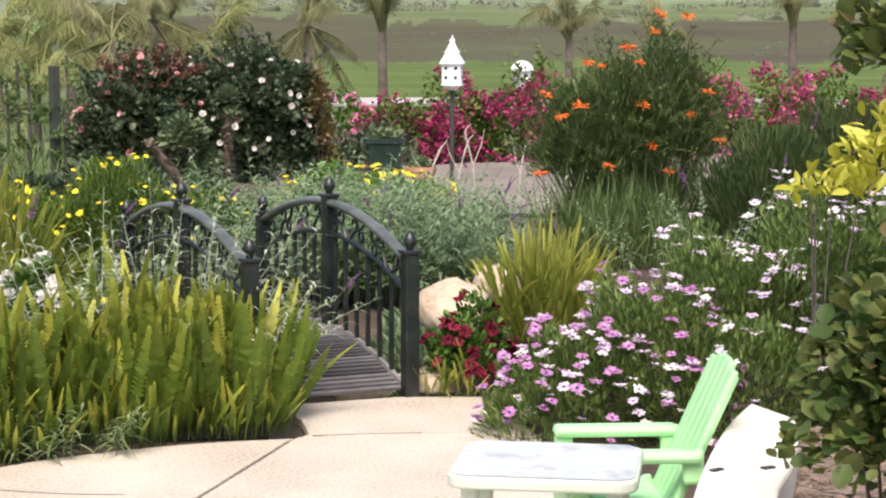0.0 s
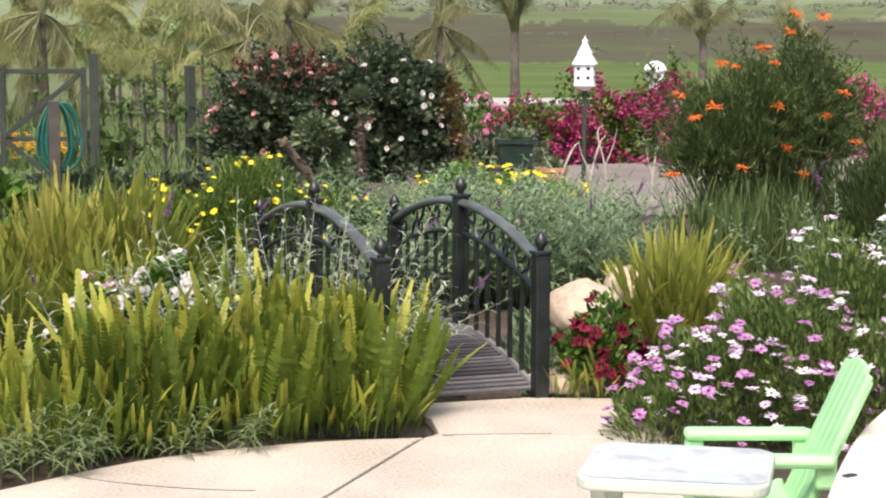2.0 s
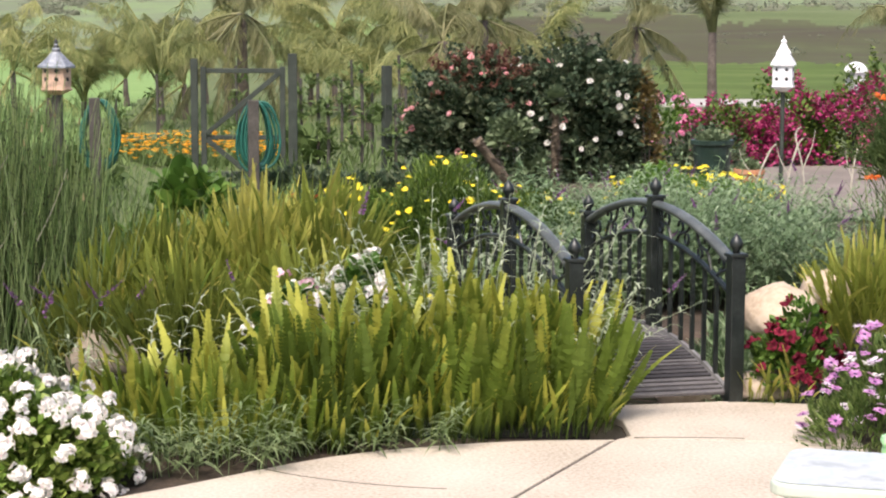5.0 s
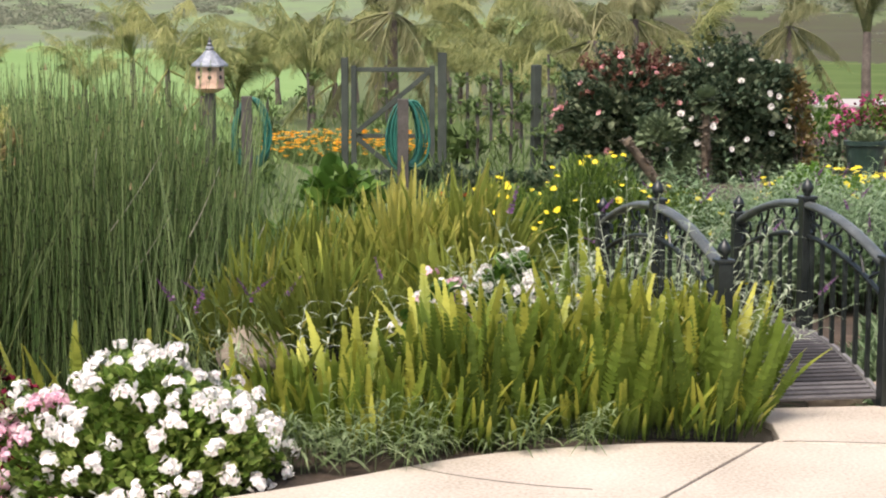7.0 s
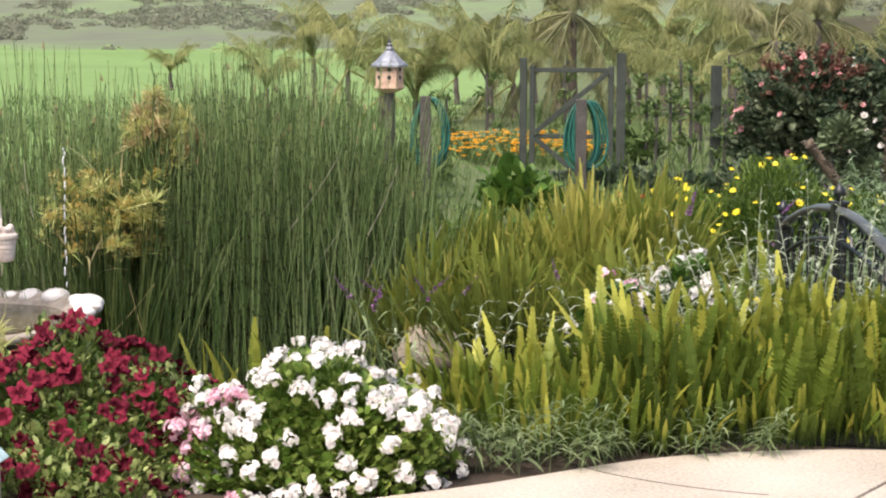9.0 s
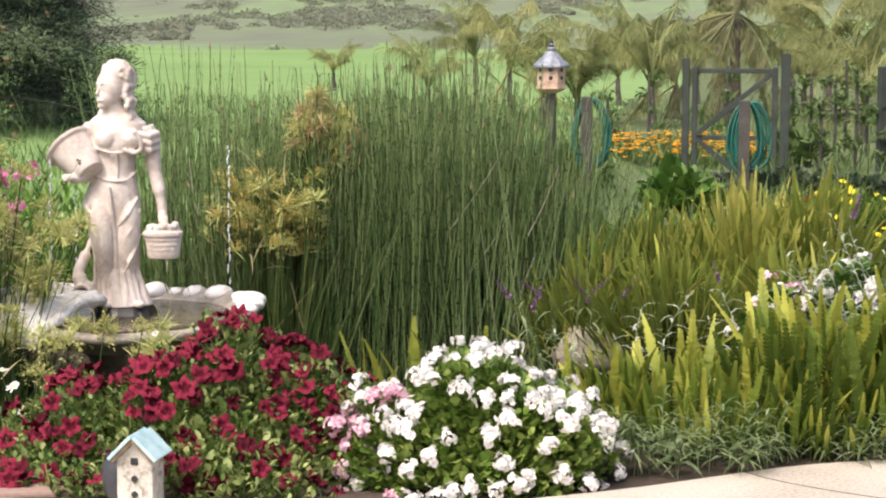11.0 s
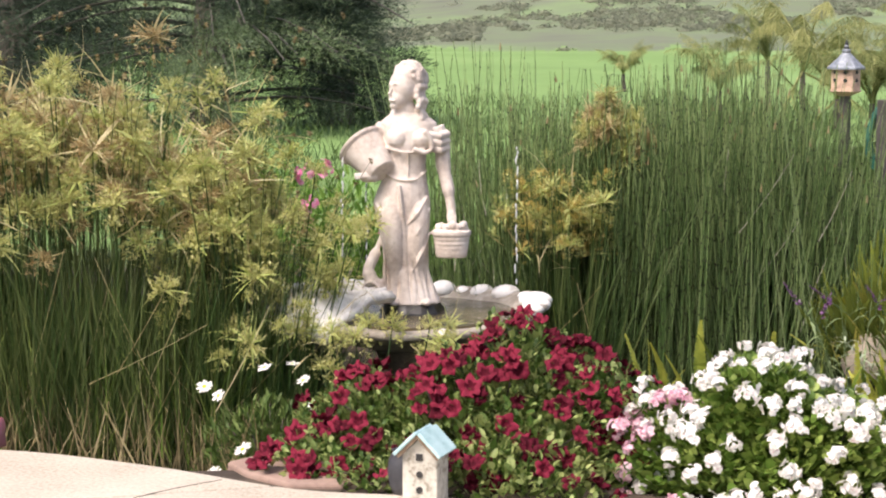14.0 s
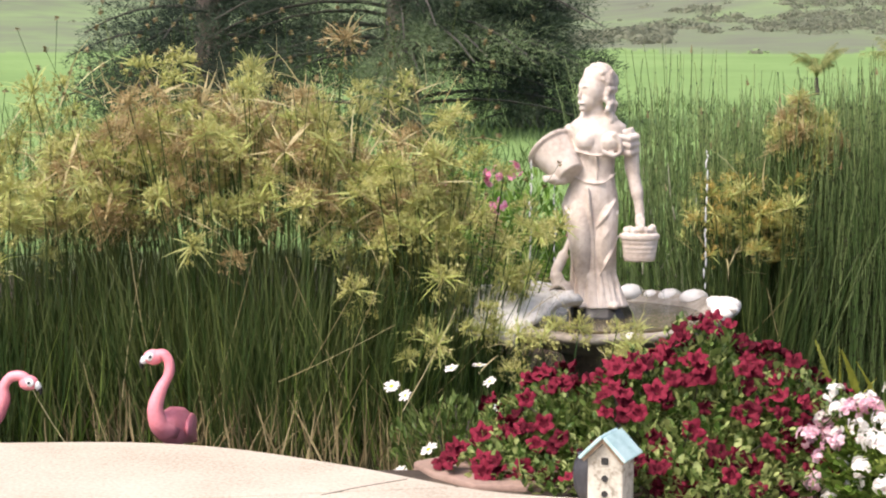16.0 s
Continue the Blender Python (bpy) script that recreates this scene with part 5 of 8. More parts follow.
def fern(place, lobes, count, meshes, label, tall=(0.4, 0.62), spread=0.35, extra=0, dome=0.2, step=0.26, heap=0.0):
    """A sword-fern bank: upright fronds from a bed of crowns; step makes the back rows taller, dome the middle."""
    fp = thing("sword_fern", place, label, "fern", "ferns")
    lobes = np.asarray(lobes, float)
    w = lobes[:, 2] * lobes[:, 3]
    for i in range(count):
        l = lobes[rng.choice(len(lobes), p=w / w.sum())]
        a, q = rng.random() * 6.283, math.sqrt(rng.random())
        ux, uy = q * math.cos(a), q * math.sin(a)
        ob = new("frond", meshes[i % len(meshes)])
        ob.parent = fp
        s = float(rng.uniform(*tall)) * l[4] * (1 - dome * q * q) * (1.04 - step + step * uy) * (0.62 if rng.random() < 0.18 else 1)
        lean = spread * q + 0.2 * rng.normal()
        head = math.degrees(math.atan2(uy, ux)) - 90 + 25 * rng.normal() if rng.random() < 0.4 else 180 + 40 * rng.normal()
        ob.matrix_basis = pose(l[0] + ux * l[2], l[1] + uy * l[3], heap * (1 - q * q) * (0.3 + 0.7 * rng.random() ** 0.5)) @ pose(0, 0, 0, 0, 0, head) @ pose(0, 0, 0, -math.degrees(lean), 0, 0) @ pose(0, 0, 0, 0, 0, float(rng.normal() * 30)) @ Matrix.Diagonal((min(s, 0.5) * 0.5 + s * 0.6, s, s, 1))
    if extra:
        h = Heap()
        base = meshes[0]
        co = np.empty(len(base.vertices) * 3, np.float32)
        base.vertices.foreach_get("co", co)
        tri = np.empty(len(base.polygons) * 3, np.int32)
        base.polygons.foreach_get("vertices", tri)
        pick = rng.choice(len(lobes), extra, p=w / w.sum())
        a, q = rng.random(extra) * 6.283, np.sqrt(rng.random(extra))
        l = lobes[pick]
        p = np.stack([l[:, 0] + q * np.cos(a) * l[:, 2], l[:, 1] + q * np.sin(a) * l[:, 3], heap * (1 - q * q) * rng.random(extra) ** 0.5], 1)
        up = unit(np.stack([spread * q * np.cos(a) + 0.14 * rng.normal(size=extra), spread * q * np.sin(a) * 0.6 + 0.14 * rng.normal(size=extra), np.ones(extra)], 1))
        bow = unit(np.cross(np.stack([0.6 * rng.normal(size=extra) + 1, 0.8 * rng.normal(size=extra), np.zeros(extra)], 1), up))
        turns = np.stack([np.cross(bow, up), bow, up], 2)
        h.stamp((co.reshape(-1, 3).astype(float), tri.reshape(-1, 3)), p, turns, rng.uniform(*tall, extra) * l[:, 4] * ((0.95 if heap else 0.72) - 0.15 * q * q))
        tagged(part("undergrowth", h.mesh("undergrowth", [base.materials[0]]), None, fp), kind="stuff")
    return fp


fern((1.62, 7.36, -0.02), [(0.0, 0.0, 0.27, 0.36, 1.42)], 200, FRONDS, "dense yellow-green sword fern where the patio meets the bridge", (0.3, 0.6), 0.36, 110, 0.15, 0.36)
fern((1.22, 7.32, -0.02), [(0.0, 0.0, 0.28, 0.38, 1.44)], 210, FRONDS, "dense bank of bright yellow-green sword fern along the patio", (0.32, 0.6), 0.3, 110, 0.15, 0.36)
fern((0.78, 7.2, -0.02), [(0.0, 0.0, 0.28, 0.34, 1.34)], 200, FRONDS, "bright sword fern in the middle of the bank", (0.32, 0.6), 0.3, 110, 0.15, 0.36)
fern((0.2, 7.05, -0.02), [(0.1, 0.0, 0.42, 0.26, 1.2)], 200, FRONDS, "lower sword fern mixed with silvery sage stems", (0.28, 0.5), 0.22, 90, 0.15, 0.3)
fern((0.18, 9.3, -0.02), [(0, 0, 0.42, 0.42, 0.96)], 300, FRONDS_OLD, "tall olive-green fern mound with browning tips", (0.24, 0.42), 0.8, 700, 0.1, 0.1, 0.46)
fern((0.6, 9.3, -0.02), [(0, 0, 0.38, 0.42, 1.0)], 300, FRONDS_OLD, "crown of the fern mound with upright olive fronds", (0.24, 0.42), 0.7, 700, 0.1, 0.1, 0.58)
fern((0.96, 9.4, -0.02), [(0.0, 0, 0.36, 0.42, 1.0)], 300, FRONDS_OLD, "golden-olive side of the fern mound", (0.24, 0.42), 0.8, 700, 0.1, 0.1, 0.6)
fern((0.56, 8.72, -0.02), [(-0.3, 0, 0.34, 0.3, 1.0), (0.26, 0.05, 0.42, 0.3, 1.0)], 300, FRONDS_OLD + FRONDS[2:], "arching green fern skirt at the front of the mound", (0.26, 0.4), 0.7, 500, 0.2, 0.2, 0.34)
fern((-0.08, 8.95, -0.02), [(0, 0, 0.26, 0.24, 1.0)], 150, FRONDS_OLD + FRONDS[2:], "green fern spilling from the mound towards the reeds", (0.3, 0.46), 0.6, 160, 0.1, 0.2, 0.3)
fern((3.5, 8.6, 0.0), [(0, 0, 0.32, 0.28, 1.0)], 260, FRONDS_OLD, "golden-olive fern clump above the boulders", (0.28, 0.46), 0.6, 300, 0.1, 0.1, 0.26)
fern((2.66, 7.55, -0.02), [(0, 0, 0.14, 0.1, 1.0)], 40, FRONDS_OLD, "small straggling fern at the foot of the bridge", (0.2, 0.4), 0.5)
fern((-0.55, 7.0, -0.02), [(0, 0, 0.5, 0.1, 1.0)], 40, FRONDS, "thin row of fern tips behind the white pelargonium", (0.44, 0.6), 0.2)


def sage(place, lobes, stems, label, tall=(0.3, 0.55), leaf_len=0.075, spikes=0, mat=None, lean=0.35, leafy=9, group="sages", slim=0.17):
    """Arching silver stems with whorls of narrow leaves, some ending in violet spikes."""
    mat = mat or L_SILVER
    sg = thing("silver_sage", place, label, "sage plant", group)
    h = Heap()
    lobes = np.asarray(lobes, float)
    w = lobes[:, 2] * lobes[:, 3]
    tips = []
    for _ in range(stems):
        l = lobes[rng.choice(len(lobes), p=w / w.sum())]
        a, q = rng.random() * 6.283, math.sqrt(rng.random())
        base = np.array((l[0] + q * l[2] * math.cos(a), l[1] + q * l[3] * math.sin(a), 0.0))
        out = np.array((math.cos(a), math.sin(a), 0)) * lean * (0.3 + q) + 0.15 * rng.normal(size=3)
        s = rng.uniform(*tall) * l[4]
        k = 5
        ts = np.linspace(0, 1, k)
        pts = base + np.outer(ts, (0, 0, s)) + np.outer(ts ** 2 * s, out) - np.outer(ts ** 3 * s * 0.25, (0, 0, abs(lean)))
        seg = pts[1:] - pts[:-1]
        ln = np.linalg.norm(seg, axis=1)
        h.stamp(ROD, pts[:-1], axes(seg), np.stack([np.full(k - 1, 0.002), ln, np.full(k - 1, 0.002)], 1), 1)
        n = leafy * 2
        u = np.linspace(0.25, 1, n)
        pos = np.stack([np.interp(u, ts, pts[:, j]) for j in range(3)], 1)
        aa = np.arange(n) * 2.4 + rng.random() * 6
        way = np.stack([np.cos(aa), np.sin(aa), 0.35 + 0.8 * u], 1)
        ll = leaf_len * (1.1 - 0.5 * u) * rng.uniform(0.7, 1.2, n)
        h.stamp(ribbon(3, 0.8), pos, axes(way), np.stack([ll * slim, ll, ll], 1), 0)
        tips.append((pts[-1], seg[-1]))
    part("foliage", h.mesh("foliage", [mat, mat]), None, sg)
    if spikes:
        sp = [spike_mesh("flower_spike", P_VIOLET, L_SILVER) for _ in range(2)]
        pick = rng.choice(len(tips), spikes, replace=False)
        scatter_parts("flower_spike", sp, sg, [tips[i][0] for i in pick], [unit(tips[i][1]) + 0.4 * rng.normal(size=3) for i in pick], rng.uniform(0.09, 0.17, spikes), "violet velvet flower spike")
    return sg


sage((0.75, 6.93, -0.02), [(-0.1, -0.06, 0.6, 0.06, 0.7)], 24, "low grey-green sage tufts spilling at the patio edge", (0.15, 0.34), 0.12, 0, L_TUFT, slim=0.1)
sage((0.22, 6.72, -0.02), [(0, 0.0, 0.34, 0.14, 0.7)], 26, "pale grey-green sage tufts beside the white pelargonium", (0.18, 0.4), 0.13, 0, L_TUFT, slim=0.1)
sage((1.5, 7.72, -0.02), [(-0.1, -0.05, 0.55, 0.16, 1.2)], 64, "silver sage stems arching out of the ferns beside the bridge", (0.46, 0.66), 0.12, 5, L_PALE, lean=0.3, leafy=11, slim=0.13)
sage((1.75, 7.5, -0.02), [(0, 0, 0.22, 0.12, 1.0)], 12, "pale sage shoots hanging over the bridge deck", (0.45, 0.64), 0.125, 0, L_PALE, lean=0.5, slim=0.13)
sage((0.72, 7.75, -0.02), [(0, 0, 0.45, 0.15, 0.95)], 7, "thin silvery sage with violet spikes among the ferns", (0.4, 0.58), 0.14, 4, L_PALE, lean=0.3, slim=0.13)
sage((0.05, 8.2, -0.02), [(0, 0.0, 0.25, 0.15, 0.9)], 3, "wiry sage stems by the rock", (0.3, 0.5), 0.13, 0, L_PALE, slim=0.13)
rock_sage = thing("silver_sage", (-0.22, 8.55, -0.04), "violet sage spikes leaning over the tan boulder", "sage plant", "sages")
h = Heap()
_tips = [(-0.22, -0.07, 0.36), (-0.17, -0.1, 0.3), (-0.07, -0.05, 0.38), (0.06, -0.02, 0.38), (0.13, 0.0, 0.34), (0.22, 0.0, 0.36)]
for x, y, z in _tips:
    seg = np.array([(x * 0.6, y + 0.1, z)])
    h.stamp(rod(2, 0, 0.6), np.array([(x * 0.4, y, 0.0)]), axes(seg), np.array([(0.003, np.linalg.norm(seg), 0.003)]))
    n = 9
    h.stamp(ribbon(3, 0.8), np.array((x * 0.4, y, 0)) + np.outer(np.linspace(0.2, 0.9, n), seg[0]), axes(rand_dirs(n, 0.3)), np.stack([np.full(n, 0.014), np.full(n, 0.1), np.full(n, 0.1)], 1))
part("foliage", h.mesh("foliage", [L_TUFT]), None, rock_sage)
scatter_parts("flower_spike", [spike_mesh("flower_spike", P_VIOLET, L_SILVER) for _ in range(2)], rock_sage, [(x, y + 0.1, z - 0.04) for x, y, z in _tips], [(-0.5, -0.2, 0.7), (0.3, 0, 0.8), (-0.7, 0, 0.5), (0.6, 0, 0.5), (-0.4, 0, 0.6), (0.5, -0.2, 0.7)], [0.18] * 6, "violet velvet flower spike")
sage((2.0, 9.95, 0.0), [(0, 0, 0.4, 0.3, 0.8)], 60, "pale silver sage at the far end of the bridge", (0.36, 0.55), 0.125, 5, None, 0.3, 12)
sage((3.75, 12.2, 0.0), [(0, 0, 0.75, 0.4, 1.0)], 230, "silver sage drift in front of the paved walk", (0.38, 0.54), 0.14, 24, None, 0.3, 10)
sage((3.15, 10.6, 0.0), [(-0.35, 0.2, 0.75, 0.8, 1.0), (0.3, 0, 0.65, 0.85, 0.95), (0.0, 0.8, 0.8, 0.5, 1.0)], 780, "broad silver-green sage bed behind the bridge", (0.42, 0.66), 0.14, 36, None, 0.3, 10)
sage((4.3, 8.5, 0.3), [(0, 0, 0.5, 0.3, 1.0)], 26, "pale sage shoots rising through the daisy bank", (0.3, 0.5), 0.09, 0)


def leafy_plant(name, place, lobes, n, mat, label, category, leaf=OVAL, length=0.04, width=0.026, up=0.4, wild=0.8, deep=0.45, group="", twigs=40, extra=None):
    pl = thing(name, place, label, category, group)
    h = foliage(lobes, n, leaf, length, width, up, wild, deep)
    part("foliage", h.mesh("foliage", [mat]), None, pl)
    if twigs:
        t = Heap()
        p, d = lobe_points(lobes, twigs, 0.2)
        base = p * np.array((0.25, 0.25, 0.0))
        seg = p * 0.95 - base
        t.stamp(rod(3, 0.0, 0.35), base, axes(seg), np.stack([np.full(len(p), 0.007), np.linalg.norm(seg, axis=1), np.full(len(p), 0.007)], 1))
        tagged(part("woody_core", t.mesh("woody_core", [TRUNK]), None, pl), kind="stuff")
    return pl


def blooms(parent, lobes, n, meshes, size, name="flower", label="", lift=0.02, face=0.6, front=None, out=1.0, clump=0.0, nod=0.5, loose=0.3, apart=0.0):
    """Flower heads as pieces on the skin of a mound; clump gathers them in drifts."""
    p, d = lobe_points(lobes, n * 6, 0.04, 0.05)
    if clump:
        keep = np.array([noise.noise(Vector(q) * clump) for q in p]) + 0.1 * rng.normal(size=len(p)) > 0.0
        p, d = p[keep], d[keep]
    if front is not None:
        keep = (d @ np.asarray(front)) > -0.35
        p, d = p[keep], d[keep]
    if apart:
        kept = []
        for i, q in enumerate(p):
            if not kept or np.linalg.norm(p[kept] - q, axis=1).min() > apart:
                kept.append(i)
        p, d = p[kept], d[kept]
    p, d = p[:n], d[:n]
    way = unit(d * out + np.array((0, -face * nod, face)) + loose * rng.normal(size=p.shape))
    return scatter_parts(name, meshes, parent, p + d * lift, way, size * rng.uniform(0.75, 1.2, len(p)), label)


def shoots(parent, lobes, n, length, mat, leaf_len=0.05, name="shoot", leaf=OVAL, wide=0.6):
    """Sprigs that stand out of a bush and break its outline."""
    h = Heap()
    p, d = lobe_points(lobes, n, 0.1, 0.0)
    for q, w in zip(p, d):
        way = unit(w + 0.5 * rng.normal(size=3) + np.array((0, 0, 0.5)))
        ln = length * rng.uniform(0.4, 1.2)
        h.stamp(rod(1, 0, 0.5), [q], axes(way[None]), [(0.004, ln, 0.004)], 0)
        m = int(9 * ln / 0.2) + 3
        t = rng.uniform(0.15, 1, m)
        h.stamp(leaf, q + np.outer(t * ln, way), axes(rand_dirs(m, 0.4)), np.stack([np.full(m, leaf_len * wide), np.full(m, leaf_len), np.full(m, leaf_len)], 1))
    tagged(part(name, h.mesh(name, [mat]), None, parent), kind="stuff")


# daisy bank beside the chair
OSTEO = [daisy_mesh("flower", P_LILAC, P_PURPLE_EYE) for _ in range(3)]
OSTEO_WHITE = [daisy_mesh("flower", P_WHITE, P_PURPLE_EYE) for _ in range(2)]
OSTEO_MAUVE = [daisy_mesh("flower", P_MAUVE, P_PURPLE_EYE) for _ in range(2)]
bank = [(-0.42, -0.15, 0, 0.22, 0.3, 0.22), (-0.22, -0.05, 0, 0.3, 0.42, 0.36), (0.1, 0.0, 0, 0.42, 0.6, 0.5), (0.5, 0.1, 0, 0.5, 0.7, 0.66), (0.9, 0.1, 0, 0.5, 0.7, 0.8), (1.3, 0.0, 0, 0.5, 0.7, 0.86), (0.35, -0.35, 0, 0.5, 0.5, 0.42)]
daisy_bank = leafy_plant("african_daisy", (3.1, 6.85, 0.0), bank, 52000, L_DAISY, "spreading bank of lilac and white african daisies", "flowering plant", DIAMOND, 0.034, 0.01, 0.7, 0.7, 0.35, "daisies", 60)
blooms(daisy_bank, bank[1:], 290, OSTEO, 0.052, "flower", "pale lilac daisy flower", 0.04, 1.0, (0, -1, 0.3), 0.05, 0.0, 0.1, 0.16)
blooms(daisy_bank, bank[1:], 120, OSTEO_WHITE, 0.05, "flower", "white daisy flower", 0.04, 1.0, (0, -1, 0.3), 0.05, 0.0, 0.1, 0.16)
blooms(daisy_bank, bank[:3], 130, OSTEO_MAUVE, 0.05, "flower", "deep mauve daisy flower", 0.03, 1.0, (0, -1, 0.3), 0.15, 0.0, 0.3, 0.25)

# crimson petunias by the bridge
PETUNIA = [petunia_mesh("flower", P_CRIMSON, P_CRIMSON_EYE) for _ in range(4)]
lob = [(0, 0, 0, 0.15, 0.15, 0.26), (0.12, 0.1, 0, 0.15, 0.15, 0.33)]
pb = leafy_plant("petunia", (2.7, 7.66, 0.05), lob, 1800, L_GREEN, "dark crimson petunia clump beside the bridge post", "flowering plant", OVAL, 0.035, 0.022, group="petunias", twigs=15)
blooms(pb, lob, 34, PETUNIA, 0.06, "flower", "dark crimson flower", 0.01, 0.4, (0, -1, 0.4))

lob = [(0, 0, 0, 0.22, 0.4, 0.3), (0.1, 0.4, 0, 0.25, 0.3, 0.35)]
leafy_plant("green_groundcover", (2.75, 8.4, -0.2), lob, 2600, L_SILVER, "grey-green leaves filling the bank behind the bridge", "groundcover", DIAMOND, 0.06, 0.016, twigs=8)

# large crimson petunia mound by the fountain
lob = [(0, 0, 0, 0.56, 0.38, 0.44), (0.16, 0.08, 0, 0.46, 0.3, 0.54), (-0.42, 0.0, 0, 0.3, 0.3, 0.34), (-0.5, -0.24, 0, 0.24, 0.2, 0.2), (0.0, -0.42, 0, 0.5, 0.13, 0.2), (0.45, 0.05, 0, 0.34, 0.3, 0.4), (0.1, -0.25, 0, 0.5, 0.25, 0.28)]
pm = leafy_plant("petunia", (-1.48, 6.62, -0.08), lob, 13000, L_PETUNIA, "large mound of dark crimson petunias with small green leaves", "flowering plant", OVAL, 0.033, 0.019, 0.4, 0.9, 0.45, "petunias", 60)
blooms(pm, lob[:4], 190, PETUNIA, 0.072, "flower", "velvety dark crimson flower", 0.016, 0.2, (0, -0.6, 0.9), clump=6.5)
blooms(pm, lob[1:2], 34, PETUNIA, 0.07, "flower", "velvety dark crimson flower", 0.016, 0.2, (0, -0.6, 0.9))
blooms(pm, lob, 90, PETUNIA, 0.066, "flower", "velvety dark crimson flower", 0.016, 0.2, (0, -1, 0.4))
shoots(pm, lob, 220, 0.06, L_PETUNIA, 0.026, "sprig")

# white pelargonium
TRUSS = [truss_mesh("flower_head", P_WHITE, P_BLUSH, 12 + k) for k in range(4)]
TRUSS_PINK = [truss_mesh("flower_head", P_BLUSH, P_WHITE, 10) for k in range(2)]
lob = [(-0.05, 0, 0, 0.44, 0.36, 0.43), (-0.34, 0, 0, 0.2, 0.24, 0.3)]
pg = leafy_plant("pelargonium", (-0.42, 6.55, -0.05), lob, 15000, L_GERANIUM, "rounded white pelargonium full of flower heads", "flowering plant", OVAL, 0.031, 0.028, 0.5, 0.9, 0.5, "pelargoniums", 40)
blooms(pg, lob[:1], 92, TRUSS, 0.08, "flower_head", "white flower head", 0.035, 0.4, (0, -1, 0.4), apart=0.074)
blooms(pg, [lob[1], (-0.36, -0.05, 0, 0.18, 0.24, 0.32)], 20, TRUSS_PINK, 0.08, "flower_head", "blush-veined flower head", 0.02, 0.4, (0, -1, 0.4))
lob = [(0, 0, 0, 0.18, 0.12, 0.47)]
pg2 = leafy_plant("pelargonium", (0.66, 7.78, 0.0), lob, 700, L_GREEN, "blush pelargonium between the ferns", "flowering plant", OVAL, 0.045, 0.04, 0.5, 0.8, 0.4, "pelargoniums", 8)
blooms(pg2, lob, 20, TRUSS_PINK + TRUSS[:2], 0.08, "flower_head", "blush flower head", 0.03, 0.5, (0, -0.6, 0.8))
lob = [(0, 0, 0, 0.32, 0.12, 0.52)]
pg2 = leafy_plant("pelargonium", (0.98, 8.0, 0.02), lob, 1500, L_GREEN, "white pelargonium half hidden behind the ferns", "flowering plant", OVAL, 0.05, 0.045, 0.5, 0.8, 0.4, "pelargoniums", 15)
blooms(pg2, lob, 40, TRUSS, 0.065, "flower_head", "white flower head", 0.03, 0.5, (0, -0.6, 0.8))

# white daisies under the papyrus
lob = [(0, 0, 0, 0.3, 0.2, 0.3)]
wd = leafy_plant("white_daisy", (-2.38, 6.95, -0.2), lob, 1300, L_DAISY, "white daisies straggling under the papyrus", "flowering plant", DIAMOND, 0.05, 0.014, 0.6, 0.8, 0.6, "daisies", 20)
blooms(wd, [(0.06, 0, 0, 0.4, 0.22, 0.42)], 15, [daisy_mesh("flower", P_WHITE, P_YELLOW) for _ in range(2)], 0.058, "flower", "white daisy flower", 0.03, 1.0, (0, -1, 0.3), 0.3, 0.0, 0.25)


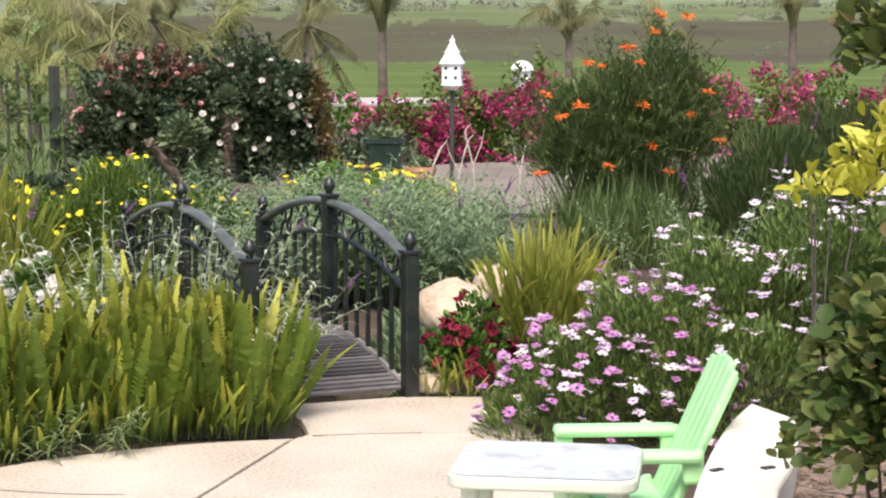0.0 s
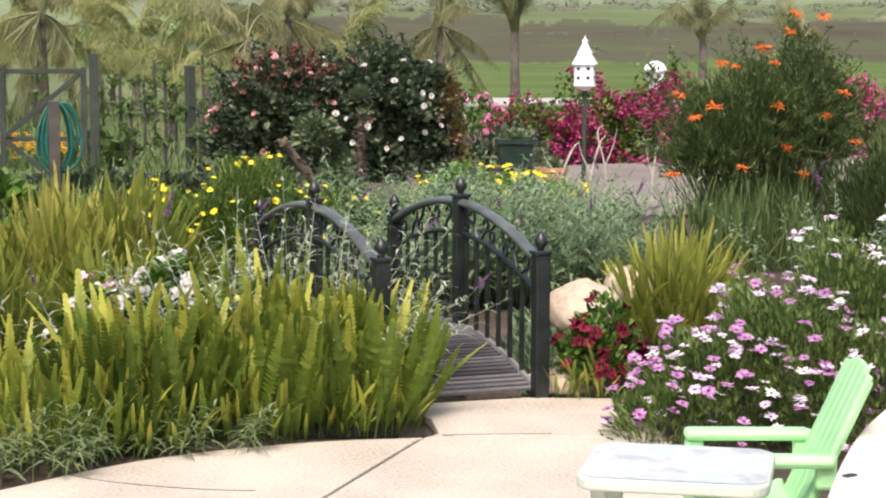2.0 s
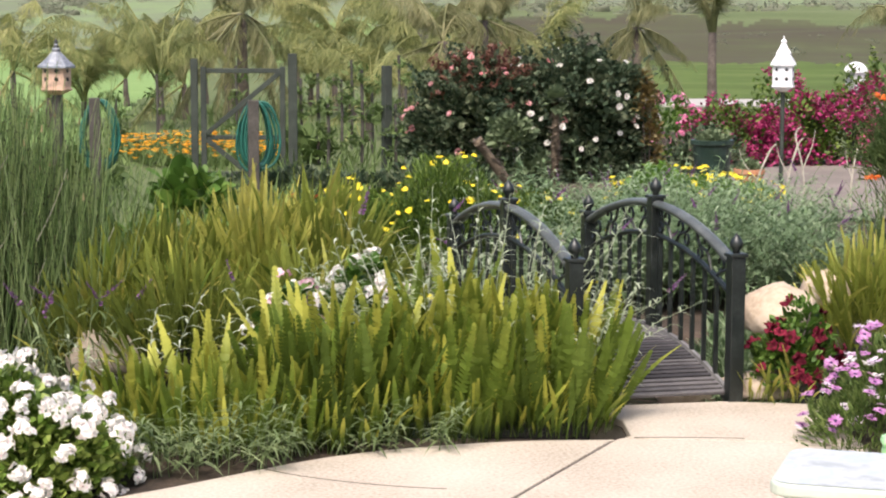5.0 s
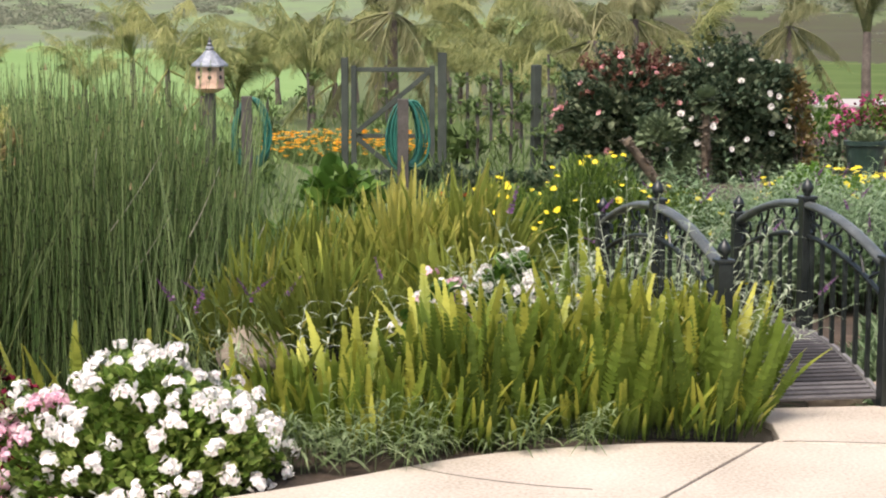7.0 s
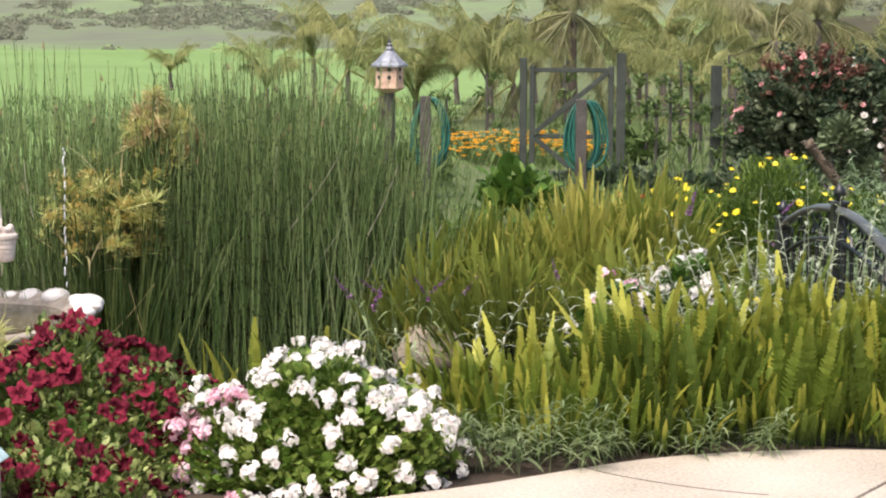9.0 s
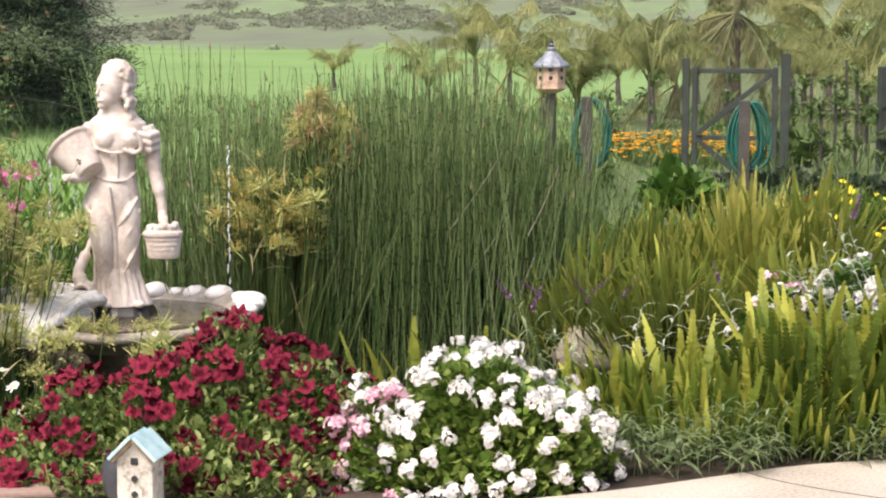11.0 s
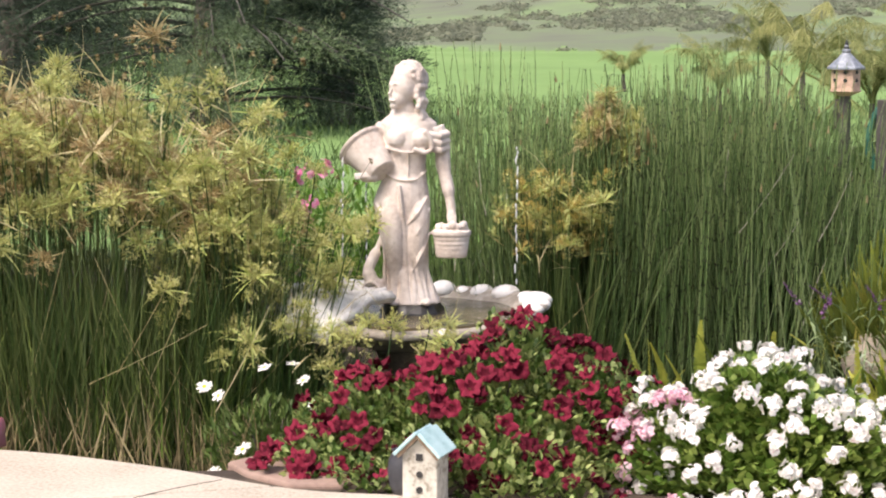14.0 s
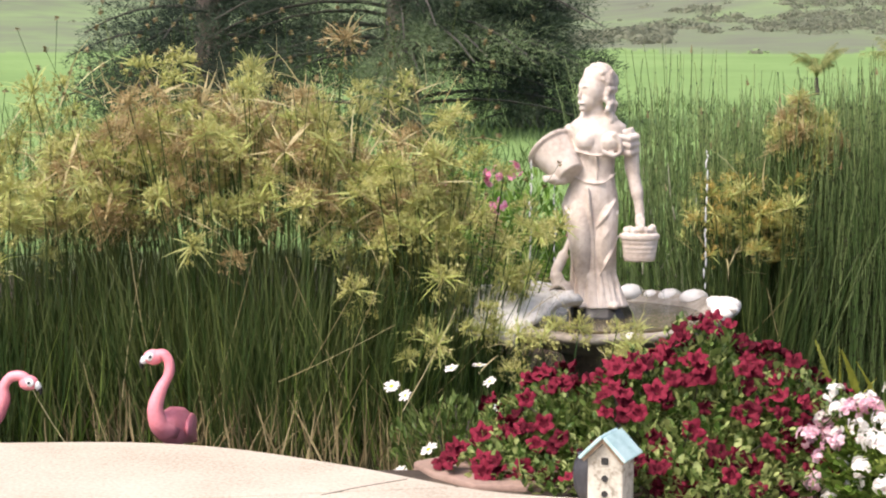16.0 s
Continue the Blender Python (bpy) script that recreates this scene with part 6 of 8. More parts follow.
# ---- reeds and papyrus ----
def reed_bed():
    rb = thing("horsetail_reeds", (-1.2, 9.35, -0.34), "thick stand of tall dark green horsetail reeds in the pond", "reeds")
    h = Heap()
    n = 5000
    ang = rng.random(n) * 6.283
    q = np.sqrt(rng.random(n))
    x, y = q * np.cos(ang) * 1.14, q * np.sin(ang) * 0.62 + 0.12 * np.cos(ang)
    ok = (x > -0.55) | (rng.random(n) < 0.3)
    x, y, n = x[ok], y[ok], int(ok.sum())
    p = np.stack([x, y, np.zeros(n)], 1)
    tall = (1.36 + 0.2 * rng.normal(size=n).clip(-2, 2.3)) * (1.02 - 0.06 * (x + 1.25) / 2.5) * (0.97 + 0.05 * np.sin(x * 5)) * np.where(x > 0.95, 0.85, 1)
    way = unit(np.stack([0.09 * rng.normal(size=n), 0.08 * rng.normal(size=n), np.ones(n)], 1))
    r = rng.uniform(0.0026, 0.0052, n)
    for k, bend in enumerate((0.0, 6, 14, 26)):
        m = rng.integers(0, 4, n) == k
        h.stamp(rod(4, bend, 0.45), p[m], axes(way[m], rng.random(m.sum()) * 6.283), np.stack([r[m], tall[m], r[m]], 1))
    m = 480
    q = np.stack([rng.uniform(-1.2, 1.1, m), rng.uniform(-0.6, 0.0, m), np.zeros(m)], 1)
    w = unit(np.stack([0.2 * rng.normal(size=m), 0.1 * rng.normal(size=m), np.ones(m)], 1))
    h.stamp(rod(4, 14, 0.4), q, axes(w, rng.random(m) * 6.283), np.stack([np.full(m, 0.0034), rng.uniform(0.9, 1.75, m), np.full(m, 0.0034)], 1), 1)
    part("stem_clump", h.mesh("stem_clump", [L_REED, L_REED_YOUNG]), None, rb)
    h = Heap()
    m = 90
    i = rng.choice(n, m, replace=False)
    top = p[i] + way[i] * tall[i][:, None]
    h.stamp(rod(2, 0, 0.2, 4), top - (0, 0, 0.01), axes(way[i]), np.stack([np.full(m, 0.007), np.full(m, 0.035), np.full(m, 0.007)], 1))
    part("cone_spray", h.mesh("cone_spray", [SEED_HEAD]), None, rb, "small brown spore cones")
    h = Heap()
    m = 34
    q = np.stack([rng.uniform(-1.0, 0.95, m), rng.uniform(-0.55, 0.1, m), rng.uniform(0.4, 1.0, m)], 1)
    w = np.stack([0.45 * rng.normal(size=m), 0.2 * rng.normal(size=m), 1 + 0.3 * rng.normal(size=m)], 1)
    h.stamp(rod(4, 12, 0.5), q, axes(w), np.stack([np.full(m, 0.0028), rng.uniform(0.15, 0.45, m), np.full(m, 0.0028)], 1))
    tagged(part("broken_stem_litter", h.mesh("broken_stem_litter", [PALE_STALK]), None, rb, "dry broken reed stems"), kind="stuff")
    tagged(rb, kind="stuff")


reed_bed()

UMBELS = [umbel_mesh("umbel", L_PAPY, L_PAPY_TUFT, 11 + 2 * k, 28, 0.2 + 0.3 * k) for k in range(3)]
UMBELS_DRY = [umbel_mesh("umbel", L_PAPY_DRY, L_PAPY_RUST, 10, 30, 0.5 + 0.4 * k) for k in range(2)]
UMBELS_GOLD = [umbel_mesh("umbel", L_PAPY, (L_PAPY_TUFT, L_PAPY_GOLD)[k], 13, 14, 0.2) for k in range(2)]


def papyrus(place, stems, rx, ry, tall, label, meshes, radius=0.11, lean=0.2, blades=400, thin=0.0035, seeds=0, grassy=None, sway=0.08):
    pp = thing("papyrus", place, label, "papyrus plant", "papyrus clumps")
    h = Heap()
    tops, ways = [], []
    for _ in range(stems):
        a, q = rng.random() * 6.283, math.sqrt(rng.random())
        base = np.array((q * rx * 0.75 * math.cos(a), q * ry * 0.75 * math.sin(a), 0))
        s = rng.uniform(*tall) * (1 - (0.24 if rx > 0.9 else 0.12) * q * q)
        out = np.array((math.cos(a) * lean * q, math.sin(a) * lean * q, 1)) + sway * rng.normal(size=3)
        tip = base + out * s
        mid = (base + tip) / 2 + (0, 0, 0.06 * s)
        for b, t in ((base, mid), (mid, tip)):
            h.stamp(rod(1, 0, 0.85), [b], axes((t - b)[None]), [(thin, np.linalg.norm(t - b), thin)])
        tops.append(tip)
        ways.append(unit(tip - mid) + 0.25 * rng.normal(size=3))
    n = blades
    a, q = rng.random(n) * 6.283, np.sqrt(rng.random(n))
    p = np.stack([q * rx * np.cos(a), q * ry * np.sin(a), np.zeros(n)], 1)
    way = np.stack([0.16 * rng.normal(size=n) + 0.18 * q * np.cos(a), 0.15 * rng.normal(size=n) + 0.12 * q * np.sin(a), np.ones(n)], 1)
    ln = rng.uniform(0.7, 1.25, n) * (grassy or tall[0])
    h.stamp(ribbon(4, 0.12), p, axes(way, rng.random(n) * 6.28), np.stack([rng.uniform(0.005, 0.011, n), ln, ln], 1))
    n = blades // 9 if blades > 600 else blades // 12
    a, q = rng.random(n) * 6.283, np.sqrt(rng.random(n))
    p = np.stack([q * rx * np.cos(a), q * ry * np.sin(a), rng.uniform(0.58, 0.95, n) * tall[1]], 1)
    ln = rng.uniform(0.12, 0.32, n)
    h.stamp(ribbon(3, 0.5), p, axes(rand_dirs(n, 0.5), rng.random(n) * 6.28), np.stack([rng.uniform(0.003, 0.008, n), ln, ln], 1), 1)
    n = blades // 8
    p = np.stack([rng.uniform(-0.9, 0.9, n) * rx, rng.uniform(-1.0, 0.3, n) * ry, np.zeros(n)], 1)
    way = np.stack([0.25 * rng.normal(size=n), 0.15 * rng.normal(size=n), np.ones(n)], 1)
    ln = rng.uniform(0.35, 1.0, n) * (grassy or tall[0])
    h.stamp(ribbon(4, 0.2), p, axes(way, rng.random(n) * 6.28), np.stack([rng.uniform(0.004, 0.009, n), ln, ln], 1), 2)
    n = blades // 200
    p = np.stack([rng.uniform(-1, 1, n) * rx, rng.uniform(-1.1, -0.6, n) * ry, rng.uniform(0.1, 0.5, n)], 1)
    way = np.stack([0.8 * rng.normal(size=n), 0.2 * rng.normal(size=n), np.ones(n)], 1)
    h.stamp(rod(3, 10, 0.5), p, axes(way), np.stack([np.full(n, 0.0026), rng.uniform(0.3, 0.7, n), np.full(n, 0.0026)], 1), 1)
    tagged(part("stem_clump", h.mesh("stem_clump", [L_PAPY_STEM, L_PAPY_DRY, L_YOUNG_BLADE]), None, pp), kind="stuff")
    heads = scatter_parts("umbel", [m[0] for m in meshes], pp, tops, ways, rng.uniform(0.7, 1.25, len(tops)) * radius)
    for i, head in enumerate(heads):
        part("flower_tuft", meshes[i % len(meshes)][1], None, head)
    if seeds:
        g = Heap()
        a, q = rng.random(seeds) * 6.283, np.sqrt(rng.random(seeds))
        p = np.stack([q * rx * np.cos(a), q * ry * np.sin(a), np.full(seeds, tall[1] * 0.62)], 1)
        way = np.stack([0.3 * rng.normal(size=seeds) + 0.2 * np.cos(a), 0.1 * rng.normal(size=seeds), np.ones(seeds)], 1)
        ln = rng.uniform(0.34, 0.56, seeds) * tall[1]
        g.stamp(rod(2, 0, 0.8), p, axes(way), np.stack([np.full(seeds, 0.0018), ln, np.full(seeds, 0.0018)], 1), 1)
        tip = p + unit(way) * ln[:, None]
        for _ in range(10):
            g.stamp(DIAMOND, tip, axes(rand_dirs(seeds)), np.full(seeds, 0.018))
        tagged(part("seed_head_spray", g.mesh("seed_head_spray", [SEED_HEAD, L_PAPY_STEM]), None, pp, "thin stalks with dry round seed heads"), kind="stuff")
    return pp


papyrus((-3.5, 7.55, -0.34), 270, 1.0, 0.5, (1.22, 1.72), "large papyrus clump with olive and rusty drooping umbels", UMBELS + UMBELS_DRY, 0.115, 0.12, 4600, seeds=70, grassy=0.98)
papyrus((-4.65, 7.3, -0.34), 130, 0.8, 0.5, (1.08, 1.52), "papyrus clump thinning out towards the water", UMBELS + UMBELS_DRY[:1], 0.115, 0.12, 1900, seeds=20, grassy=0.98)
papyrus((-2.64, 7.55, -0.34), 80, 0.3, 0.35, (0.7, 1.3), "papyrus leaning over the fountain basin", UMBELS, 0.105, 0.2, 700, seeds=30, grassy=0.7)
papyrus((-2.05, 7.16, -0.34), 16, 0.34, 0.12, (0.55, 0.8), "young papyrus shoots in front of the shell basin", UMBELS[:2], 0.085, 0.3, 160)
papyrus((-1.6, 8.72, -0.34), 90, 0.27, 0.18, (0.94, 1.26), "small golden umbrella sedge behind the statue", UMBELS_GOLD, 0.08, 0.03, 460, sway=0.04)
papyrus((-1.38, 8.95, -0.34), 60, 0.1, 0.06, (1.44, 1.54), "withered olive papyrus tuft rising from the reeds", UMBELS[:2] + UMBELS_DRY[:1], 0.08, 0.03, 260, thin=0.006, grassy=1.05, sway=0.025)


ds = thing("dry_stems", (-3.3, 6.95, -0.3), "short dry brown sedge stems along the water's edge", "dry stems", kind="stuff")
h = Heap()
n = 420
p = np.stack([rng.uniform(-0.9, 1.0, n), rng.uniform(-0.15, 0.25, n), np.zeros(n)], 1)
p[:, 1] -= 0.1 * p[:, 0]
way = np.stack([0.3 * rng.normal(size=n), 0.2 * rng.normal(size=n), np.ones(n)], 1)
ln = rng.uniform(0.2, 0.55, n)
h.stamp(ribbon(3, 0.3), p, axes(way, rng.random(n) * 6.28), np.stack([rng.uniform(0.004, 0.009, n), ln, ln], 1))
part("stem_clump", h.mesh("stem_clump", [SEED_HEAD]), None, ds)


# ---- flamingos ----
def flamingo(place, turn, label, bow=False):
    bm = bmesh.new()

    def paint(slot, m=None):
        """Gives the faces made since the last call their material and place."""
        fresh = [f for f in bm.faces if not f.tag]
        if m is not None:
            bmesh.ops.transform(bm, matrix=m, verts=list({v for f in fresh for v in f.verts}))
        for f in fresh:
            f.tag = True
            f.smooth = True
            f.material_index = slot

    # the body swings a little aside behind the chest
    swing = 0.0 if bow else 1.0
    loft_pts = [(-0.16, 0.045, 0.25, 0.004), (-0.13, 0.035, 0.27, 0.026), (-0.08, 0.02, 0.315, 0.062), (-0.02, 0.005, 0.335, 0.078), (0.04, -0.015, 0.35, 0.074), (0.085, -0.035, 0.36, 0.052), (0.105, -0.045, 0.38, 0.03)]
    bm_tube(bm, [(p[0], p[1] * swing, p[2]) for p in loft_pts], [p[3] for p in loft_pts], 14, 0.66)
    if bow:
        neck = smooth_path([(0.1, 0, 0.36), (0.13, 0, 0.42), (0.135, 0, 0.47), (0.165, 0, 0.51), (0.21, 0, 0.515), (0.235, 0, 0.49)], 5)
    else:
        neck = smooth_path([(0.095, -0.045, 0.365), (0.105, -0.055, 0.43), (0.1, -0.035, 0.5), (0.09, -0.005, 0.56), (0.085, -0.005, 0.61), (0.085, -0.03, 0.637), (0.085, -0.065, 0.625)], 5)
    neck = [Vector((0.04, -0.015 * swing, 0.335)), Vector((0.07, -0.03 * swing, 0.345))] + neck
    k = len(neck)
    bm_tube(bm, neck, [0.05, 0.046] + [0.038 - 0.018 * min(1, i / (k * 0.4)) for i in range(k - 2)], 12)
    for sy in (-1, 1):
        bm_ball(bm, (-0.045, sy * 0.036 + 0.012 * swing, 0.335), (0.08, 0.016, 0.048), 3)
    paint(0)
    at = Matrix.Translation(neck[-1]) @ pose(0, 0, 0, 0, 0, 0 if bow else -80)
    bm_ball(bm, (0, 0, 0), (0.038, 0.027, 0.03), 3)
    paint(0, at)
    bm_tube(bm, [(0.02, 0, 0.0), (0.034, 0, -0.01), (0.043, 0, -0.022)], [0.018, 0.015, 0.011], 10)
    paint(2, at)
    bm_tube(bm, smooth_path([(0.042, 0, -0.02), (0.047, 0, -0.034), (0.042, 0, -0.048)], 3), [0.011, 0.01, 0.009, 0.007, 0.005, 0.003, 0.002], 10)
    paint(1, at)
    for sy in (-1, 1):
        bm_ball(bm, (0.012, sy * 0.022, 0.004), (0.018, 0.007, 0.016), 2)
    paint(2, at)
    for sy in (-1, 1):
        bm_ball(bm, (0.01, sy * 0.028, 0.005), (0.007, 0.004, 0.007), 2)
    paint(1, at)
    for sy in (-1, 1):
        bm_tube(bm, [(-0.01, sy * 0.025, 0.27), (-0.01, sy * 0.025, -0.12)], 0.004, 6)
    paint(3)
    me = bpy.data.meshes.new("garden_flamingo")
    bm.to_mesh(me)
    bm.free()
    for m in (PINK_PLASTIC, BLACK_PAINT, WHITE_PAINT, DARK_TIMBER):
        me.materials.append(m)
    fl = new("garden_flamingo", me)
    fl.matrix_basis = pose(*place, 0, 0, turn)
    return tagged(fl, label, "garden ornament", "flamingos")


flamingo((-3.4, 6.59, -0.335), 284, "pink plastic garden flamingo standing among the papyrus")
flamingo((-4.12, 6.28, -0.3), 12, "pink plastic garden flamingo with a bowed head", True)


# ---- little birdhouse and pot in the petunias ----
def build_birdhouse():
    bh = thing("small_birdhouse", (-1.515, 5.98, 0.0), "little chipped cream wooden birdhouse with a pale teal roof", "birdhouse", turn=-6)
    w, d, h, g = 0.12, 0.11, 0.16, 0.06
    bm = bmesh.new()
    f = [bm.verts.new(v) for v in ((-w / 2, -d / 2, 0), (w / 2, -d / 2, 0), (w / 2, -d / 2, h), (0, -d / 2, h + g), (-w / 2, -d / 2, h))]
    b = [bm.verts.new(v) for v in ((-w / 2, d / 2, 0), (w / 2, d / 2, 0), (w / 2, d / 2, h), (0, d / 2, h + g), (-w / 2, d / 2, h))]
    bm.faces.new(f)
    bm.faces.new(b[::-1])
    for i in range(5):
        bm.faces.new((f[i], b[i], b[(i + 1) % 5], f[(i + 1) % 5]))
    bmesh.ops.recalc_face_normals(bm, faces=bm.faces[:])
    bmesh.ops.bevel(bm, geom=bm.edges[:], offset=0.003, segments=1, affect="EDGES")
    body = part("body", bm, SHABBY, bh)
    for sx in (-1, 1):
        bm = bmesh.new()
        ang = math.degrees(math.atan2(g, w / 2))
        bm_box(bm, 0, -0.005, 0.008, 0.105, d + 0.05, 0.012, None, 0.003)
        part("roof_board", bm, TEAL_ROOF, bh).matrix_basis = pose(sx * 0.037, 0, h + g / 2 + 0.006, 0, sx * ang, 0)
        bm = bmesh.new()
        bm_box(bm, 0, -d / 2 - 0.018, 0.0, 0.1, 0.008, 0.014, None, 0.002)
        part("gable_trim", bm, BROWN_STALK, bh, "weathered bare wood trim").matrix_basis = pose(sx * 0.036, 0, h + g / 2 + 0.003, 0, sx * ang, 0)
    for z, k in ((h * 0.98, "square"), (h * 0.62, "round"), (h * 0.3, "round")):
        bm = bmesh.new()
        if k == "square":
            bm_box(bm, 0, -d / 2 - 0.001, z, 0.022, 0.01, 0.022)
        else:
            bm_lathe(bm, [(0.011, 0), (0.011, 0.006)], 14, m=pose(0, -d / 2 + 0.002, z, 90, 0, 0))
        part("hole", bm, BLACK_PAINT, body, "dark entrance hole")
    pot = thing("round_pot", (-1.61, 6.06, 0.0), "charcoal ceramic pot behind the birdhouse", "pot")
    bm = bmesh.new()
    bm_lathe(bm, [(0.035, 0), (0.048, 0.03), (0.054, 0.08), (0.048, 0.12), (0.036, 0.14), (0.04, 0.148), (0.032, 0.148), (0.028, 0.08)], 24)
    part("body", bm, POT_DARK, pot, smooth=True)


build_birdhouse()


# ---- middle distance: yellow daisies, roses, succulents ----
YELLOW = [daisy_mesh("flower", P_YELLOW, P_YELLOW, 11, 0.1, 0.26, 0.16) for _ in range(2)]
lob = [(0.12, 0, 0, 0.6, 0.55, 0.74), (0.66, 0.1, 0, 0.46, 0.45, 0.54), (-0.4, 0, 0, 0.46, 0.45, 0.56)]
yd = leafy_plant("yellow_daisy_bush", (1.7, 11.0, 0.0), lob, 26000, L_OLIVE, "rounded green bush dotted with yellow daisies", "flowering shrub", DIAMOND, 0.04, 0.011, 0.7, 0.7, 0.4, "yellow daisies", 40)
blooms(yd, lob, 100, YELLOW, 0.041, "flower", "yellow daisy flower", 0.03, 1.0, (0, -1, 0.4), 0.3, apart=0.07)
lob = [(0, 0, 0, 0.9, 0.4, 0.3), (0.6, 0, 0, 0.5, 0.4, 0.36)]
yd = leafy_plant("yellow_daisy_bush", (3.2, 13.2, 0.0), lob, 3500, L_GREEN, "low straggling yellow daisies before the rose bush", "flowering shrub", DIAMOND, 0.06, 0.016, 0.7, 0.7, 0.4, "yellow daisies", 20)
blooms(yd, lob, 34, YELLOW, 0.055, "flower", "yellow daisy flower", 0.08, 0.5, (0, -1, 0.4))
lob = [(0, 0, 0, 0.75, 0.4, 0.22)]
yd = leafy_plant("yellow_daisy_bush", (4.85, 16.2, 0.0), lob, 2500, L_BRIGHT, "bright yellow daisies round the planter", "flowering shrub", DIAMOND, 0.07, 0.02, 0.7, 0.7, 0.4, "yellow daisies", 12)
blooms(yd, lob, 80, YELLOW, 0.075, "flower", "yellow daisy flower", 0.08, 0.6, (0, -1, 0.4))

ROSES = {c: [rose_mesh("bloom", m) for _ in range(2)] for c, m in (("salmon", P_SALMON), ("white", P_WHITE))}
lob = [(-0.25, 0, 0.62, 0.62, 0.7, 0.54), (-0.48, 0, 0.3, 0.5, 0.5, 0.5), (-0.1, -0.1, 0.3, 0.6, 0.5, 0.5), (-0.3, -0.15, 0.0, 0.7, 0.5, 0.42)]
rb = leafy_plant("rose_bush", (3.72, 19.2, 0.0), lob, 22000, L_ROSE, "large dark-leaved rose bush with salmon blooms", "rose bush", OVAL, 0.066, 0.045, 0.3, 0.9, 0.4, "rose bushes", 60)
shoots(rb, lob, 150, 0.26, L_ROSE, 0.055)
shoots(rb, [(-0.2, -0.1, 0.8, 0.45, 0.5, 0.4)], 130, 0.18, L_RED_LEAF, 0.055, "red_shoot")
blooms(rb, lob[:3], 44, ROSES["salmon"], 0.07, "bloom", "salmon-pink rose bloom", 0.05, 0.4, (0, -1, 0.3))
lob = [(0.28, 0, 0.7, 0.62, 0.7, 0.58), (0.46, -0.1, 0.35, 0.48, 0.5, 0.55), (-0.15, 0.2, 0.5, 0.6, 0.6, 0.62), (0.1, -0.1, 0.3, 0.6, 0.5, 0.5), (0.4, -0.15, 0.0, 0.7, 0.5, 0.42)]
rb = leafy_plant("rose_bush", (4.27, 19.1, 0.0), lob, 24000, L_ROSE, "large dark-leaved rose bush with white and blush blooms", "rose bush", OVAL, 0.066, 0.045, 0.3, 0.9, 0.4, "rose bushes", 60)
shoots(rb, lob, 170, 0.28, L_ROSE, 0.055)
blooms(rb, lob[:4], 46, ROSES["white"], 0.075, "bloom", "white rose bloom", 0.05, 0.4, (0, -1, 0.3))
blooms(rb, lob[1:4], 16, ROSES["salmon"], 0.08, "bloom", "blush rose bloom", 0.05, 0.4, (0, -1, 0.3))


def fill_stuff(name, place, n, rx, ry, tall, mat, label, category, blade=True):
    ob = thing(name, place, label, category)
    h = Heap()
    a, q = rng.random(n) * 6.283, np.sqrt(rng.random(n))
    p = np.stack([q * rx * np.cos(a), q * ry * np.sin(a), np.zeros(n)], 1)
    ln = rng.uniform(0.6, 1.1, n) * tall
    way = np.stack([0.25 * rng.normal(size=n), 0.25 * rng.normal(size=n), np.ones(n)], 1)
    h.stamp(ribbon(3, 0.2), p, axes(way, rng.random(n) * 6.28), np.stack([ln * 0.022, ln, ln], 1))
    part("foliage", h.mesh("foliage", [mat]), None, ob)
    return tagged(ob, kind="stuff")


# rusty succulent trailing down the rose bush
lob = [(-0.04, 0, 0.7, 0.13, 0.14, 0.4), (0.02, 0, 0.38, 0.11, 0.13, 0.4), (0.08, 0, 0.0, 0.12, 0.13, 0.34)]
leafy_plant("orange_creeper", (5.12, 18.6, 0.0), lob, 900, L_BRONZE, "tall narrow creeper with rusty orange leaves", "shrub", OVAL, 0.05, 0.03, 0.3, 0.9, 0.6, "", 10)


def column_succulent(place, tall, lean, label, crown=True):
    cs = thing("column_succulent", place, label, "succulent", "column succulents")
    bm = bmesh.new()
    pts = [(lean * t * tall, 0, tall * t) for t in np.linspace(0, 1, 8)]
    bm_tube(bm, pts, [0.036 + 0.006 * math.sin(i * 2) for i in range(8)], 10)
    part("stem", bm, ALOE_STALK, cs, smooth=True)
    h = Heap()
    n = 260 if crown else 60
    t = rng.uniform(0.1, 1, n)
    a = rng.random(n) * 6.283
    p = np.stack([lean * t * tall + 0.035 * np.cos(a), 0.035 * np.sin(a), t * tall], 1)
    way = np.stack([np.cos(a), np.sin(a), rng.uniform(-0.4, 0.6, n)], 1)
    h.stamp(DIAMOND, p, axes(way), np.full(n, 0.04))
    if crown:
        m = 120
        d = rand_dirs(m, 0.4)
        h.stamp(DIAMOND, np.array((lean * tall, 0, tall)) + d * 0.04, axes(d), np.full(m, 0.1), 1)
    part("leaves", h.mesh("leaves", [ALOE_STALK, L_LAVENDER]), None, cs)
    return cs


column_succulent((3.5, 15.6, 0.0), 0.92, 0.0, "upright stem succulent with a pale rosette top")
column_succulent((2.92, 14.0, 0.2), 0.5, -0.75, "leaning brown succulent stem above the daisies", False)
lob = [(-0.12, 0, 0.55, 0.2, 0.2, 0.25), (0.1, 0, 0.2, 0.2, 0.2, 0.3)]
leafy_plant("grey_shrub", (3.3, 15.9, 0.0), lob, 1600, L_LAVENDER, "grey-green rosette shrub before the roses", "shrub", OVAL, 0.07, 0.03, 0.3, 0.8, 0.4, "", 12)
lob = [(0, 0, 0, 0.3, 0.25, 0.38)]
leafy_plant("leafy_shrub", (4.35, 15.4, 0.0), lob, 900, L_BRIGHT, "fresh light green leafy shrub", "shrub", OVAL, 0.09, 0.05, 0.6, 0.8, 0.4, "", 12)


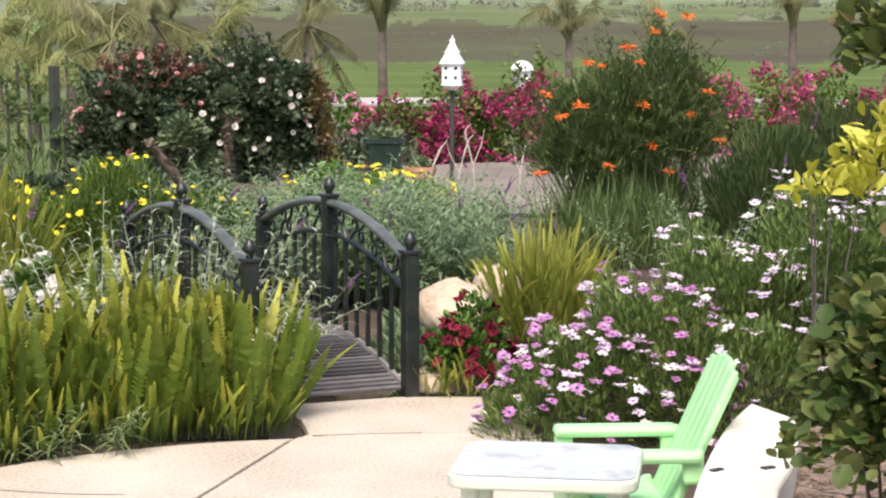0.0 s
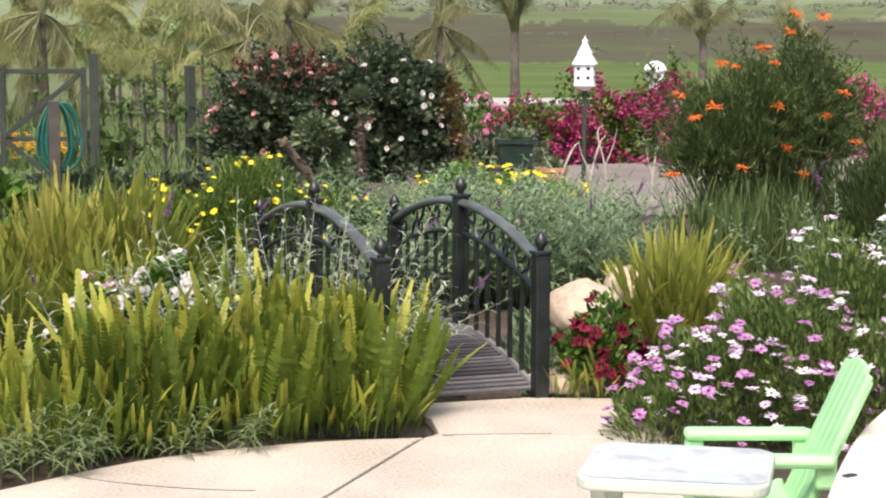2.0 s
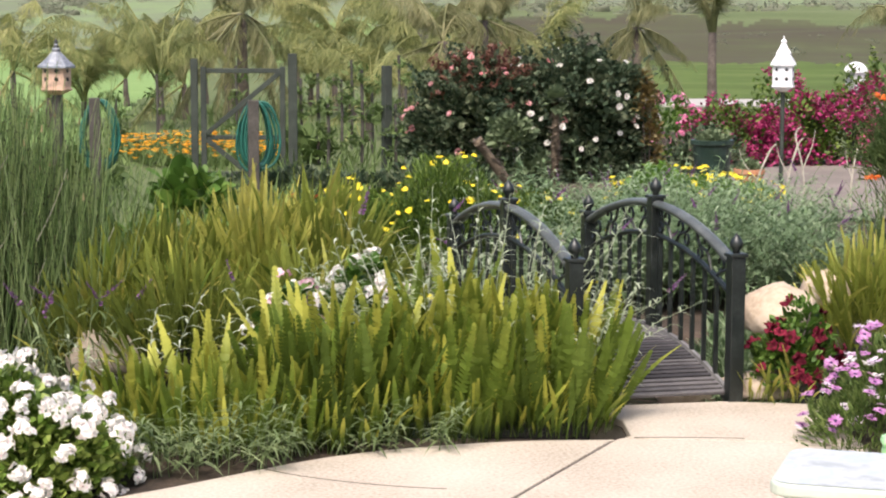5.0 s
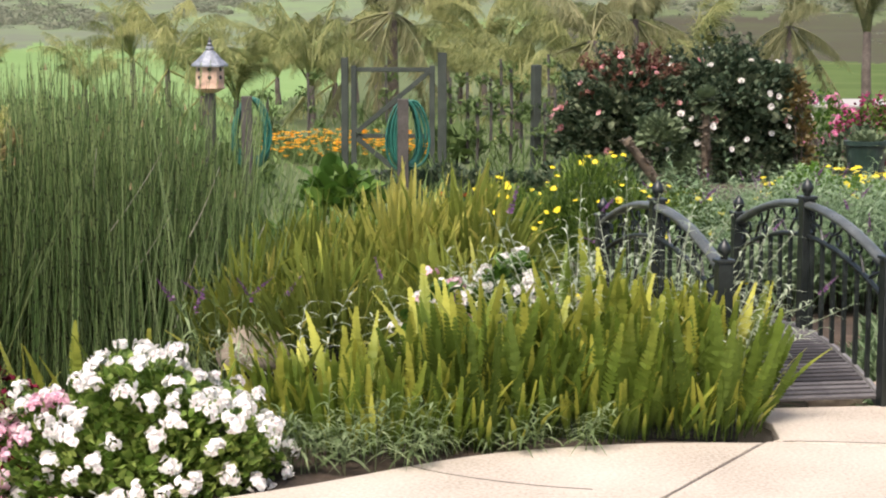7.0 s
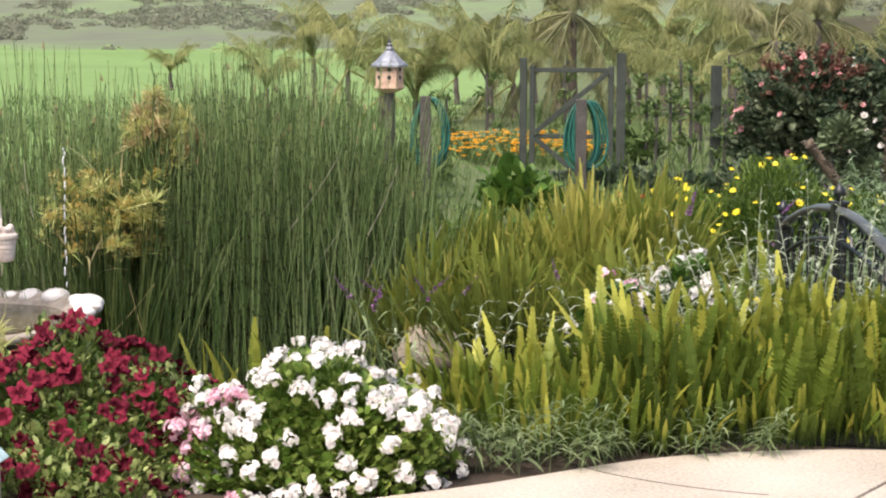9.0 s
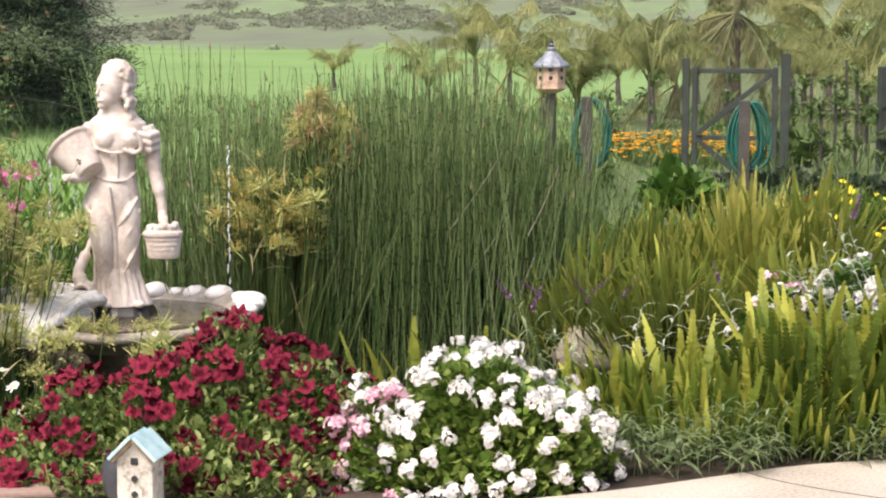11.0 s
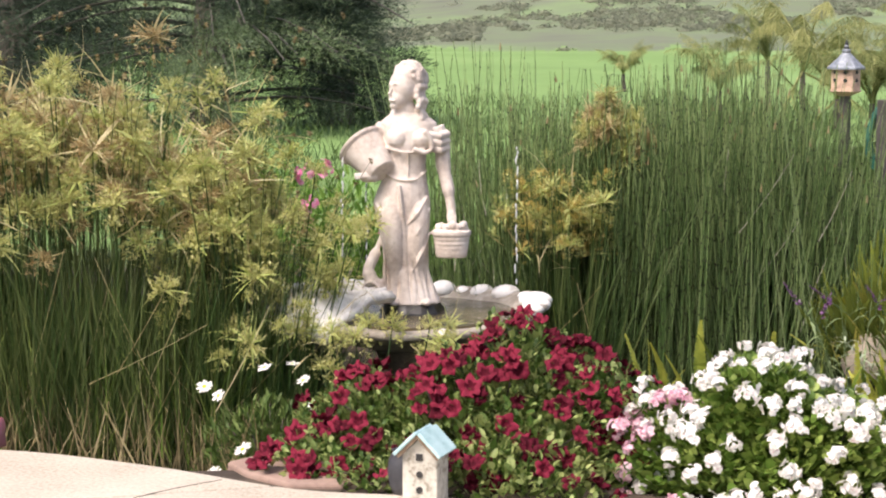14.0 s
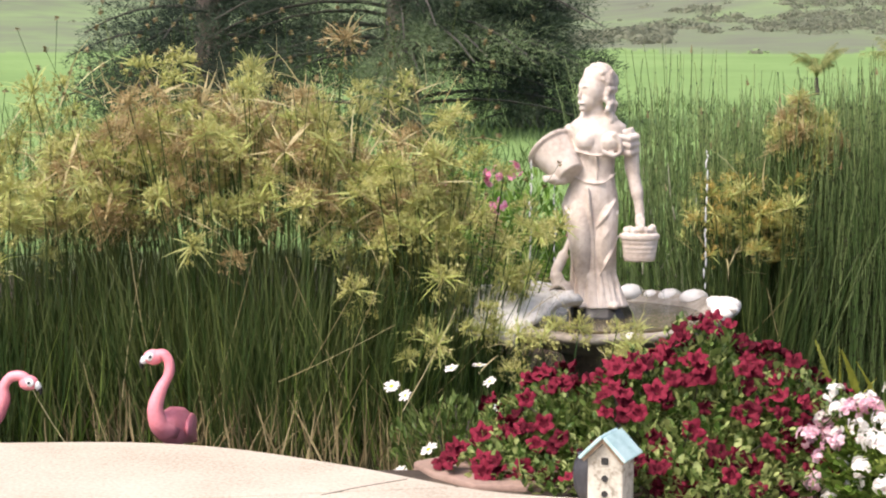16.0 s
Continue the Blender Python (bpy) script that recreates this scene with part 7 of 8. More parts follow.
# planter and small pot
def planter(place, r0, r1, h, mat, label, lip=0.02):
    pt = thing("planter", place, label, "planter", "planters")
    bm = bmesh.new()
    bm_lathe(bm, [(r0, 0), (r0 + 0.01, 0.02), (r1, h - 0.05), (r1 + lip, h - 0.04), (r1 + lip, h), (r1 - 0.02, h), (r1 - 0.03, h - 0.06)], 28)
    part("pot", bm, mat, pt, smooth=False)
    lob = [(0, 0, h - 0.06, r1 * 0.9, r1 * 0.9, 0.14)]
    g = foliage(lob, 500, OVAL, 0.05, 0.03)
    part("foliage", g.mesh("foliage", [L_LAVENDER]), None, pt)
    return pt


planter((5.28, 17.0, 0.0), 0.13, 0.18, 0.5, POT_GREEN, "tall dark green glazed planter with trailing plants")
planter((5.5, 16.6, 0.0), 0.1, 0.13, 0.26, POT_CLAY, "small terracotta pot beside the green planter", 0.012)


# ---- birdhouses on poles ----
def martin_house(place, tall, label, body_mat, roof_mat, pole_mat, height=0.22, r=0.105, pole_r=0.022, steep=0.15, group="pole birdhouses", wavy=False, domed=False):
    mh = thing("pole_birdhouse", place, label, "birdhouse", group)
    bm = bmesh.new()
    bm_lathe(bm, [(pole_r, 0), (pole_r, tall)], 10)
    part("pole", bm, pole_mat, mh)
    bm = bmesh.new()
    bm_lathe(bm, [(0.03, tall - 0.06), (r * 1.1, tall - 0.012), (r * 1.1, tall), (r, tall), (r, tall + height), (r * 0.6, tall + height)], 6)
    body = part("body", bm, body_mat, mh)
    bm = bmesh.new()
    bm_lathe(bm, [(r * 1.02, tall + height - 0.015), (r * 1.26, tall + height - 0.025), (r * 1.25, tall + height - 0.01), (r * 0.7, tall + height + steep * 0.5), (r * 0.28, tall + height + steep), (r * 0.3, tall + height + steep + 0.02), (r * 0.2, tall + height + steep + 0.03), (0.008, tall + height + steep * 1.75), (0.002, tall + height + steep * 1.95)], 12 if wavy else 6, (lambda a, i: 1 + 0.05 * math.cos(6 * a) * (i in (1, 2))) if wavy else None)
    if not wavy:
        bm.free()
        bm, z0 = bmesh.new(), tall + height
        if domed:
            bm_lathe(bm, [(r, z0 - 0.01), (r * 1.14, z0 - 0.012), (r * 1.14, z0 + 0.008), (r * 1.0, z0 + 0.05), (r * 0.7, z0 + 0.088), (r * 0.3, z0 + 0.108), (0.004, z0 + 0.112)], 12)
        else:
            bm_lathe(bm, [(r, z0 - 0.01), (r * 1.22, z0 - 0.022), (r * 1.22, z0 - 0.012), (r * 0.95, z0 + 0.035), (r * 0.62, z0 + 0.09), (r * 0.74, z0 + 0.084), (r * 0.74, z0 + 0.092), (r * 0.44, z0 + 0.14), (r * 0.2, z0 + 0.195), (r * 0.3, z0 + 0.2), (r * 0.26, z0 + 0.214), (0.008, z0 + 0.23), (0.003, z0 + 0.262)], 6)
    part("roof", bm, roof_mat, mh)
    if wavy:
        z0 = tall + height + steep * 0.9
        bm = bmesh.new()
        bm_lathe(bm, [(0.036, z0), (0.034, z0 + 0.015), (0.02, z0 + 0.03), (0.026, z0 + 0.045), (0.014, z0 + 0.065), (0.016, z0 + 0.08), (0.004, z0 + 0.11)], 12)
        part("finial", bm, BLACK_PAINT, mh, "dark turned finial", smooth=True)
    for k in range(6):
        a = radians(60 * k + 30)
        for z in ((tall + height * 0.3, tall + height * 0.72) if not wavy else (tall + height * 0.4, tall + height * 0.75)):
            bm = bmesh.new()
            rr = r * math.cos(radians(30))
            bm_lathe(bm, [(0.017, 0), (0.017, 0.008)], 12, m=pose(rr * math.cos(a), rr * math.sin(a), z) @ pose(0, 0, 0, 0, 0, math.degrees(a)) @ pose(-0.004, 0, 0, 0, 90, 0))
            part("hole", bm, BLACK_PAINT, body, "dark round entrance hole")
    return mh


martin_house((6.22, 17.8, 0.0), 0.965, "white hexagonal birdhouse with a two-tiered roof on a pole", WHITE_PAINT, WHITE_PAINT, GREY_TIMBER, 0.215, 0.108, 0.022, 0.125)
martin_house((8.1, 20.75, 0.0), 0.83, "round-topped white birdhouse half hidden in the flowering shrubs", WHITE_PAINT, WHITE_PAINT, GREY_TIMBER, 0.19, 0.118, 0.022, 0.125, domed=True)
martin_house((-0.55, 16.0, 0.0), 1.02, "peach hexagonal birdhouse with a scalloped zinc roof on a post", PEACH_PAINT, ZINC, DARK_TIMBER, 0.19, 0.115, 0.045, 0.11, "pole birdhouses", True)


# ---- gate, posts, hoses ----
def build_gate():
    gt = thing("garden_gate", (0.67, 19.3, 0.0), "grey-green timber frame garden gate with a diagonal brace", "gate", turn=-6)
    w, h = 0.93, 1.12
    for x, wd, hh in ((0.0, 0.07, 1.2), (0.09, 0.055, 1.12), (w - 0.06, 0.055, 1.12), (w + 0.04, 0.09, 1.25)):
        bm = bmesh.new()
        bm_box(bm, x, 0, hh / 2, wd, 0.07, hh, None, 0.006)
        part("post", bm, GREY_TIMBER, gt)
    for z in (1.08, 0.42, 0.06):
        bm = bmesh.new()
        bm_box(bm, w / 2, 0.0, z, w - 0.15, 0.035, 0.045, None, 0.005)
        part("rail", bm, GREY_TIMBER, gt)
    for (x0, z0), (x1, z1) in (((0.12, 0.46), (w - 0.09, 1.06)), ((0.12, 0.4), (w * 0.55, 0.08))):
        ln = math.hypot(x1 - x0, z1 - z0)
        bm = bmesh.new()
        bm_box(bm, 0, 0, 0, ln, 0.03, 0.05, None, 0.005)
        part("brace", bm, GREY_TIMBER, gt).matrix_basis = pose((x0 + x1) / 2, -0.03, (z0 + z1) / 2, 0, -math.degrees(math.atan2(z1 - z0, x1 - x0)), 0)
    return gt


build_gate()


def hose_post(place, label, tall=0.88):
    hp = thing("hose_post", place, label, "hose post", "hose posts")
    bm = bmesh.new()
    bm_box(bm, 0, 0, tall / 2, 0.095, 0.095, tall, None, 0.008)
    part("post", bm, DARK_TIMBER, hp)
    for k in range(9):
        bm = bmesh.new()
        w, drop, cx = 0.11 + 0.055 * rng.random(), 0.26 + 0.06 * rng.random(), 0.05 + 0.025 * rng.normal()
        bm_tube(bm, [(cx + w * math.cos(a), 0.065 + 0.02 * (k % 4), tall - 0.05 - drop + drop * math.sin(a) - 0.03 * math.cos(2 * a)) for a in np.linspace(0, 2 * math.pi, 25)], 0.0125, 7, cap=False)
        part("hose_loop", bm, HOSE, hp, "green garden hose loop", smooth=True)
    return hp


hose_post((1.1, 17.0, 0.0), "dark timber post with coiled green garden hose")
hose_post((-0.27, 17.1, 0.0), "dark timber post with green hose behind the reeds", 0.9)


def fence_post(place, tall, label="weathered grey fence post at the vegetable plot"):
    fp = tagged(part("fence_post", _post_mesh(tall), GREY_TIMBER, None), label, "fence post", "fence posts")
    fp.matrix_basis = pose(*place, 0, 0, float(rng.uniform(0, 20)))


def _post_mesh(tall):
    bm = bmesh.new()
    bm_box(bm, 0, 0, tall / 2, 0.09, 0.09, tall, None, 0.008)
    return bm


for p, tl in (((2.75, 20.5, 0), 1.1),):
    fence_post(p, tl)

def rough_grass():
    gr = thing("rough_grass", (0, 0, 0), "rough weedy grass round the vegetable plot and field edge", "grass", kind="stuff")
    h = Heap()
    n = 26000
    az = np.radians(rng.uniform(-12, 32, n))
    d = 14.5 + 24 * rng.random(n) ** 1.2
    clump = np.array([noise.noise(Vector((a * 30, q * 0.7, 0))) for a, q in zip(az, d)])
    ok = clump > -0.15
    az, d, clump = az[ok], d[ok], clump[ok]
    n = len(az)
    p = np.stack([-np.sin(az) * d, np.cos(az) * d, np.full(n, -0.03)], 1)
    ln = rng.uniform(0.12, 0.34, n) * (0.8 + clump)
    way = np.stack([0.35 * rng.normal(size=n), 0.3 * rng.normal(size=n), np.ones(n)], 1)
    h.stamp(ribbon(2, 0.35), p, axes(way, rng.random(n) * 6.28), np.stack([ln * 0.07, ln, ln], 1))
    part("blades", h.mesh("blades", [L_FARM]), None, gr)


rough_grass()

# poppies and vegetables beyond the gate
pp = thing("orange_poppies", (0.75, 22.4, 0.0), "low drift of bright orange poppies in the vegetable plot", "flower bed")
h = foliage([(0, 0, 0, 0.95, 1.6, 0.2)], 2200, DIAMOND, 0.12, 0.04, 0.6)
part("foliage", h.mesh("foliage", [L_FARM]), None, pp)
h = Heap()
n = 400
p = np.stack([rng.uniform(-0.95, 0.95, n), rng.uniform(-1.6, 1.6, n), rng.uniform(0.1, 0.24, n)], 1)
for k in range(4):
    a = k * 1.57 + rng.random(n)
    h.stamp(OVAL, p, axes(np.stack([np.cos(a), np.sin(a), np.full(n, 0.5)], 1)), np.full(n, 0.045))
part("flowers", h.mesh("flowers", [P_POPPY]), None, pp, "orange poppy flowers")
tagged(pp, kind="stuff")

for place, n, sz, mat, lab in (((0.5, 15.9, 0), 200, 0.15, L_GREEN, "broad-leaved green vegetable plant by the gate"), ((-0.4, 18.6, 0), 200, 0.14, L_FARM, "leafy vegetable plant in the plot"), ((1.9, 21.5, 0), 220, 0.14, L_FARM, "bushy vegetable plant beyond the gate")):
    leafy_plant("vegetable_plant", place, [(0, 0, 0, 0.35, 0.3, 0.4)], n, mat, lab, "vegetable", OVAL, sz, sz * 0.7, 0.5, 0.7, 0.5, "vegetables", 8)


def staked_plant(place, tall, label):
    sp = thing("staked_plant", place, label, "staked plant", "staked plants")
    bm = bmesh.new()
    bm_tube(bm, [(0, 0, 0), (0.01, 0, tall * 0.5), (0, 0.01, tall)], 0.018, 6)
    part("stake", bm, DARK_TIMBER, sp)
    lob = [(float(rng.normal() * 0.08), float(rng.normal() * 0.08), tall * (0.25 + 0.2 * k) + float(rng.normal() * 0.05), float(rng.uniform(0.06, 0.17)), 0.13, 0.13) for k in range(4)]
    h = foliage(lob, 170, DIAMOND, 0.085, 0.026, 0.2, 1.3, 0.8)
    part("foliage", h.mesh("foliage", [L_FARM]), None, sp)


for az, d, tl in ((-5.6, 21.5, 1.0), (-6.3, 22.5, 0.9), (-6.9, 21.0, 1.05), (-7.6, 22.0, 1.0), (-8.2, 21.5, 0.85), (-5.1, 23, 0.9), (-6.6, 24, 1.1), (-7.2, 23, 0.8), (-8.0, 24.5, 1.15), (-5.9, 20.5, 0.7), (-7.9, 20.6, 0.7), (0.3, 22, 0.7), (-0.9, 25, 0.9), (-3.2, 25, 1.0)):
    staked_plant(spot(az, d), tl, "spindly green plant tied to a stake in the vegetable plot")

lob = [(0, 0, 0, 0.5, 0.3, 0.25)]
rf = leafy_plant("red_flowers", (1.75, 15.0, 0.0), lob, 900, L_GREEN, "small plants with bright red flowers", "flowering plant", OVAL, 0.06, 0.03, group="", twigs=8)
blooms(rf, lob, 10, [petunia_mesh("flower", P_RED, P_ORANGE)], 0.062, "flower", "bright red flower", 0.06, 0.4)
leafy_plant("low_hedge", (2.4, 17.5, 0.0), [(-0.8, 0, 0, 0.8, 0.35, 0.24), (0.4, 0, 0, 0.8, 0.35, 0.28)], 2600, L_ROSE, "dark low planting along the plot", "shrub", OVAL, 0.06, 0.035, twigs=10)
leafy_plant("green_groundcover", (1.1, 13.0, 0.0), [(-0.7, 0, 0, 0.8, 0.6, 0.26), (0.5, 0.2, 0, 0.8, 0.6, 0.3)], 4500, L_GREEN, "low green groundcover behind the fern mound", "groundcover", DIAMOND, 0.06, 0.02, twigs=10)

# ---- right side: lion's tail, lavender, bougainvillea ----
WHORL = [whorl_mesh("flower_whorl", P_ORANGE) for _ in range(3)]


def lions_tail():
    lt = thing("lions_tail", (5.45, 12.0, 0.0), "tall feathery shrub with orange lion's tail flowers", "flowering shrub")
    lob = [(-0.08, 0, 0.68, 0.54, 0.4, 0.6), (-0.36, 0, 0.6, 0.3, 0.35, 0.5), (0.3, 0, 0.72, 0.38, 0.36, 0.66), (0.02, 0, 0.3, 0.46, 0.36, 0.35)]
    h = foliage(lob, 32000, DIAMOND, 0.05, 0.01, 0.9, 0.9, 0.7)
    n = 420
    p, d = lobe_points(lob, n, 0.2)
    base = p * np.array((0.4, 0.4, 0))
    seg = p - base
    h.stamp(rod(2, 0, 0.4), base, axes(seg), np.stack([np.full(len(p), 0.005), np.linalg.norm(seg, axis=1), np.full(len(p), 0.005)], 1))
    part("foliage", h.mesh("foliage", [L_FEATHER]), None, lt)
    scatter = [(-0.93, 0.58), (-0.62, 1.02), (-0.42, 1.28), (-0.12, 1.3), (-0.05, 1.02), (0.4, 0.95), (0.52, 1.1), (0.05, 1.5), (0.1, 1.62), (0.32, 1.6), (-0.35, 0.62), (0.15, 0.58), (-0.55, 1.3), (0.02, 0.75), (-0.9, 1.1), (-0.75, 0.95), (-0.2, 1.4), (0.62, 0.78)]
    scatter_parts("flower_whorl", WHORL, lt, [(x * 0.82, -0.32 - 0.1 * rng.random(), z) for x, z in scatter], [(0.1 * rng.normal(), -0.3, 1) for _ in scatter], rng.uniform(0.09, 0.125, len(scatter)), "orange flower whorl")
    shoots(lt, lob, 260, 0.24, L_FEATHER, 0.05, "shoot", DIAMOND, 0.16)


lions_tail()
fill_stuff("tall_grass", (5.1, 11.4, 0.0), 520, 0.5, 0.3, 0.66, L_FEATHER, "thin grassy stems at the foot of the shrub", "grass")
lob = [(0, 0, 0, 0.7, 0.6, 0.85), (0.6, 0.2, 0, 0.7, 0.6, 0.95)]
lv = leafy_plant("lavender_bush", (6.15, 11.1, 0.0), lob, 32000, L_FEATHER, "green lavender mound with thin violet shoots", "shrub", DIAMOND, 0.075, 0.0065, 1.2, 0.6, 0.4, "", 60)
blooms(lv, lob, 60, [spike_mesh("flower_spike", P_VIOLET, L_LAVENDER, 40)], 0.2, "flower_spike", "faded violet flower spike", 0.05, 1.2)


def bougainvillea(place, lobes, n, label):
    bg = thing("bougainvillea", place, label, "flowering shrub", "bougainvilleas")
    h = foliage(lobes, int(n * 1.5), OVAL, 0.05, 0.032, 0.3, 1.0, 0.4)
    part("foliage", h.mesh("foliage", [L_OLIVE]), None, bg)
    h = Heap()
    p, d = lobe_points(lobes, n, 0.22)
    keep = np.array([noise.noise(Vector(q * 2.1)) + 0.5 * noise.noise(Vector(q * 6)) for q in p]) + 0.35 * (0.5 - p[:, 2]) > 0.02
    p, d = p[keep], d[keep]
    for _ in range(4):
        way = unit(d + rand_dirs(len(p)))
        h.stamp(OVAL, p + 0.025 * rng.normal(size=p.shape), axes(way, rng.uniform(-1, 1, len(p))), np.full(len(p), 0.04))
    part("blossom", h.mesh("blossom", [P_MAGENTA]), None, bg, "magenta papery bracts")
    return bg


bougainvillea((7.6, 20.9, 0.0), [(-0.95, 0, 0, 0.5, 0.5, 0.7), (-0.3, 0.1, 0, 0.6, 0.6, 0.95), (0.72, -0.1, 0.85, 0.07, 0.07, 0.45), (0.42, -0.4, 0, 0.62, 0.5, 1.02), (1.0, 0, 0, 0.6, 0.5, 0.85), (-0.1, -0.4, 0, 0.5, 0.4, 0.72)], 5600, "magenta bougainvillea behind the birdhouse")
bougainvillea((10.3, 20.9, 0.0), [(-0.8, 0, 0, 0.8, 0.6, 0.9), (0.2, 0, 0, 0.8, 0.6, 1.0), (1.2, 0, 0, 0.8, 0.6, 0.95)], 4200, "long magenta bougainvillea hedge along the walk")
bougainvillea((12.8, 21.0, 0.0), [(-0.6, 0, 0, 0.9, 0.6, 0.95), (0.8, 0, 0, 0.9, 0.6, 1.0)], 3600, "pink-magenta bougainvillea at the end of the walk")
lob = [(0, 0, 0, 0.5, 0.4, 0.75)]
pk = leafy_plant("pink_shrub", (6.15, 21.5, 0.0), lob, 900, L_GREEN, "shrub with rose-pink blossoms near the road", "flowering shrub", OVAL, 0.07, 0.04, group="", twigs=14)
blooms(pk, lob, 26, [truss_mesh("flower_head", P_PINK, P_MAGENTA, 8)], 0.13, "flower_head", "rose-pink flower head", 0.03, 0.4)
lob = [(0, 0, 0, 0.4, 0.4, 0.5)]
leafy_plant("dark_shrub", (5.95, 19.4, 0.0), lob, 900, L_ROSE, "dark green shrub by the planter", "shrub", OVAL, 0.07, 0.04, group="", twigs=10)

# bare pale stems near the birdhouse pole
for x, y, tl, ln in ((5.35, 15.2, 0.62, 0.1), (5.6, 15.4, 0.7, -0.1), (5.0, 15.0, 0.58, 0.14), (5.95, 15.3, 0.55, 0.05)):
    bs = thing("bare_stem", (x, y, 0.0), "bare pale leafless stem by the paved walk", "bare stem", "bare stems")
    bm = bmesh.new()
    bm_tube(bm, smooth_path([(0, 0, 0), (ln * 0.3, 0, tl * 0.5), (ln, 0, tl * 0.9), (ln + 0.05, 0, tl)], 4), [0.008] * 9 + [0.005] * 4, 6)
    bm_tube(bm, smooth_path([(ln * 0.3, 0, tl * 0.5), (-ln * 0.5, 0.02, tl * 0.75), (-ln * 0.8, 0.02, tl * 0.95)], 4), [0.005] * 5 + [0.003] * 4, 6)
    part("stem", bm, PALE_STALK, bs)

# pink flowers behind the fountain
lob = [(-0.5, 0.2, 0, 0.6, 0.4, 0.8), (0, 0, 0, 0.5, 0.4, 0.75), (0.5, 0, 0, 0.5, 0.35, 0.6)]
pf = leafy_plant("pink_cosmos", (-3.2, 10.7, -0.1), lob, 3600, L_BRIGHT, "pink flowers on leafy stems behind the fountain", "flowering plant", DIAMOND, 0.08, 0.02, 0.6, 0.8, 0.5, "", 12)
scatter_parts("flower_head", [truss_mesh("flower_head", P_PINK, P_MAGENTA, 8)], pf, [(-0.07, -0.45, 0.8), (0.0, -0.42, 0.84), (-0.05, -0.42, 0.63), (-0.4, -0.4, 0.72), (0.3, -0.3, 0.5), (-0.6, -0.3, 0.6)], [(0.1, -1, 0.5)] * 6, [0.16, 0.13, 0.14, 0.11, 0.1, 0.1], "bright pink flower")

# near rose shrub and golden shrub at the mulch bed
lob = [(0.0, 0, 0.36, 0.25, 0.3, 0.33), (0.12, 0, 0.5, 0.3, 0.3, 0.34), (0.25, -0.05, 0.3, 0.3, 0.3, 0.5), (0.3, -0.02, 0.05, 0.24, 0.25, 0.3), (-0.04, 0.0, 1.2, 0.1, 0.2, 0.16)]
nr = leafy_plant("climbing_rose", (2.27, 3.54, 0.28), lob, 6200, L_NEAR_ROSE, "leafy rose shrub with rounded green leaves at the mulch bed", "shrub", OVAL, 0.043, 0.034, 0.1, 1.0, 0.8, "", 6)
h = foliage(lob, 120, OVAL, 0.04, 0.032, 0.1, 1.0, 0.05)
part("young_leaves", h.mesh("young_leaves", [L_BRONZE]), None, nr, "bronze-tinted young leaves")
lob = [(0.05, 0, 0.64, 0.17, 0.2, 0.1), (0.26, 0, 0.66, 0.18, 0.25, 0.28)]
leafy_plant("golden_shrub", (3.56, 6.14, 0.3), lob, 300, L_YELLOW, "golden-yellow leaved shrub above the daisies", "shrub", OVAL, 0.075, 0.028, 0.2, 0.9, 0.6, "", 4)


# ---- trees and far land ----
def conifer(place, tall, rx, label):
    tr = thing("dark_conifer", place, label, "tree", "trees")
    bm = bmesh.new()
    bm_tube(bm, [(0, 0, -0.2), (0.1, 0, tall * 0.4), (0, 0, tall * 0.95)], [0.32, 0.22, 0.05], 10)
    part("trunk", bm, TRUNK, tr)
    h = Heap()
    for _ in range(84):
        z = rng.uniform(0.1, 3.2) if rng.random() < 0.78 else tall * rng.uniform(0.45, 1.0)
        a = rng.random() * 6.283
        ln = rx * (1.12 - 0.75 * (z / tall) ** 1.5) * rng.uniform(0.6, 1.15)
        ts = np.linspace(0, 1, 6)
        tip = np.array((math.cos(a), math.sin(a), 0.25))
        pts = np.array((0, 0, z)) + np.outer(ts * ln, tip) - np.outer(ts ** 2 * ln * min(0.45, 0.25 + 0.1 * z), (0, 0, 1))
        seg = pts[1:] - pts[:-1]
        w = Heap()
        w.stamp(rod(1, 0, 0.7), pts[:-1], axes(seg), np.stack([0.04 * (1 - ts[:-1] * 0.8), np.linalg.norm(seg, axis=1), 0.04 * (1 - ts[:-1] * 0.8)], 1))
        part("limb", w.mesh("limb", [DARK_TIMBER]), None, tr)
        puffs = 7
        u = 0.2 + 0.8 * (np.arange(puffs) + rng.random(puffs)) / puffs
        cen = np.stack([np.interp(u, ts, pts[:, j]) for j in range(3)], 1) + rng.normal(size=(puffs, 3)) * np.array((0.2, 0.2, 0.16))
        big = rng.uniform(0.2, 0.42, puffs)
        n = 230
        for c0, b in zip(cen, big):
            d = rand_dirs(n, 0.25)
            pos = c0 + d * (np.array((1.25, 1.25, 0.8)) * b) * (rng.random((n, 1)) ** 0.45)
            way = unit(d + 0.6 * tip + 0.5 * rand_dirs(n) + np.array((0, 0, -0.35)))
            s = rng.uniform(0.05, 0.11, n)
            h.stamp(ribbon(1, 0.3), pos, axes(way, rng.random(n) * 6), np.stack([s * 0.26, s, s], 1))
    part("crown", h.mesh("crown", [L_PINE]), None, tr)


conifer(spot(20.6, 28), 7.0, 2.7, "big dark drooping conifer at the edge of the field")
conifer(spot(26.2, 30), 6.5, 2.1, "dark conifer standing beside the larger one")
conifer(spot(16.9, 30), 4.4, 1.15, "smaller drooping dark green tree")


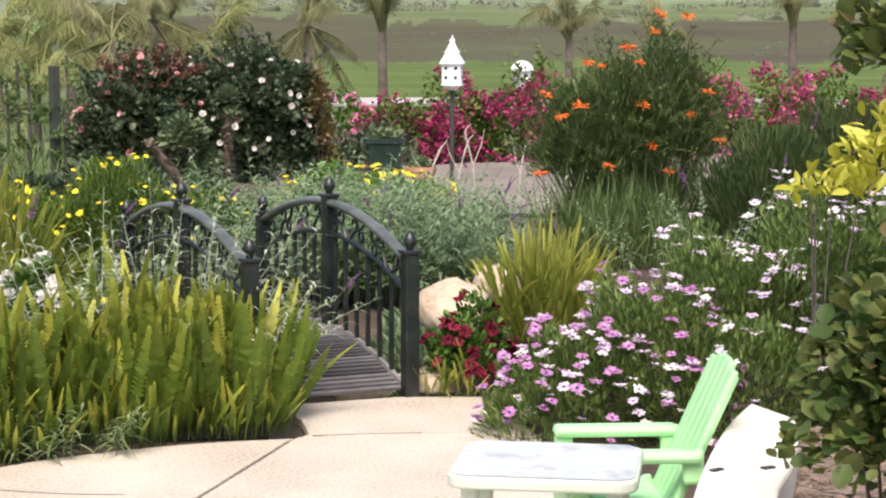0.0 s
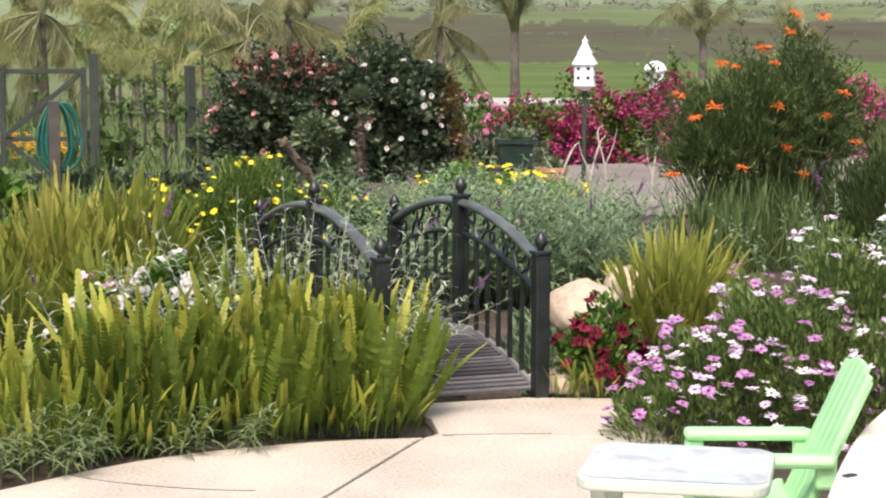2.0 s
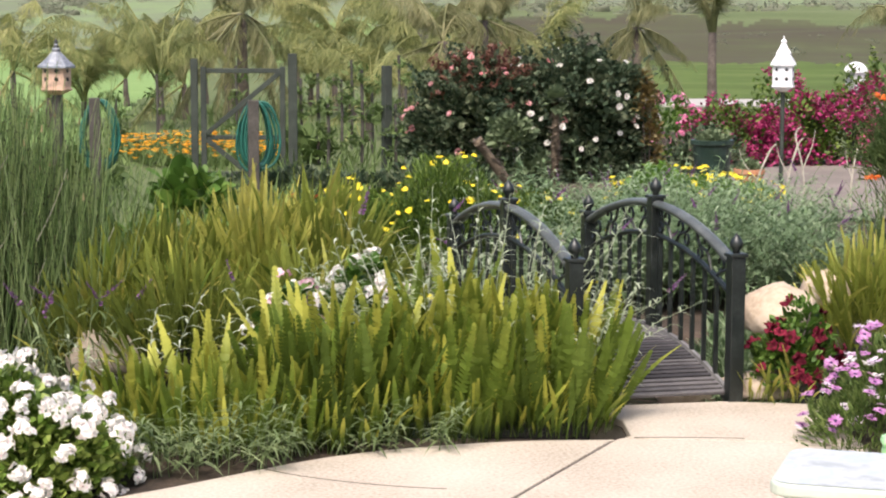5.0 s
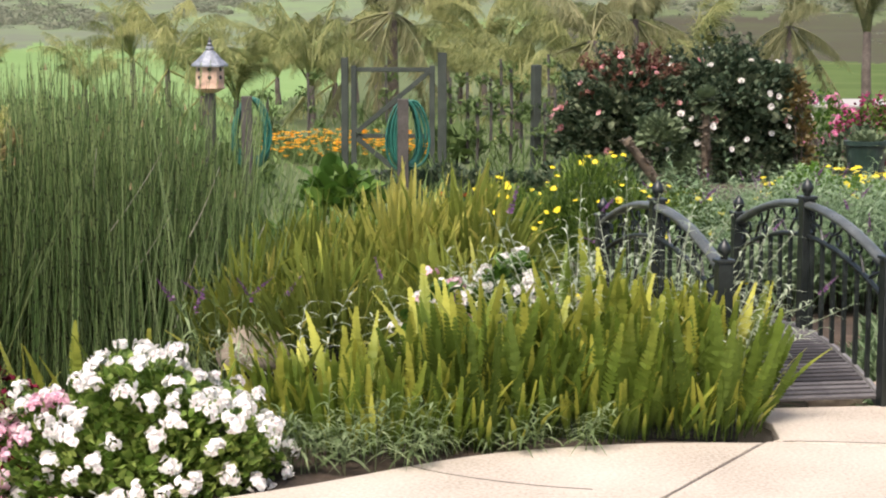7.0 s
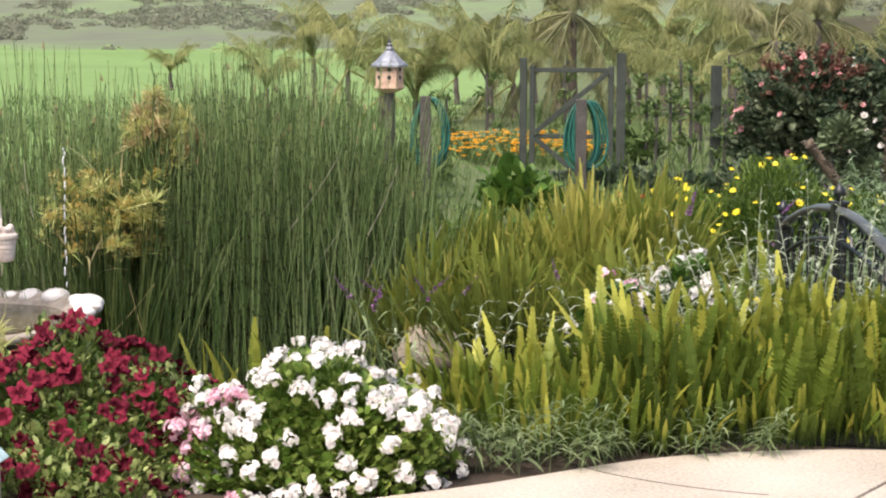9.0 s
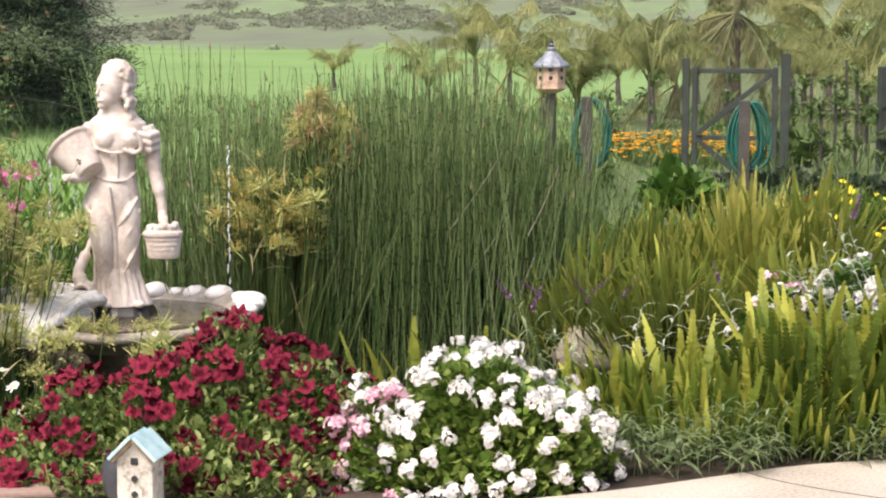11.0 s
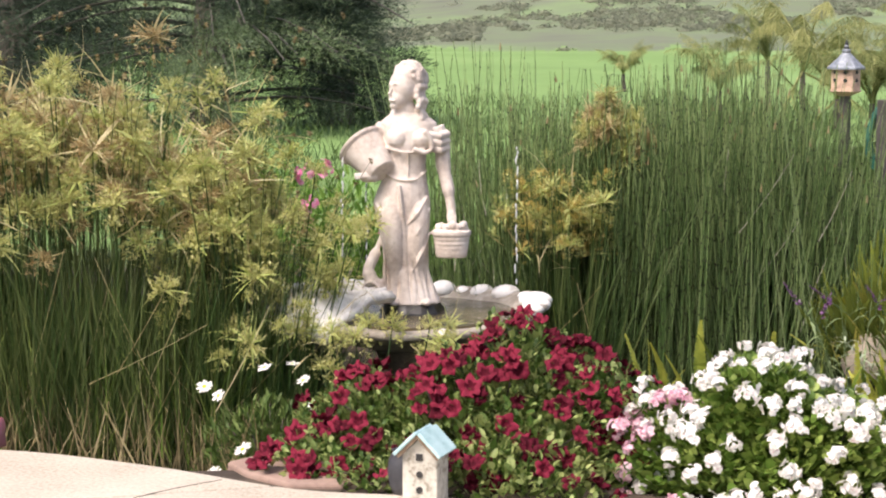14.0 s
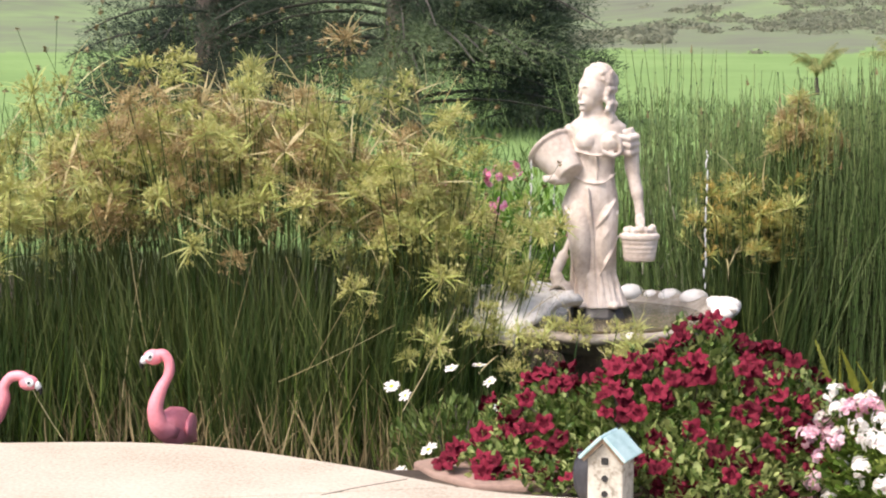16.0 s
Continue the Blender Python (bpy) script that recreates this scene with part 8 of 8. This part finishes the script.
def palm_crown(name, fronds, length, mat, hang=0.6, skirt=0.2, rise=0.5, sag=1.0, stalk=0.022):
    """Arching feather fronds; the oldest hang down the trunk."""
    h = Heap()
    for k in range(fronds):
        a = k * 2.4 + rng.random() * 0.9
        old = rng.random() < skirt
        lift = rng.uniform(-1.2, -0.2) if old else rng.uniform(rise, rise + 3.6)
        ts = np.linspace(0, 1, 9)
        ln = length * rng.uniform(0.65, 1.15)
        way = unit(np.array((math.cos(a), math.sin(a), lift)))
        pts = np.outer(ts * ln, way) - np.outer(ts ** 2.6 * ln * sag * rng.uniform(0.3, 0.95), (0, 0, 1)) + np.outer(ts ** 2 * ln * 0.3, (math.cos(a), math.sin(a), 0))
        seg = pts[1:] - pts[:-1]
        h.stamp(rod(1, 0, 0.85), pts[:-1], axes(seg), np.stack([stalk * (1.1 - ts[:-1]) ** 1.5, np.linalg.norm(seg, axis=1), stalk * (1.1 - ts[:-1]) ** 1.5], 1))
        n = 125
        u = np.sort(rng.uniform(0.16, 1, n))
        pos = np.stack([np.interp(u, ts, pts[:, j]) for j in range(3)], 1)
        run = unit(np.stack([np.interp(u, ts[:-1], seg[:, j]) for j in range(3)], 1))
        side = np.array((-math.sin(a), math.cos(a), 0))
        for sgn in (-1, 1):
            w2 = sgn * side * rng.uniform(0.4, 1.0, (n, 1)) + run * 0.9 + np.array((0, 0, -0.6 * hang)) + 0.25 * rng.normal(size=(n, 3))
            s = 0.3 * np.sin(np.pi * np.clip(u, 0.12, 0.92)) ** 0.6 * rng.uniform(0.6, 1.2, n)
            h.stamp(ribbon(2, 0.6), pos, axes(w2, rng.uniform(-1, 1, n)), np.stack([s * 0.045, s, s], 1))
    return h.mesh(name, [mat])


def palm(place, trunk, crown, label, r=0.12):
    pt = thing("palm_tree", place, label, "palm tree", "palms")
    bm = bmesh.new()
    bm_tube(bm, [(0, 0, -0.3), (0.02, 0, 0.1), (0.0, 0, trunk * 0.5), (0, 0, trunk)], [r * 1.4, r * 1.15, r, r * 0.85], 10)
    part("trunk", bm, TRUNK, pt, smooth=True)
    ob = new("crown", crown)
    ob.parent = pt
    ob.matrix_basis = pose(0, 0, trunk, float(rng.normal() * 6), float(rng.normal() * 6), float(rng.uniform(0, 360))) @ Matrix.Scale(float(rng.uniform(0.7, 1.3)), 4)
    return pt


CROWNS = [[palm_crown("crown", 12 + k, 1.9 + 0.25 * k, L_PALM, 0.8 + 0.25 * k, 0.08, 1.5) for k in range(4)], [palm_crown("crown", 9 + k, 1.2 + 0.2 * k, L_PALM, 0.5, 0.0, 1.5, 0.75) for k in range(3)],
          [palm_crown("crown", 12 + k, 2.2, L_PALM_GREY, 0.9 + 0.3 * k, 0.0, 1.9, 0.9, 0.05) for k in range(2)], [palm_crown("crown", 22, 1.35, L_PALM_GREY, 1.7, 0.6, 1.2)]]
for az, d, tr, c, lab in (
        (-17.2, 34.6, 1.4, 2, "young palm with a slim grey trunk beside the road"), (-15.0, 33, 1.5, 3, "shaggy young palm with a skirt of hanging fronds"), (-22.7, 40, 1.2, 2, "young palm beyond the bougainvillea"),
        (-25.5, 30, 1.2, 3, "drooping young palm behind the orange flowered shrub"), (-29.2, 38, 1.5, 2, "young palm at the far side of the walk"), (-11.0, 32, 1.6, 3, "tall shaggy palm behind the rose bush"),
        (-8.6, 30, 1.5, 0, "yellow-green palm behind the rose bush"), (-6.6, 31, 1.0, 0, "drooping yellow-green palm in the plot"), (-5.4, 33, 0.9, 1, "young yellow-green palm in the garden plot"), (-3.0, 34, 1.5, 2, "dark palm behind the garden gate"),
        (-1.7, 32, 1.1, 0, "feathery palm behind the gate"), (1.2, 30, 0.7, 1, "small palm behind the peach birdhouse"), (3.2, 33, 1.5, 0, "feathery yellow-green palm behind the reeds"), (5.6, 32, 0.9, 1, "small palm with arching tan fronds"),
        (8.4, 45, 0.75, 1, "lone small palm in the green field"), (-33.0, 36, 1.8, 2, "young palm beyond the hedge"),
        (-7.6, 28, 1.1, 1, "feathery olive palm by the vegetable plot"), (-9.8, 34, 1.3, 0, "olive palm rising over the rose bush"), (0.0, 37, 1.0, 0, "pale olive palm in the field edge"), (2.2, 29, 0.9, 0, "feathery palm beside the peach birdhouse"),
        (4.2, 35, 1.8, 0, "tan-fronded palm above the reeds"), (-2.3, 38, 1.2, 1, "pale palm far behind the gate"), (-12.2, 30, 1.3, 1, "olive palm behind the white roses"), (-9.3, 27, 1.3, 3, "drooping olive palm beside the plot"), (-10.5, 29, 1.6, 3, "shaggy olive palm behind the salmon roses"), (-7.1, 26, 1.0, 0, "feathery golden palm by the stakes"), (-1.0, 29, 1.2, 0, "golden feathery palm behind the hose post"), (-5.0, 39, 2.6, 0, "tall feathery palm behind the plot"), (-6.1, 35, 1.9, 0, "olive palm standing over the stakes"), (-8.1, 36, 2.2, 0, "tall olive palm behind the stakes"), (-3.4, 31, 1.7, 3, "dark shaggy palm behind the gate")):
    palm(spot(az, d), tr * (0.5 if c in (0, 1) else 1), CROWNS[c][int(rng.integers(len(CROWNS[c])))], lab, 0.05 if c in (0, 1) else 0.085)


def far_scrub():
    sc = thing("hillside_scrub", (0, 0, 0), "grey-green scrub scattered over the far hills, paled as by haze", "scrub", kind="stuff")
    h = Heap()
    pts = []
    # drifts of brush along the foot of the hills, lone bushes above
    while len(pts) < 2600:
        az, r = rng.uniform(-4, 17), rng.uniform(296, 430)
        drift = noise.noise(Vector((az * 0.32, r * 0.016, 2.0))) + 0.35 * noise.noise(Vector((az * 1.6, r * 0.07, 9.0)))
        if drift > 0.06 + 0.2 * (r > 385) or rng.random() < 0.004:
            pts.append((-math.sin(radians(az)) * r, math.cos(radians(az)) * r, float(land_height(np.array(az), np.array(r))) - 0.3))
    for _ in range(260):
        az, r = rng.uniform(-36, 34), rng.uniform(180, 620)
        pts.append((-math.sin(radians(az)) * r, math.cos(radians(az)) * r, float(land_height(np.array(az), np.array(r))) - 0.3))
    # brush and weeds over the fields beyond the road
    for _ in range(900):
        az, r = rng.uniform(-36, -7), 55 + 260 * rng.random()
        if noise.noise(Vector((az * 0.5, r * 0.02, 5.0))) > (-0.05 if r > 165 else 0.12):
            pts.append((-math.sin(radians(az)) * r, math.cos(radians(az)) * r, float(land_height(np.array(az), np.array(r))) - 0.15))
    pts = np.array(pts)
    n = len(pts)
    far = np.hypot(pts[:, 0], pts[:, 1])
    big = rng.uniform(1.0, 2.6, n) * (np.arange(n) % 5 + 2) / 5 * np.where(far < 165, 0.2, np.where(far < 280, 0.55, 0.62))
    ball = bmesh.new()
    bmesh.ops.create_icosphere(ball, subdivisions=2, radius=1)
    lump = (np.array([v.co * (1 + 0.2 * noise.noise(v.co * 2)) for v in ball.verts]), np.array([[v.index for v in f.verts] for f in ball.faces]))
    ball.free()
    h.stamp(lump, pts, axes(rand_dirs(n)), np.stack([big * 0.8, big * 0.8, big * 0.4], 1))
    for _ in range(60):
        d = rand_dirs(n, 0.3)
        h.stamp(DIAMOND, pts + d * np.stack([big * 1.2, big * 1.2, big * 0.62], 1) * rng.uniform(0.75, 1.1, (n, 1)), axes(d + 0.9 * rand_dirs(n)), big * 0.26)
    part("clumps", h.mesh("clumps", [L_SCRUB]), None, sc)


far_scrub()
